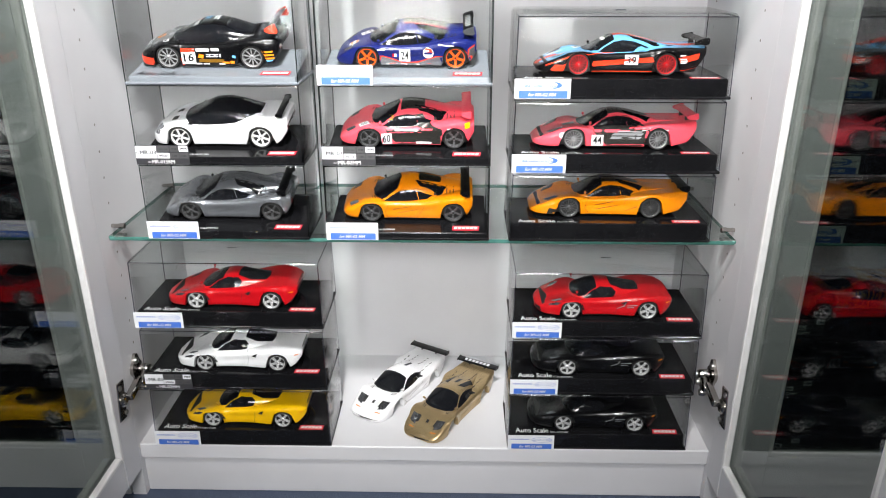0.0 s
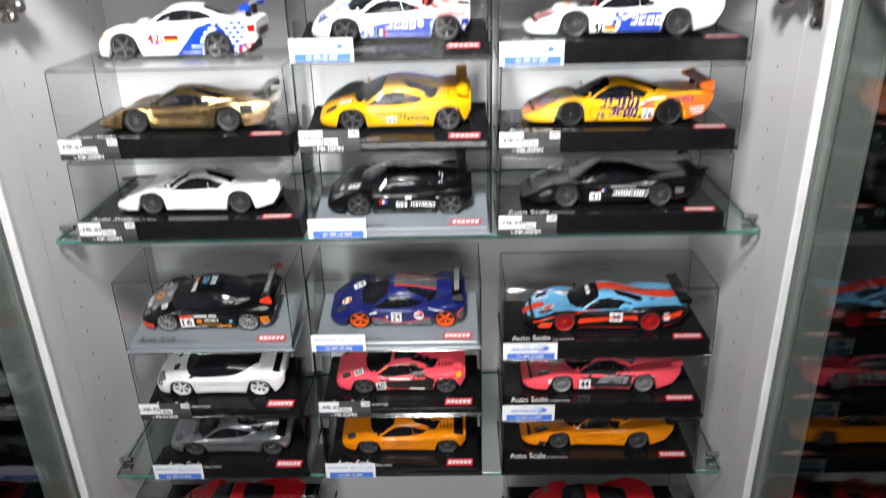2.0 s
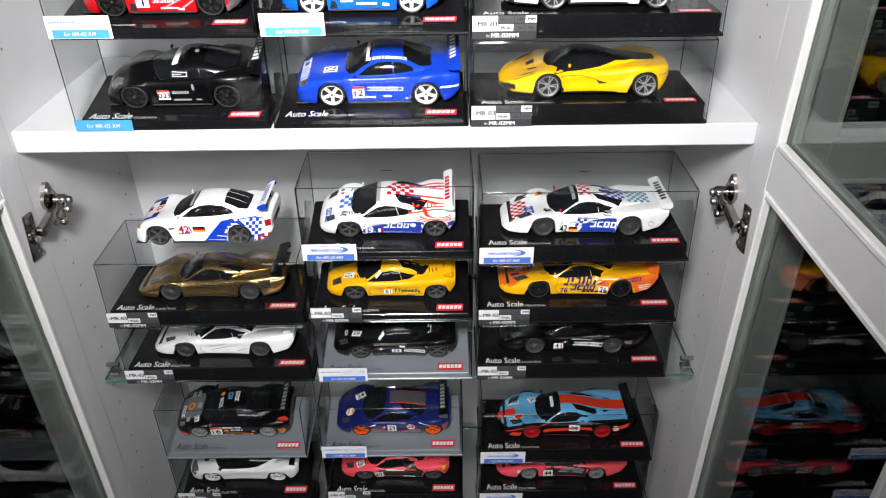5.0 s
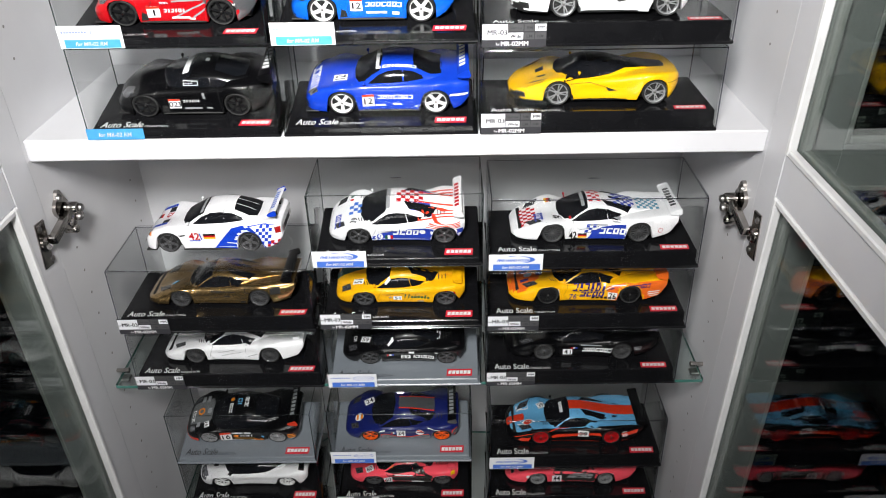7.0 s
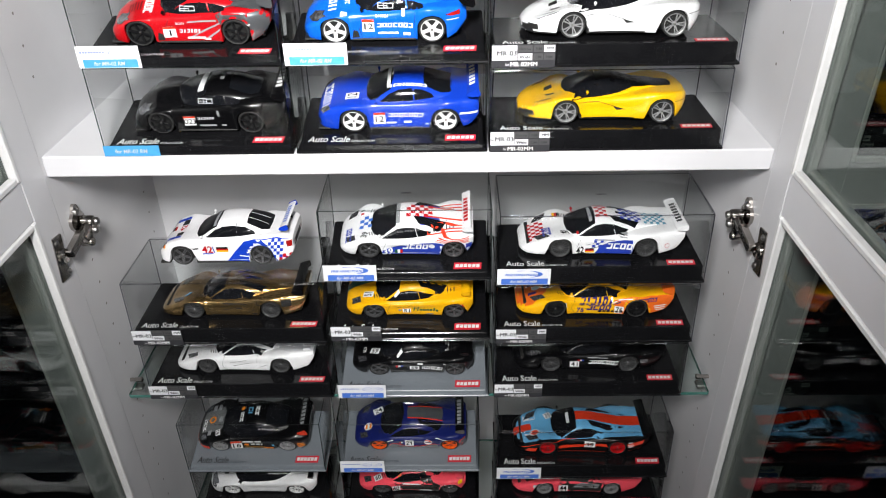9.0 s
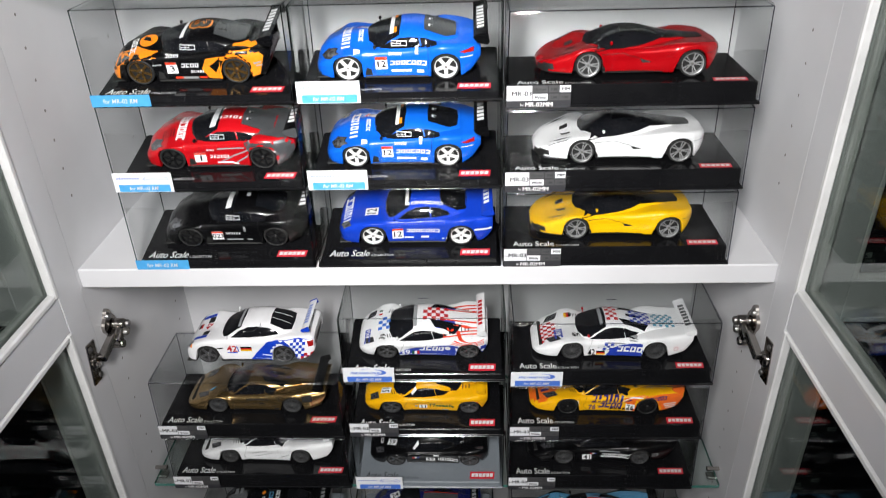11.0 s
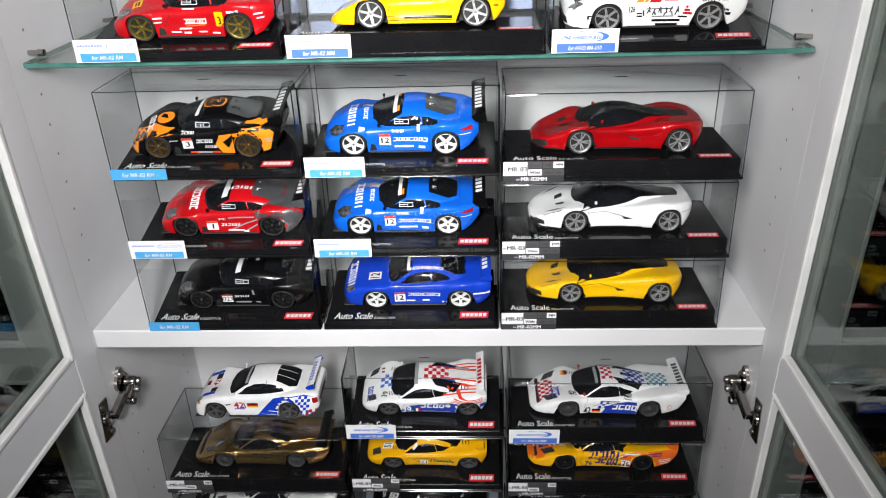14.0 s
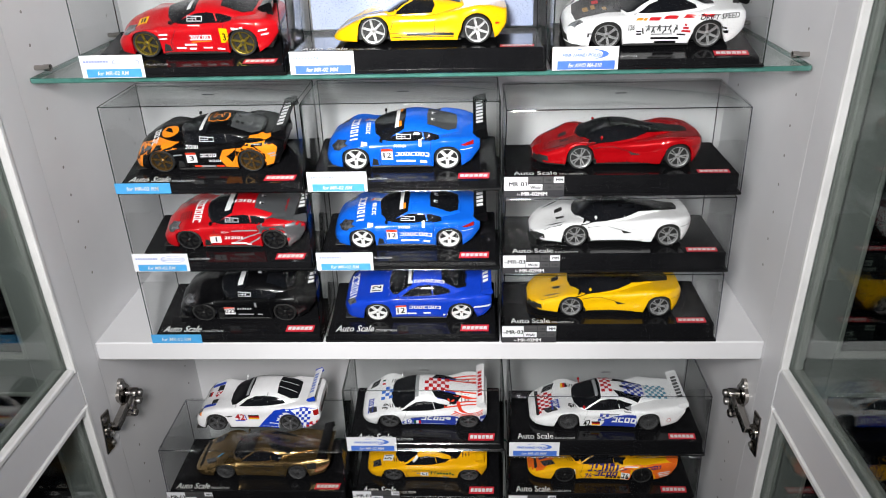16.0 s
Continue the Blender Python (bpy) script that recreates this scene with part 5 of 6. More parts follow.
def laf_details(c):
    roof = [(46, 0), (48, 15), (55, 25), (66, 25), (80, 21.5), (104, 19.5), (132, 14), (158, 9), (160, 0)]
    c.poly("black_roof", "top", c.both(roof), PK, 1, 2.2)
    c.poly("windscreen", "top", c.both(c.s["wind"]), SMOKE, 2, 2.2)
    c.poly("side_window", "side", c.s["glass"], SMOKE, 2, 2.2)
    c.lines("sill_strip", "side", [((54, 5.2), (118, 5.2))], 1.2, UNDER)
    c.poly("side_intake", "side", [(96, 16.5), (108, 13.5), (99, 12.5)], UNDER, 2)
    # flank crease given by its shade only, as dark strips on the paint
    c.lines("body_crease", "side", [((60, 21), (80, 21.5)), ((80, 21.5), (98, 16))], 0.4, UNDER)
    c.lines("door_line", "side", [((62, 26), (56, 12)), ((56, 12), (62, 6))], 0.35, UNDER)
    c.poly("nose_intake", "front", [(-29, 6), (-12, 6), (-13, 10.5), (-27, 12)], UNDER, 1)
    c.poly("nose_intake", "front", [(29, 6), (12, 6), (13, 10.5), (27, 12)], UNDER, 1)
    c.poly("bonnet_vent", "top", [(28, 5), (37, 7), (37, 14), (29, 12)], UNDER, 1)
    c.poly("bonnet_vent", "top", [(28, -5), (37, -7), (37, -14), (29, -12)], UNDER, 1)
    c.poly("badge", "side", [(50, 21), (52, 21), (52, 23.6), (50, 23.6)], YEL, 3)
    for view in ("side",):
        c.poly("corner_intake", view, [(3, 8), (15, 8), (14, 13), (6, 12.5)], UNDER, 2, 2.0)
        c.poly("headlight", view, [(13, 17.5), (27, 21.5), (34, 25.5), (22, 21.5)], LAMPDARK, 2, 2.0)
    c.lines("front_lip", "side", [((2, 5.6), (32, 5.2))], 1.4, UNDER, 2)
    c.lines("tail_line", "side", [((150, 21), (173, 22))], 0.5, UNDER)


def z_details(c, body):
    c.lines("door_line", "side", [((62, 31), (54, 14)), ((54, 14), (56, 6)), ((108, 33), (108, 10))], 0.4, UNDER)
    c.lines("window_bar", "side", [((101, 32.5), (99, 39.6))], 1.3, body, 3)
    c.poly("fender_vent", "side", [(48, 6), (54, 6), (53, 12), (49.5, 14)], UNDER, 1)
    c.rects("window_net", "side", [(72, 33.2, 15, 0.5), (72, 37, 15, 0.5), (72, 33.2, 0.5, 4.2), (77.3, 33.2, 0.4, 4.2), (72, 35.1, 9, 0.4), (81, 33.2, 0.4, 4.2), (86.6, 33.2, 0.5, 4.2)], PW, 3)
    c.lines("sun_strip", "top", [((72.5, -18), (72.5, 18))], 4.0, PW, 3)
    for view in ("side",):
        c.poly("headlight", view, [(6, 19), (17, 22), (24, 27.5), (13, 24.5)], LAMPDARK, 2, 2.0)
    c.poly("splitter", "front", [(-30, 4), (30, 4), (28, 8), (-28, 8)], UNDER, 2)


# bottom shelf, standing on the white deck
z0, zs = DECK, [0.0, 0.087, 0.176]
XL, XR = -0.357, 0.113
for i, (lab, code) in enumerate((("gloss", "for MR-02 MM"), ("grid", "for MR-02MM"), ("gloss", "for MR-02 MM"))):
    display_case(XL, XL + WB, z0 + zs[i], 0.087 if i < 2 else 0.091, lab, code)
for i, m, words in ((0, YEL, "yellow"), (1, PW, "white"), (2, RED, "red")):
    c = Car("mid_engine", f"{words} mid-engined sports car model with silver star wheels", m, (XL + 0.1175, 0.047, z0 + zs[i] + 0.0218), RIM_SILVER, "star")
    enzo_details(c)
for i in range(3):
    display_case(XR, XR + WB, z0 + (0.0, 0.085, 0.167)[i], (0.085, 0.082, 0.09)[i], "gloss", "for MR-02 MM")
for i, m, words in ((0, PK, "black"), (1, PK, "black"), (2, SRED, "red")):
    c = Car("mid_engine", f"{words} mid-engined sports car model with silver star wheels", m, (XR + 0.1145, 0.047, z0 + (0.0, 0.085, 0.167)[i] + 0.0218), RIM_SILVER, "star")
    enzo_details(c)
    c.lines("side_stripe", "side", [((100, 14), (108, 18)), ((108, 18), (110, 23)), ((112, 19), (124, 21)), ((112, 16), (120, 17.5))], 0.9, MGREY, 2)

for m, at, turn, rim, words in ((PW, (-0.041, 0.137, DECK - 0.003), 59, PK, "white"), (MATGOLD, (0.036, 0.092, DECK - 0.003), 61, PK, "matt gold")):
    c = Car("gt_long", f"loose {words} racing car body shell with black windows, without wheels", m, at, None, "multi", turn, False, scale=0.93)
    gt_details(c)
    c.wing(183, 38, 34, 13, PK, 5, 14, PK, marks=None if words == "white" else PW)
    c.poly("front_splitter", "front", [(-26, 4.2), (26, 4.2), (24, 8.5), (-24, 8.5)], UNDER, 2)
    c.poly("bonnet_mark", "top", [(20, -2), (25, -2), (25, 2), (20, 2)], UNDER, 2)
    c.lines("deck_slot", "top", [((128 + 9 * i, 9 * f), (133 + 9 * i, 10 * f)) for i in range(4) for f in (-1, 1)] + [((120 + 12 * i, 21 * f), (126 + 12 * i, 22 * f)) for i in range(3) for f in (-1, 1)], 1.6, UNDER, 2)
    c.lines("nose_slot", "top", [((9, 14 * f), (10, 22 * f)) for f in (-1, 1)], 1.2, FORANGE, 2)
    if words != "white":
        for f in (1, -1):
            c.poly("engine_window", "top", [(x, y * f) for x, y in c.s["vents"]], SMOKE, 2, 2.2)
    c.poly("headlight", "top", [(15, -23), (27, -24), (27, -13), (17, -12)], UNDER, 2)
    c.poly("headlight", "top", [(15, 23), (27, 24), (27, 13), (17, 12)], UNDER, 2)

# first glass shelf
z0 = GLASS_1
XS, XM, XB = -0.322, -0.110, 0.105
display_case(XS, XS + NB, z0, 0.09, "gloss", "for MR-02 MM", False)
display_case(XS, XS + NB, z0 + 0.0905, 0.09, "grid", "for MR-015RM", False)
display_case(XS, XS + NB, z0 + 0.181, 0.091, "", "", False, True)
for i, (lab, code) in enumerate((("gloss", "for MR-02 MM"), ("grid", "for MR-02MM"), ("gloss", "for MR-02 MM"))):
    display_case(XM, XM + NB, z0 + 0.0905 * i, 0.09, lab, code, False, i == 2)
for i, (lab, code) in enumerate((("", ""), ("polish", "for MR-02 MM"), ("polish", "for MR-02 MM"))):
    display_case(XB, XB + WB, z0 + (0, 0.083, 0.167)[i], (0.083, 0.084, 0.09)[i], lab, code)
bs, bb = SLOPE_FRONT + (CS - 0.004) * math.tan(SLOPE) + 0.0002, 0.0218

c = gt_details(Car("gt_short", "silver road-going supercar model with a black rear wing", SILVER, (XS + 0.0875, CS, z0 + bs), RIM_GREY, "five", mirrors=PK))
c.wing(148, 39, 31, 11, PK, 9, 12)
c = Car("coupe_mid", "white mid-engined coupe model with a black roof and white wheels", PW, (XS + 0.0865, CS, z0 + 0.0905 + bs), RIM_WHITE, "six", mirrors=PK)
c.poly("black_roof", "top", c.both([(45, 0), (46.5, 15), (52, 25), (66, 25), (78, 22), (104, 22), (126, 19), (132, 0)]), SMOKE, 1)
for view in ("side", "far"):
    c.poly("side_glazing", view, [(50, 27), (62, 35), (78, 41.3), (92, 42.2), (108, 40), (126, 33.5), (106, 28.3), (80, 26.6)], SMOKE, 1)
c.poly("bonnet_vent", "top", [(26, 6), (34, 6), (34, 16), (26, 15)], UNDER, 1)
c.poly("bonnet_vent", "top", [(26, -6), (34, -6), (34, -16), (26, -15)], UNDER, 1)
c.poly("headlight", "side", [(4, 15), (14, 16), (17, 21.5), (7, 20)], LENS, 2, 2.0)
c.lines("door_line", "side", [((60, 27), (54, 12)), ((104, 28), (106, 18)), ((106, 18), (102, 14)), ((54, 14), (102, 14))], 0.4, MGREY)
c.wing(157, 38, 28, 8, PK, 5, 20)
c = Car("coupe_mid", "black racing coupe model with orange corners and sponsor marks", PK, (XS + 0.085, CS, z0 + 0.181 + bs), RIM_MID, "ten", mirrors=PK)
c.poly("orange_corner", "side", [(0, 3), (22, 3), (22, 12), (0, 14)], VERM, 2)
c.poly("orange_patch", "side", [(50, 4), (57, 4), (56, 12), (51, 12)], VERM, 2)
c.number("16", "side", 63, 14, 15, 17, band=VERM)
word(c, "side", 82, 12.5, 3.6, 5, PW)
c.poly("round_mark", "side", [(73, 12), (79, 11), (80, 15), (75, 16)], FORANGE, 3)
c.rects("sponsor_mark", "side", [(72, 19, 15, 3.2), (89, 19.5, 9, 3)], PW)
c.rects("gold_band", "side", [(74, 7, 28, 3.4)], hued("ochre", 120, 85, 25))
c.rects("sponsor_mark", "side", [(100, 6, 8, 2), (109, 6, 5, 3), (143, 18, 14, 2, 1), (144, 14.5, 14, 2, 1), (146, 11, 12, 2, 1)], FORANGE)
c.rects("sponsor_mark", "side", [(112, 12, 4, 3), (146, 8, 12, 2.2)], SKY)
sill_marks(c, PW, 70, 96, 4.6)
# sheen of the black bonnet, painted on as a grey patch
c.poly("bonnet_sheen", "top", c.both([(6, 0), (8, 16), (40, 20), (46, 0)]), hued("bonnet_grey", 104, 106, 108), 1)
word_across(c, 10, -14, 5, 5, 18, PW)
disc(c, "top", 24, 0, 5.5, FORANGE)
disc(c, "top", 24, 0, 3.2, hued("bonnet_grey", 104, 106, 108), 4)
c.rects("sponsor_mark", "top", [(34, -4, 6, 8), (20, -23, 6, 7), (20, 15, 6, 9), (29, 15, 5, 9)], MGREY, 3)
c.number("16", "top", 37, -21, 9, 7, -75)
word_across(c, 69, -13, 5, 4, 15, PW)
disc(c, "top", 71, 8, 3, FORANGE)
word_across(c, 80, -3, 6, 3, 11, SKY)
word_across(c, 90, -6, 5, 4, 16, PW)
c.wing(158, 45, 32, 13, PK, 12, 14, VERM, marks=MGREY, tilt=26)
# middle column
c = gt_details(Car("gt_short", "orange road-going supercar model with a black rear wing", ORANGE, (XM + 0.094, CS, z0 + bs), RIM_GREY, "five", mirrors=PK))
c.wing(148, 39, 31, 11, PK, 9, 12)
c.poly("black_strip", "top", c.both([(92, 0), (93, 9), (118, 7), (119, 0)]), PK, 1)
c = gt_details(Car("gt_short", "pink and carbon racing supercar model numbered 60", PINK, (XM + 0.0945, CS, z0 + 0.0905 + bs), RIM_GREY, "five", mirrors=PINK))
c.poly("carbon_side", "side", [(54, 24), (66, 34), (98, 36), (104, 29), (120, 24), (122, 6), (70, 5), (64, 9)], CARBON, 1)
c.poly("side_window", "side", c.s["glass"], SMOKE, 2, 2.2)
c.poly("carbon_roof", "top", c.both([(73, 0), (73, 17), (100, 15), (100, 0)]), CARBON, 1)
c.number("60", "side", 56, 12, 12, 13)
c.number("60", "top", 30, -22, 11, 10, 20)
c.rects("sponsor_mark", "side", [(66, 21, 26, 1.6), (90, 6, 18, 2.4), (126, 24, 12, 1.8)], PW)
c.rects("yellow_mark", "side", [(146, 25, 6, 6), (60, 31, 4, 3)], YEL)
c.wing(148, 42, 30, 11, PINK, 9, 12)
c = gt_details(Car("gt_short", "dark blue and silver racing supercar model numbered 24", NAVY, (XM + 0.0955, CS, z0 + 0.181 + bs), RIM_ORANGE, "five", mirrors=NAVY))
c.poly("orange_line", "side", [(44, 15.5), (54, 15), (76, 7.5), (92, 8.5), (114, 15), (120, 15), (120, 4), (44, 4)], VERM, 1)
c.poly("silver_sill", "side", [(44, 14.5), (54, 14), (76, 6.5), (92, 7.3), (114, 14), (120, 14), (120, 4), (44, 4)], STEEL, 2)
c.poly("orange_line", "side", [(140, 19), (155, 27), (155, 4), (140, 4)], VERM, 1)
c.poly("silver_tail", "side", [(141, 18), (155, 25.5), (155, 4), (141, 4)], STEEL, 2)
c.poly("silver_roof", "top", c.both([(75, 0), (76, 8), (124, 9), (125, 0)]), STEEL, 1)
c.lines("orange_line", "top", [((76, 9), (124, 10)), ((76, -9), (124, -10))], 1.4, VERM, 2)
c.number("24", "side", 78, 15, 12, 13)
disc(c, "side", 104, 18, 6, PW)
c.poly("round_mark", "side", [(98, 18), (110, 18), (107, 23.2), (101, 23.2)], VERM, 4)
c.rects("round_mark_bar", "side", [(99.5, 16.5, 9, 2.6)], NAVY, 5)
flag(c, 64, 13, 7, 4, (RED, PW, FBLUE))
c.number("24", "top", 33, 14, 14, 9, 20)
disc(c, "top", 20, -9, 6, PW)
c.rects("orange_mark", "top", [(16, -13, 3, 8), (22, -13, 3, 8)], FORANGE, 4)
c.rects("sponsor_mark", "side", [(48, 21, 8, 1.6), (115, 26.5, 17, 1)], PW)
sill_marks(c, PW, 50, 112, 4.5)
c.wing(148, 43, 30, 12, PK, 10, 12, DGREY, marks=MGREY, tilt=18)
# right column
c = gt_details(Car("gt_long", "orange long-tailed racing supercar model with a black wing", ORANGE, (XB + 0.1265, CY, z0 + bb), RIM_GREY, "multi", mirrors=ORANGE, scale=0.985))
c.poly("black_roof", "top", c.both([(76, 0), (77, 16), (96, 15), (106, 8), (124, 6), (125, 0)]), PK, 1)
c.poly("brake_duct", "side", [(16, 4.5), (26, 4.5), (25, 11), (18, 12)], UNDER, 2)
c.poly("badge", "top", [(78, -6), (82, -6), (82, 6), (78, 6)], NAVY, 2)
c.wing(180, 38, 31, 12, PK, 8, 13)
c = gt_details(Car("gt_long", "pink and dark olive long-tailed racing car model numbered 44", PINK, (XB + 0.1265, CY, z0 + 0.083 + bb), RIM_MID, "multi", mirrors=PINK, scale=0.985))
c.poly("olive_side", "side", [(60, 22), (68, 34), (100, 36), (114, 30), (132, 24), (124, 4), (78, 4)], CARBON, 1)
c.poly("side_window", "side", c.s["glass"], SMOKE, 2, 2.2)
c.poly("carbon_roof", "top", c.both([(76, 0), (77, 17), (104, 15), (126, 8), (127, 0)]), CARBON, 1)
c.number("44", "side", 66, 11, 14, 13)
c.rects("brand_block", "side", [(82, 17, 34, 3.2, 3), (80, 12.5, 34, 3.2, 3), (88, 20.8, 28, 1.6, 2)], MGREY, 2)
disc(c, "side", 28, 17, 4, PW)
c.rects("bonnet_mark", "top", [(30, -8, 12, 12)], MGREY, 2)
c.rects("sponsor_mark", "side", [(140, 23, 8, 1.6), (141, 21, 5, 1.4)], PW)
c.wing(179, 40, 31, 13, PINK, 8, 13, tilt=14)
c = gt_details(Car("gt_long", "light blue, black and orange long-tailed racing car numbered 39", PK, (XB + 0.1265, CY, z0 + 0.167 + bb), RIM_RED, "multi", mirrors=PK, scale=0.985))
c.poly("sky_blue_top", "top", c.both([(3, 0), (4, 14), (12, 27), (24, 30), (38, 30.5), (58, 28), (100, 27.5), (134, 30), (184, 28), (184, 0)]), SKY, 0)
c.poly("windscreen", "top", c.both(c.s["wind"]), SMOKE, 2, 2.2)
c.poly("sky_blue_pillar", "side", [(50, 26), (62, 31.5), (76, 36.3), (90, 37.4), (104, 36), (124, 30), (112, 26.6), (84, 24.9), (58, 24.9)], SKY, 1, 2.2)
c.poly("side_window", "side", c.s["glass"], SMOKE, 2, 2.2)
c.lines("orange_line", "side", [((8, 11), (30, 21.5)), ((30, 21.5), (62, 24.5)), ((62, 24.5), (112, 28)), ((52, 5), (120, 5)), ((14, 5.5), (28, 5.5)), ((150, 6), (178, 6))], 1.0, VERM, 2)
c.poly("orange_wedge", "side", [(12, 6), (30, 6), (30, 12), (16, 12)], VERM, 2)
c.poly("orange_band", "side", [(52, 10), (54, 16), (120, 21), (122, 15.5)], VERM, 2)
c.poly("orange_wedge", "side", [(150, 20), (178, 25), (176, 18), (154, 14)], VERM, 2)
c.number("39", "side", 97, 17.5, 15, 11)
c.poly("orange_roof", "top", c.both([(76, 0), (77, 8), (160, 9), (184, 8), (184, 0)]), VERM, 1)
c.poly("orange_nose", "top", c.both([(0, 0), (1, 7), (20, 6), (21, 0)]), VERM, 1)
c.number("39", "top", 42, 15, 10, 10, 20)
disc(c, "top", 24, -13, 6, PW)
disc(c, "top", 24, -13, 4.6, VERM, 4)
c.rects("headlight_surround", "top", [(12, 12, 14, 11), (12, -23, 14, 11)], PW, 0)
c.rects("sponsor_mark", "side", [(152, 22, 7, 1.4, 0.5), (152, 18, 9, 1.2), (153, 16, 9, 1.2), (153, 14, 8, 1.2)], PW, 3)
c.rects("sponsor_mark", "top", [(66, -10, 4, 20)], PW, 3)
c.wing(180, 39, 32, 13, PK, 8, 13, PK, marks=None, tilt=10)

# second glass shelf
z0 = GLASS_2
XA, XC, XD = -0.342, -0.100, 0.0985
for i in range(2):
    display_case(XA, XA + WB, z0 + 0.0895 * i, (0.0895, 0.0925)[i], "grid", "for MR-02MM", True)
for i, (lab, code) in enumerate((("gloss", "for MR-02 MM"), ("grid", "for MR-02MM"), ("polish", "for MR-02 MM"))):
    display_case(XC, XC + 0.193, z0 + (0, 0.0935, 0.182)[i], (0.0935, 0.0885, 0.092)[i], lab, code, False, i == 0)
for i, (lab, code) in enumerate((("grid", "for MR-02MM"), ("grid", "for MR-02MM"), ("polish", "for MR-02 MM"))):
    display_case(XD, XD + 0.238, z0 + (0, 0.088, 0.175)[i], (0.088, 0.087, 0.0925)[i], lab, code)

c = gt_details(Car("gt_long", "plain white long-tailed racing supercar model with grey wheels", PW, (XA + 0.126, CY, z0 + bb), RIM_GREY, "multi", mirrors=PW, scale=0.97))
c.wing(176, 33.5, 24, 9, PW, 3, 13)
c = gt_details(Car("gt_long", "metallic gold long-tailed racing supercar model with script marks", GOLD, (XA + 0.126, CY, z0 + 0.0895 + bb), RIM_GREY, "multi", mirrors=GOLD, scale=0.97))
c.rects("script_mark", "side", [(118, 21, 1.2, 5, 1), (120, 20, 7, 1.4), (128, 21, 4, 1.6), (133, 21, 4, 1.8), (138, 21, 5, 1.4), (76, 20.5, 30, 1.4), (92, 13, 7, 1.6), (112, 6, 12, 2.4)], UNDER)
c.poly("black_badge", "side", [(152, 18), (166, 18), (166, 28), (152, 27)], UNDER, 2)
c.rects("white_badge", "top", [(26, -18, 3, 8, 4)], SKY, 3)
c.wing(176, 40, 32, 14, PK, 10, 13, PK, tilt=16)
zt = z0 + 0.0895 + 0.0925
c = Car("touring", "white and blue touring racing coupe with chequered tail, number 42", PW, (XA + 0.119, 0.07, zt), RIM_GREY, "star", mirrors=PW, scale=0.975)
c.poly("headlight", "side", [(3, 19), (10, 20), (11, 24.5), (5, 23.5)], LENS, 2, 2.0)
c.poly("indicator", "side", [(10, 20), (13, 20.4), (13.5, 24.6), (11, 24.5)], FORANGE, 2, 2.0)
c.poly("blue_side", "side", [(86, 4), (108, 28), (120, 31.5), (150, 33), (168, 30), (168, 4)], RBLUE, 1)
c.poly("side_window", "side", c.s["glass"], SMOKE, 2, 2.2)
c.poly("white_tail", "side", [(130, 31), (146, 32), (168, 30), (168, 4), (148, 4), (140, 22)], PW, 2)
c.chequer("chequer", "side", 134, 9, 5, 6, 3.9, RBLUE, 0.9, 3)
c.chequer("red_chequer", "side", 149, 6, 4, 2, 3.9, RED, 0.9, 4)
c.text("42", "side", 66, 18.5, 8.5, RED, 3, 12)
c.lines("blue_line", "side", [((60, 13), (72, 13)), ((73.5, 14), (72, 22))], 1.2, RBLUE, 3)
flag(c, 76, 15, 13, 6.5, (hued("flag_gold", 240, 190, 30), RED, PK), upright=False)
c.rects("sponsor_mark", "side", [(114, 21.5, 8, 1.3), (114, 18.5, 7, 1.2), (110, 14.5, 10, 1.5), (101, 10.5, 18, 1.0)], PW, 3)
c.poly("bonnet_vent", "top", [(24, 9), (34, 9), (34, 19), (25, 19)], UNDER, 1)
c.poly("bonnet_vent", "top", [(24, -9), (34, -9), (34, -19), (25, -19)], UNDER, 1)
c.poly("blue_bonnet", "top", [(12, -24), (34, -25), (34, -20), (14, -18)], RBLUE, 1)
c.poly("blue_bonnet", "top", [(12, 24), (34, 25), (34, 20), (14, 18)], RBLUE, 1)
c.text("42", "top", 28, 2, 8, RED, 3, 12, 75)
c.rects("flag_band", "top", [(12, 0, 3, 9)], PK, 3)
c.rects("flag_band", "top", [(15, 0, 3, 9)], RED, 3)
c.lines("sun_strip", "top", [((75.5, -19), (75.5, 19))], 3.5, MGREY, 3)
c.lines("window_bar", "side", [((101, 33.5), (100, 43.8))], 0.8, MGREY, 3)
c.lines("rear_window_strip", "top", [((111, 6), (134, 7)), ((111, -6), (134, -7))], 0.8, PW, 3)
c.lines("side_vent", "side", [((47, 20), (56, 20))], 1.6, UNDER, 2)
c.poly("taillight", "side", [(161, 22), (167, 22), (167, 29), (160, 29)], TAILRED, 4)
c.wing(159, 44, 31, 11, PW, 7, 13, RBLUE, marks=hued("pale_blue", 130, 150, 215), tilt=24)
# middle column of the second glass shelf
c = gt_details(Car("gt_short", "black racing supercar model with white marks on a grey base", PK, (XC + 0.094, CS, z0 + bs), RIM_GREY, "five", mirrors=PK))
c.number("59", "top", 31, -13, 12, 9, -15)
c.number("59", "side", 82, 13, 12, 6)
flag(c, 58, 14, 9, 5, (RED, PW, FBLUE))
c.rects("sponsor_mark", "side", [(86, 20, 7, 2.4), (119, 22.5, 6, 1.2)], PW, 2)
c.rects("brand_mark", "side", glyphs(91, 11, 5.5, 9, 27, 0.8), PW, 3)
word_across(c, 15, -12, 4, 3, 9, PW)
c.rects("sponsor_mark", "top", [(122, -17, 1.4, 8), (125, -17, 1.4, 7)], PW, 3)
sill_marks(c, MGREY, 50, 112, 4.5)
c.lines("sun_strip", "side", [((60, 29), (67, 35))], 2.6, PW, 3)
c.wing(146, 41, 30, 11, PK, 8, 12)
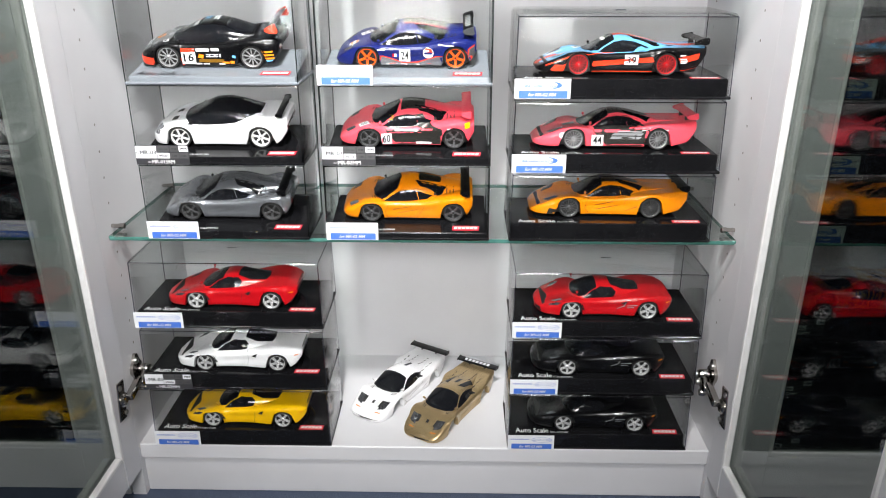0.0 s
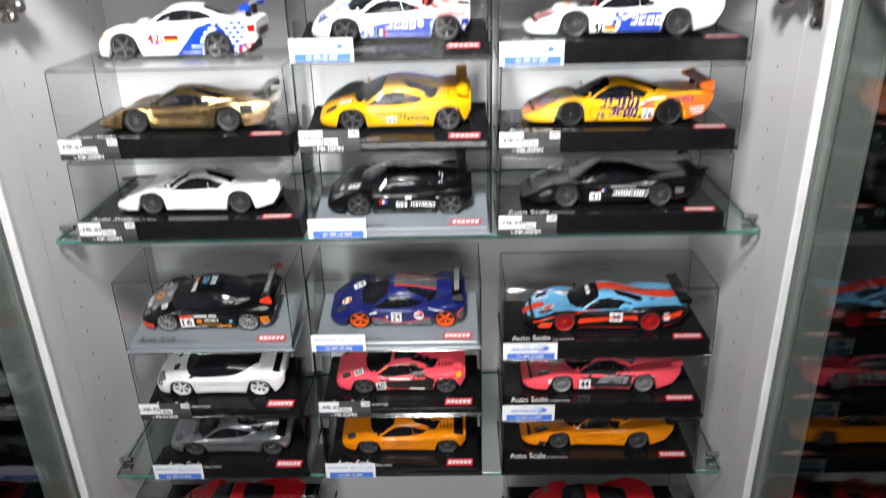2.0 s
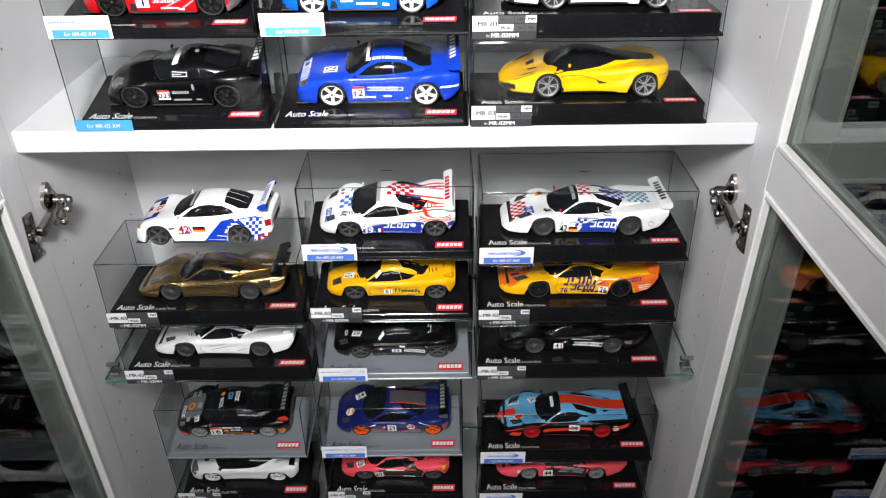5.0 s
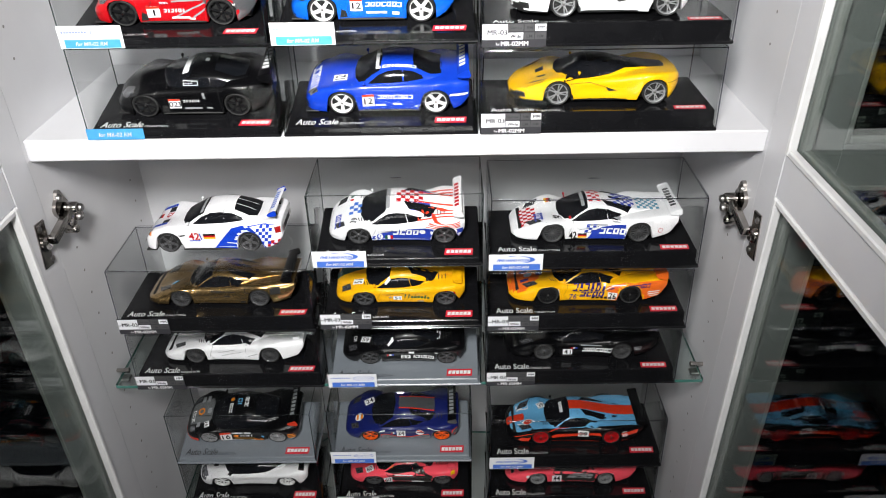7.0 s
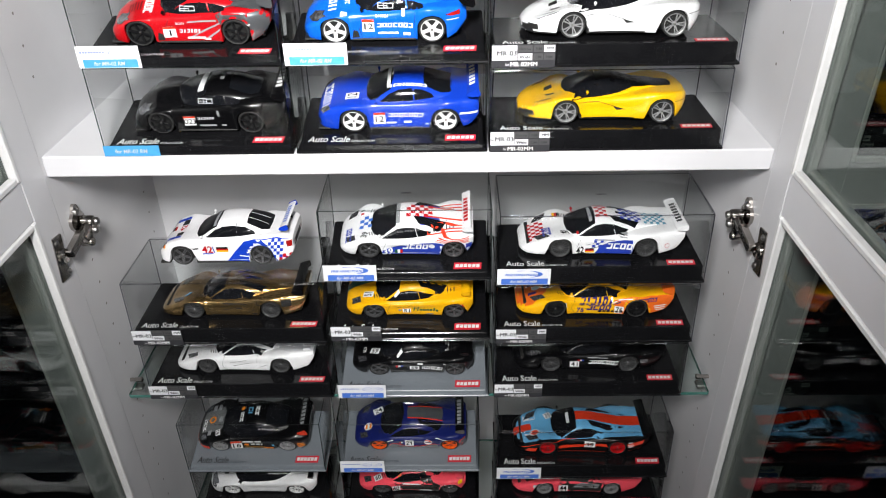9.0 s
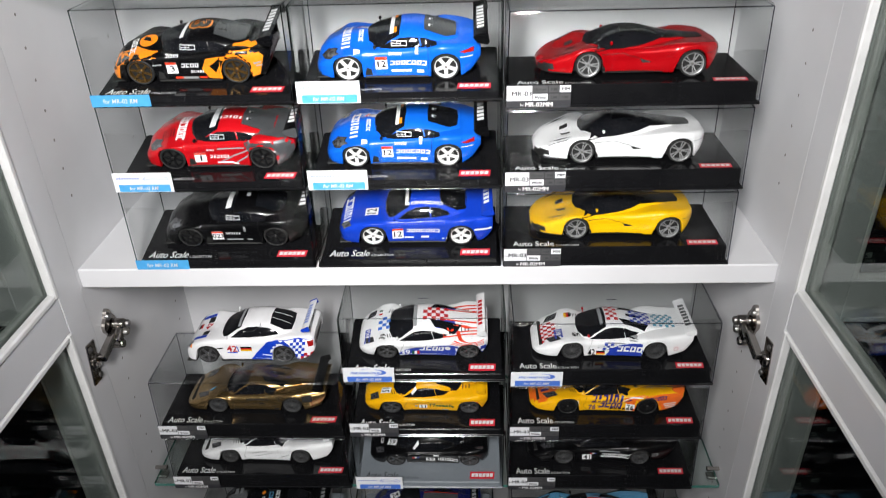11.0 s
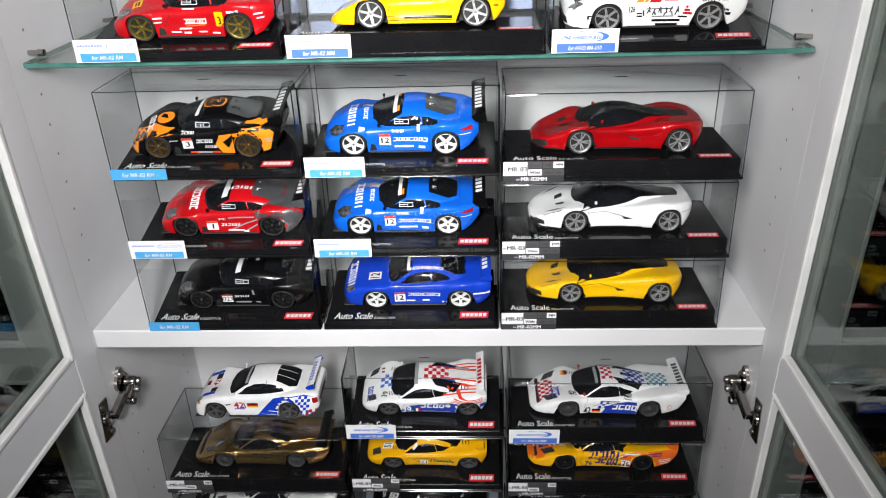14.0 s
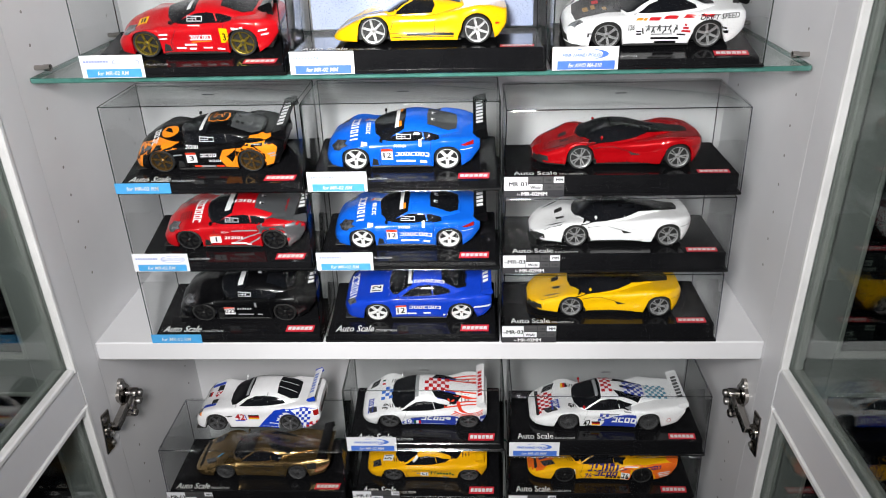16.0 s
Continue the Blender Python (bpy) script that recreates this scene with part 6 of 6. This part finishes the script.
c = gt_details(Car("gt_short", "yellow and green racing supercar model numbered 51", AMBER, (XC + 0.094, CS, z0 + 0.0935 + bs), RIM_GREY, "five", mirrors=AMBER))
c.poly("green_nose", "top", [(0, 3), (0, 30), (44, 30), (44, 6), (30, 4)], GREEN, 1)
c.number("51", "top", 29, -16, 9, 13, 80)
c.rects("headlight_cover", "top", [(9, -24, 10, 9)], UNDER, 2)
c.number("51", "side", 76, 11.5, 10, 6)
c.rects("script_mark", "side", [(84, 11, 1.3, 8, 1.5), (88.5, 11, 1.3, 8, 1.5), (92, 11.5, 3, 3), (96, 11.5, 3, 3), (100, 11.5, 3, 3), (104, 11.5, 3, 3), (108, 11.5, 2, 5, 1), (111.5, 11.5, 3, 3)], GREEN, 2)
flag(c, 134, 19, 11, 6, (RED, PW, FBLUE, PW, RED))
c.lines("sun_strip", "side", [((62, 30), (68, 35))], 2.6, PW, 3)
c.rects("sponsor_mark", "side", [(66, 11, 3, 2), (100, 6.5, 8, 1.5)], MGREY, 2)
c.wing(148, 41, 30, 11, AMBER, 8, 12)
c = gt_details(Car("gt_short", "white and blue striped racing supercar model numbered 39", PW, (XC + 0.094, CS, z0 + 0.182 + bs), RIM_GREY, "five", mirrors=PW))
c.poly("blue_side", "side", [(45, 10), (60, 14), (84, 20), (112, 23), (155, 21), (155, 4), (45, 4)], FBLUE, 1)
for k in range(4):
    c.lines("red_stripe", "side", [((113 + 2 * k, 24.6 + 1.8 * k), (152, 23.8 + 1.8 * k))], 0.9, VERM, 2)
    c.lines("red_stripe", "top", [((104, -8 - 5 * k), (150, -8 - 5 * k)), ((104, 8 + 5 * k), (150, 8 + 5 * k))], 2.0, VERM, 2)
c.chequer("red_chequer", "top", 80, -10, 6, 4, 5, RED, 0, 3)
c.chequer("blue_chequer", "top", 24, -9, 3, 4, 5, hued("mid_blue", 60, 110, 200), 0, 2)
c.poly("star_patch", "top", [(90, 9), (96, 19), (120, 19), (118, 9)], FBLUE, 1)
c.poly("star_patch", "top", [(90, -9), (96, -19), (120, -19), (118, -9)], FBLUE, 1)
for f in (1, -1):
    c.poly("engine_window", "top", [(x, y * f) for x, y in c.s["vents"]], SMOKE, 3)
c.text("39", "side", 58, 9.5, 8, PW, 3, 11)
flag(c, 66, 6.5, 9, 5, (GREEN, PW, RED))
c.rects("brand_mark", "side", glyphs(75, 12.4, 8, 4, 30, 1.5), PW, 3)
disc(c, "side", 109, 17.5, 3.6, PW)
word_across(c, 8, -24, 7, 4, 22, FBLUE)
c.text("39", "top", 31, -21, 7, PK, 3, 9, 75)
c.lines("sun_strip", "top", [((70.5, -17), (70.5, 17))], 4.5, MGREY, 3)
flag(c, 24, 15, 4, 8, (RED, PW, GREEN), "top", False)
c.wing(149, 44, 31, 11, PW, 11, 12, PW, marks=RED, tilt=28)
# right column of the second glass shelf
c = gt_details(Car("gt_long", "black long-tailed racing car model with white marks, number 41", PK, (XD + 0.129, CY, z0 + bb), RIM_GREY, "multi", mirrors=PK))
c.number("41", "side", 68, 11, 12, 8)
c.rects("brand_mark", "side", glyphs(86, 11.5, 6.5, 7, 38, 1.5), PW, 3)
c.rects("sponsor_mark", "side", [(84, 21, 26, 1.4), (150, 19, 12, 0.9, 2), (150, 17, 12, 0.9, 2), (150, 15, 12, 0.9, 2)], MGREY, 2)
flag(c, 72, 16, 8, 3, (RED, PW, FBLUE))
flag(c, 40, 8, 5, 8, (RED, PW, FBLUE), "top")
c.wing(180, 38.5, 31, 12, PK, 8, 13)
c = gt_details(Car("gt_long", "yellow, orange and purple long-tailed racing car numbered 76", AMBER, (XD + 0.129, CY, z0 + 0.088 + bb), RIM_BLACK, "multi", mirrors=AMBER))
PURPLE = hued("purple", 48, 34, 110)
c.poly("orange_tail", "side", [(108, 24), (130, 30), (186, 30), (186, 4), (152, 4), (150, 16), (122, 4), (112, 4)], hued("race_orange", 240, 110, 35), 1)
c.poly("orange_nose", "top", c.both([(0, 0), (1, 26), (16, 30), (30, 12), (32, 0)]), hued("race_orange", 240, 110, 35), 1)
c.lines("white_line", "side", [((106, 20), (114, 25)), ((114, 25), (130, 28)), ((50, 22), (47, 10))], 1.2, PW, 2)
c.lines("purple_line", "side", [((108, 18), (116, 23)), ((47, 21), (44, 9))], 1.4, PURPLE, 2)
c.rects("brand_mark", "side", glyphs(67, 17.8, 8.4, 6, 40, 2.5), PURPLE, 4)
c.rects("brand_mark", "side", glyphs(76, 9.4, 7.6, 4, 29, 2.2), PURPLE, 4)
c.rects("brand_mark", "side", [(90 + 5 * k, 7, 3.8, 2.4, 0.5) for k in range(6)], PK, 3)
c.number("76", "side", 115, 11, 11, 10)
c.text("76", "side", 68, 9.5, 6, PURPLE, 3, 9, 5, 0.2)
c.rects("brand_mark", "side", glyphs(131, 23, 5, 7, 31, 1.2), PURPLE, 3)
c.rects("sponsor_mark", "side", [(158, 16, 18, 1.4, 1), (159, 13, 16, 1.4, 1), (161, 10, 13, 1.4, 1)], PW, 3)
c.poly("brake_duct", "side", [(22, 4), (38, 4), (38, 8), (24, 9)], UNDER, 2)
c.rects("bonnet_mark", "top", [(12, -12, 8, 5), (12, 6, 8, 5), (28, -5, 6, 10)], PURPLE, 3)
disc(c, "top", 20, 0, 4, PW)
c.wing(176, 41, 32, 14, hued("race_orange", 240, 110, 35), 13, 13, tilt=12)
c = gt_details(Car("gt_long", "white and blue long-tailed racing car with chequers, numbered 42", PW, (XD + 0.129, CY, z0 + 0.175 + bb), RIM_GREY, "multi", mirrors=RED))
c.poly("blue_side", "side", [(78, 4), (84, 14), (94, 20), (110, 23), (120, 23), (122, 4)], FBLUE, 2)
c.chequer("blue_chequer", "side", 74, 12, 3, 3, 3.6, FBLUE, 1.0, 2)
c.text("42", "side", 61, 9, 8.5, PK, 3, 9)
flag(c, 67, 6, 10, 5, (hued("flag_gold", 240, 190, 30), RED, PK), upright=False)
c.rects("brand_mark", "side", glyphs(91, 10.6, 8, 4, 30, 1.4), PW, 4)
c.rects("sponsor_mark", "side", [(78, 21.5, 22, 1.4), (106, 25, 8, 1.2), (107, 27, 8, 1.2)], MGREY, 2)
c.chequer("red_chequer", "top", 8, -22, 4, 9, 4, RED, 0, 2)
word_across(c, 22, -23, 8, 4, 21, FBLUE)
c.text("42", "top", 42, -20, 7, PK, 3, 9, 75)
c.chequer("red_chequer", "top", 80, -12, 3, 7, 4.4, RED, 0, 2)
c.chequer("blue_chequer", "top", 108, -12, 6, 6, 4.2, FBLUE, 0, 3)
c.chequer("teal_chequer", "top", 136, -12, 7, 6, 4.2, TEALC, 0, 3)
flag(c, 34, 16, 7, 8, (hued("flag_gold", 240, 190, 30), RED, PK), "top")
c.lines("sun_strip", "top", [((73.5, -16), (73.5, 16))], 3.5, MGREY, 3)
disc(c, "side", 163, 15, 3.2, RED, 2)
disc(c, "side", 163, 15, 2.6, PW, 3)
c.wing(180, 38.5, 32, 13, PW, 8, 13, PW, marks=DGREY, tilt=18)

# fixed white shelf
z0 = FIXED
XE, XF, XG = -0.3115, -0.1115, 0.0875
WE = 0.1965
for i, (lab, code) in enumerate((("strip", "for MR-02 RM"), ("gloss", "for MR-02 RM"), ("strip", "for MR-02 RM"))):
    display_case(XE, XE + WE, z0 + (0, 0.0935, 0.185)[i], (0.0935, 0.0915, 0.092)[i], lab, code, False)
for i, (lab, code) in enumerate((("", ""), ("gloss", "for MR-02 RM"), ("gloss", "for MR-02 RM"))):
    display_case(XF, XF + WE, z0 + (0, 0.0935, 0.185)[i], (0.0935, 0.0915, 0.092)[i], lab, code, False)
for i in range(3):
    display_case(XG, XG + 0.239, z0 + (0, 0.0885, 0.177)[i], (0.0885, 0.0885, 0.0935)[i], "grid", "for MR-02MM")
for i, m, words in ((0, YEL, "yellow"), (1, PW, "white"), (2, CRED, "candy red")):
    c = Car("hyper", f"{words} hybrid hypercar model with a black roof", m, (XG + 0.124, CY, z0 + 0.0885 * i + bb), RIM_MID, "split", mirrors=m)
    laf_details(c)
ze = z0 + bs
c = Car("fastback", "black racing coupe model with white marks, number 023", PK, (XE + 0.1025, CS, ze), RIM_BLACK, "six", mirrors=PK)
z_details(c, PK)
c.number("023", "side", 60, 15, 11, 11, band=VERM)
word(c, "side", 68, 16, 3, 6, PW)
c.rects("sponsor_mark", "side", [(69, 8.5, 18, 2), (92, 9, 6, 1.6), (90, 20, 2.5, 7)], MGREY, 3)
c.lines("sun_strip", "top", [((75.5, -18), (75.5, 18))], 3.5, PW, 3)
c.rects("roof_mark", "top", [(92, -3, 4, 6), (92, 6, 4, 4)], PW, 3)
c.wing(165, 47, 36, 14, PK, 13, 14, PK, marks=PW, tilt=12)
c = Car("fastback", "red and silver racing coupe model numbered 1", RED, (XE + 0.1025, CS, ze + 0.0935), RIM_BLACK, "six", mirrors=PK)
z_details(c, RED)
c.poly("silver_tail", "side", [(108, 31), (120, 36), (164, 36), (164, 4), (142, 4), (112, 22)], STEEL, 1)
c.poly("silver_deck", "top", c.both([(138, 0), (124, 24), (160, 30), (163, 0)]), STEEL, 1)
c.poly("rear_window", "top", c.both(c.s["rear"]), STEEL, 2)
c.rects("rear_slot", "top", [(108, -9, 5, 4), (108, 4, 5, 4)], PW, 3)
c.rects("rear_slot", "top", [(110, -9, 3, 3), (110, 4, 3, 3)], PK, 4)
c.lines("silver_line", "side", [((78, 24), (108, 26)), ((78, 8), (112, 24)), ((96, 8), (112, 18))], 1.6, MGREY, 2)
c.number("1", "side", 59, 14, 11, 11, band=VERM, tw=0.13)
word(c, "side", 68, 13, 3.6, 6, PW)
word(c, "side", 66, 22, 1.8, 5, PW)
c.rects("sponsor_mark", "side", [(75, 7, 18, 2), (92, 6, 6, 1.8), (130, 20, 14, 1.8, 1)], PW, 3)
c.rects("roof_mark", "top", glyphs(74, -9, 5, 6, 30, 0.6), PW, 3)
word_across(c, 38, -24, 8, 7, 38, PW)
c.lines("bonnet_slat", "top", [((22 + 3 * k, -18), (22 + 3 * k, -7)) for k in range(5)] + [((22 + 3 * k, 18), (22 + 3 * k, 7)) for k in range(5)], 1.2, UNDER)
c.lines("sun_strip", "top", [((75.5, -18), (75.5, 18))], 3.5, PW, 3)
c.wing(165, 47, 36, 14, PK, 13, 14, STEEL, marks=PW, tilt=12)
c = Car("fastback", "black and orange racing coupe model with bronze wheels, number 3", PK, (XE + 0.0905, CS, ze + 0.185), RIM_BRONZE, "six", mirrors=PK)
z_details(c, PK)
c.poly("orange_flank", "side", [(90, 15), (96, 26), (120, 30), (128, 36), (150, 35), (158, 26), (152, 8), (118, 6), (96, 6)], FORANGE, 1)
c.poly("black_slash", "side", [(98, 18), (112, 28), (110, 20), (104, 12)], PK, 2)
c.poly("black_slash", "side", [(126, 27), (134, 33), (140, 27)], PK, 2)
c.poly("orange_arch", "side", [(2, 6), (6, 22), (30, 31), (50, 30), (50, 27), (32, 27), (14, 20), (10, 6)], FORANGE, 1)
c.number("3", "side", 61, 17, 10, 12, band=VERM)
word(c, "side", 70, 17, 4.6, 4, PW, 1.2, 1)
word(c, "side", 57, 27, 2.2, 6, PW)
word(c, "side", 78, 11.5, 2.4, 6, PW, 1.2, 0.6)
c.rects("sponsor_mark", "side", [(62, 6, 8, 1.8), (86, 6, 8, 1.8)], VERM, 3)
c.rects("sponsor_mark", "side", [(68, 5.5, 17, 2.2), (46, 20, 7, 1.6), (148, 20, 7, 1.6), (150, 17, 6, 1.4)], MGREY, 3)
disc(c, "top", 39, -8, 8.5, FORANGE, 2)
c.poly("swirl", "top", [(34, -7), (43, -11), (41, -5), (36, -2)], PK, 3)
word_across(c, 22, -24, 7, 4, 22, PW)
c.text("3", "top", 88, 0, 18, PK, 4, 17, -90, bold=0.05)
c.text("3", "top", 88, 0, 19.5, FORANGE, 3, 19, -90, bold=0.1)
c.poly("grey_rear_window", "top", c.both(c.s["rear"]), DGREY, 2)
c.rects("rear_slot", "top", [(108, -8, 4, 4), (108, 4, 4, 4), (114, -8, 3, 4)], PK, 3)
c.wing(165, 47, 36, 14, PK, 13, 14, PK, marks=PW, tilt=14)
# middle column of the fixed shelf
c = Car("three_box", "blue racing saloon coupe model with white wheels, number 12", RBLUE, (XF + 0.103, CS, ze), RIM_WHITE, "star", mirrors=RBLUE, scale=1.02)
c.number("12", "side", 65, 15, 12, 13, band=VERM)
word(c, "side", 74, 16, 5, 7, PW, 1.3)
c.number("12", "top", 37, -13, 13, 14, 90)
word_across(c, 6, -22, 9, 8, 40, PW)
c.rects("sponsor_mark", "side", [(72, 9, 10, 1.8), (90, 9.5, 8, 2), (112, 8, 5, 2), (146, 20, 18, 2.4, 1)], PW, 3)
c.lines("sun_strip", "top", [((75.5, -18), (75.5, 18))], 3.5, PW, 3)
c.rects("roof_mark", "top", glyphs(76, -19, 3.4, 9, 38, 0.6), PW, 3)
c.lines("window_bar", "side", [((101, 33.5), (100, 43.8))], 1.2, RBLUE, 3)
c.poly("front_duct", "front", [(-28, 8), (28, 8), (26, 13), (-26, 13)], UNDER, 2)
c.wing(160, 44, 33, 13, RBLUE, 10, 14, RBLUE, marks=PW, tilt=26)
for i, tail in ((1, SMOKE), (2, DGREY)):
    c = Car("fastback", "bright blue racing coupe model with white wheels, number 12", BLUE, (XF + 0.094, CS, ze + (0, 0.0935, 0.185)[i]), RIM_WHITE, "star", mirrors=PK)
    z_details(c, BLUE)
    c.number("12", "side", 62, 18, 11, 13, band=VERM)
    word(c, "side", 70, 15.5, 5, 7, PW, 1.3)
    word(c, "side", 69, 26, 2.2, 6, PW)
    c.rects("sponsor_mark", "side", [(71, 9, 20, 2.2), (96, 8, 7, 3), (95, 27, 3, 6), (136, 23, 20, 0.8), (40, 28, 5, 1.4)], PW, 3)
    c.rects("orange_sun_strip", "top", [(74.5, -18, 3, 8), (74.5, 10, 3, 8)], FORANGE, 4)
    c.number("12", "top", 46, 10, 8, 9, 75, band=VERM)
    word_across(c, 27, -24, 8.5, 8, 44, PW)
    word_across(c, 43, -16, 3.6, 6, 17, PW)
    c.poly("rear_window", "top", c.both(c.s["rear"]), tail, 2)
    c.rects("rear_slot", "top", [(108, -9, 5, 4), (108, 4, 5, 4)], PW, 3)
    c.rects("rear_slot", "top", [(110, -9, 3, 3), (110, 4, 3, 3)], PK, 4)
    c.poly("taillight", "side", [(143, 29), (157, 31), (157, 27), (148, 27)], TAILRED, 3)
    c.wing(166, 46, 36, 14, PK, 15, 14, PK, marks=PW, tilt=14)

# top glass shelf
z0 = GLASS_3
display_case(-0.316, -0.119, z0, 0.093, "gloss", "for MR-02 RM", False)
display_case(-0.115, 0.127, z0, 0.098, "gloss", "for MR-02 MM", True)
display_case(0.131, 0.327, z0, 0.093, "polish", "for AWD MA-010", False)
c = Car("fastback", "red racing coupe model with gold wheels, number 3", RED, (-0.212, CS, z0 + bs), RIM_GOLD, "six", mirrors=PK)
z_details(c, RED)
c.number("3", "side", 108, 21, 10, 14, band=YEL, plate=YEL)
c.rects("brand_mark", "side", glyphs(72, 16, 5.6, 7, 22, 0.4), PW, 3)
c.lines("yellow_line", "side", [((73, 14), (92, 15))], 0.9, FORANGE, 3)
c.rects("sponsor_mark", "side", [(58, 8, 9, 1.6), (70, 7, 7, 1.8), (84, 8, 9, 1.4), (66, 11, 12, 1.6), (98, 7, 8, 1.6), (118, 27, 9, 2.4), (128, 27.5, 4, 2.4), (146, 24, 8, 1.8, 1), (148, 20, 7, 1.6, 1), (46, 22, 7, 1.4), (46, 18, 6, 1.4), (72, 29, 12, 1.2)], PW, 3)
c.poly("yellow_mark", "top", [(24, -22), (34, -22), (34, -12), (24, -12)], YEL, 2)
c.rects("yellow_mark_ink", "top", [(27, -20, 2, 6), (30, -20, 2, 6)], PK, 3)
c.wing(157, 48, 33, 13, PK, 9, 14, PK, tilt=20)
c = Car("retro_gt", "yellow retro supercar model with black sill stripes", YEL, (0.006, CY, z0 + bb), RIM_SILVER, "six", mirrors=YEL)
c.lines("black_stripe", "side", [((53, 9.5), (118, 9.5))], 2.6, PK, 2)
c.lines("black_stripe", "side", [((53, 7), (118, 7))], 0.6, PK, 2)
c.rects("sill_mark", "side", [(58, 8.6, 15, 1.8)], YEL, 3)
c.lines("bonnet_stripe", "top", [((0, 5), (51, 5)), ((0, -5), (51, -5)), ((76, 5), (103, 5)), ((76, -5), (103, -5))], 6, PK, 2)
c.lines("door_line", "side", [((63, 27), (56, 10)), ((99, 29), (100, 8))], 0.35, UNDER)
c.poly("side_intake", "side", [(101, 21), (112, 22), (111, 27), (103, 26)], AMBER, 2)
c.poly("side_marker", "side", [(157, 18), (161, 18), (161, 19.4), (157, 19.4)], RED, 2)
c = Car("three_box", "white drift coupe model with black bonnet and sponsor marks", PW, (0.228, CS, z0 + bs), RIM_MID, "six", mirrors=PW)
c.poly("black_bonnet", "top", c.both([(8, 0), (10, 20), (30, 22), (52, 20), (54, 0)]), PK, 1)
c.rects("bonnet_mark", "top", [(18, -8, 5, 10), (26, -6, 4, 10), (36, -12, 4, 9)], hued("gilt", 150, 110, 40), 2)
c.rects("bonnet_mark", "top", [(28, 6, 6, 6)], RED, 3)
c.rects("striped_mark", "side", [(72 + 2.6 * k, 13.5 + 3.2 * math.sin(k * 0.9) ** 2, 1.3, 5.5 - 2.2 * (k % 3 == 1), 1.6 if k % 2 else -1.0) for k in range(13)] + [(74, 19.6, 24, 0.9, 0.5), (80, 12.6, 20, 0.8)], DGREY, 2)
c.text("126", "side", 61, 20, 5, PK, 3, 6)
c.rects("red_mark", "side", [(76, 26, 10, 2.4, 2), (90, 27, 12, 2.4, 2), (108, 28, 12, 2.4, 3), (124, 30, 10, 2, 2), (108, 15, 8, 2), (109, 18, 5, 2), (110, 21, 2, 2)], RED, 3)
c.rects("amber_mark", "side", [(64, 26, 6, 2, 2), (71, 26, 3, 2, 2)], FORANGE, 3)
c.text("DRIFT SPEED", "side", 141, 29.6, 4.2, PK, 3, 36, 1, 0.15, name="lettering", bold=0.02)
c.rects("sponsor_mark", "side", [(66, 15, 5, 1.4), (66, 12.5, 5, 1.4), (80, 8.5, 26, 2), (84, 5, 20, 2), (104, 12, 8, 1.4), (142, 18, 7, 1.6), (142, 14, 9, 2.6), (38, 22, 4, 1.6)], PK, 3)
c.poly("front_duct", "front", [(-26, 6), (26, 6), (24, 12), (-24, 12)], UNDER, 2)
c.poly("duct", "side", [(20, 12), (24, 12), (24, 16), (20, 16)], UNDER, 2)
c.wing(160, 44, 30, 11, PK, 8, 14)
# back board of the tall clear case
solid("silver_card", surface("silver_card", (0.3, 0.36, 0.55), (0.45, 0.5, 0.65), 0.3, 0.3, 12), "shiny blue-silver backing card standing inside the clear case", "backing card", [(-0.108, 0.09, z0 + 0.0255, 0.12, 0.0915, z0 + 0.088)], kind="", bevel=0)

# the neighbouring cabinets, seen through the door glass
CARS = {ob["label"]: ob for ob in scene.objects if ob.get("category") == "model car"}


def car_like(words, at):
    src = next(ob for lab, ob in CARS.items() if words in lab)
    return copy_thing(src, Matrix.Translation(at))


def neighbour_stack(x0, z, rows):
    for h, lab, code, words in rows:
        display_case(x0, x0 + WB, z, h, lab, code)
        car_like(words, (x0 + 0.12, CY, z + bb))
        z += h


neighbour_stack(0.433, DECK, ((0.087, "grid", "for MR-02MM", "black mid"), (0.087, "grid", "for MR-02MM", "black racing coupe model"), (0.09, "grid", "for MR-02MM", "yellow, orange")))
neighbour_stack(0.433, GLASS_1, ((0.083, "polish", "for MR-02 MM", "orange long"), (0.085, "polish", "for MR-02 MM", "pink and dark"), (0.09, "polish", "for MR-02 MM", "light blue")))
neighbour_stack(0.433, GLASS_2, ((0.088, "grid", "for MR-02MM", "black long"), (0.088, "grid", "for MR-02MM", "yellow, orange"), (0.09, "grid", "for MR-02MM", "orange long")))
neighbour_stack(0.433, FIXED, ((0.088, "grid", "for MR-02MM", "yellow hybrid"), (0.088, "grid", "for MR-02MM", "red mid"), (0.09, "grid", "for MR-02MM", "white hybrid")))
neighbour_stack(-0.668, DECK, ((0.087, "gloss", "for MR-02 MM", "yellow mid"), (0.087, "gloss", "for MR-02 MM", "silver road"), (0.09, "gloss", "for MR-02 MM", "red mid")))
neighbour_stack(-0.668, GLASS_1, ((0.083, "polish", "for MR-02 MM", "red mid"), (0.085, "gloss", "for MR-02 MM", "black long"), (0.09, "gloss", "for MR-02 MM", "pink and dark")))
neighbour_stack(-0.668, GLASS_2, ((0.088, "grid", "for MR-02MM", "red mid"), (0.088, "grid", "for MR-02MM", "silver road"), (0.09, "grid", "for MR-02MM", "plain white")))
neighbour_stack(-0.668, FIXED, ((0.088, "grid", "for MR-02MM", "black mid"), (0.088, "grid", "for MR-02MM", "light blue"), (0.09, "grid", "for MR-02MM", "black racing")))
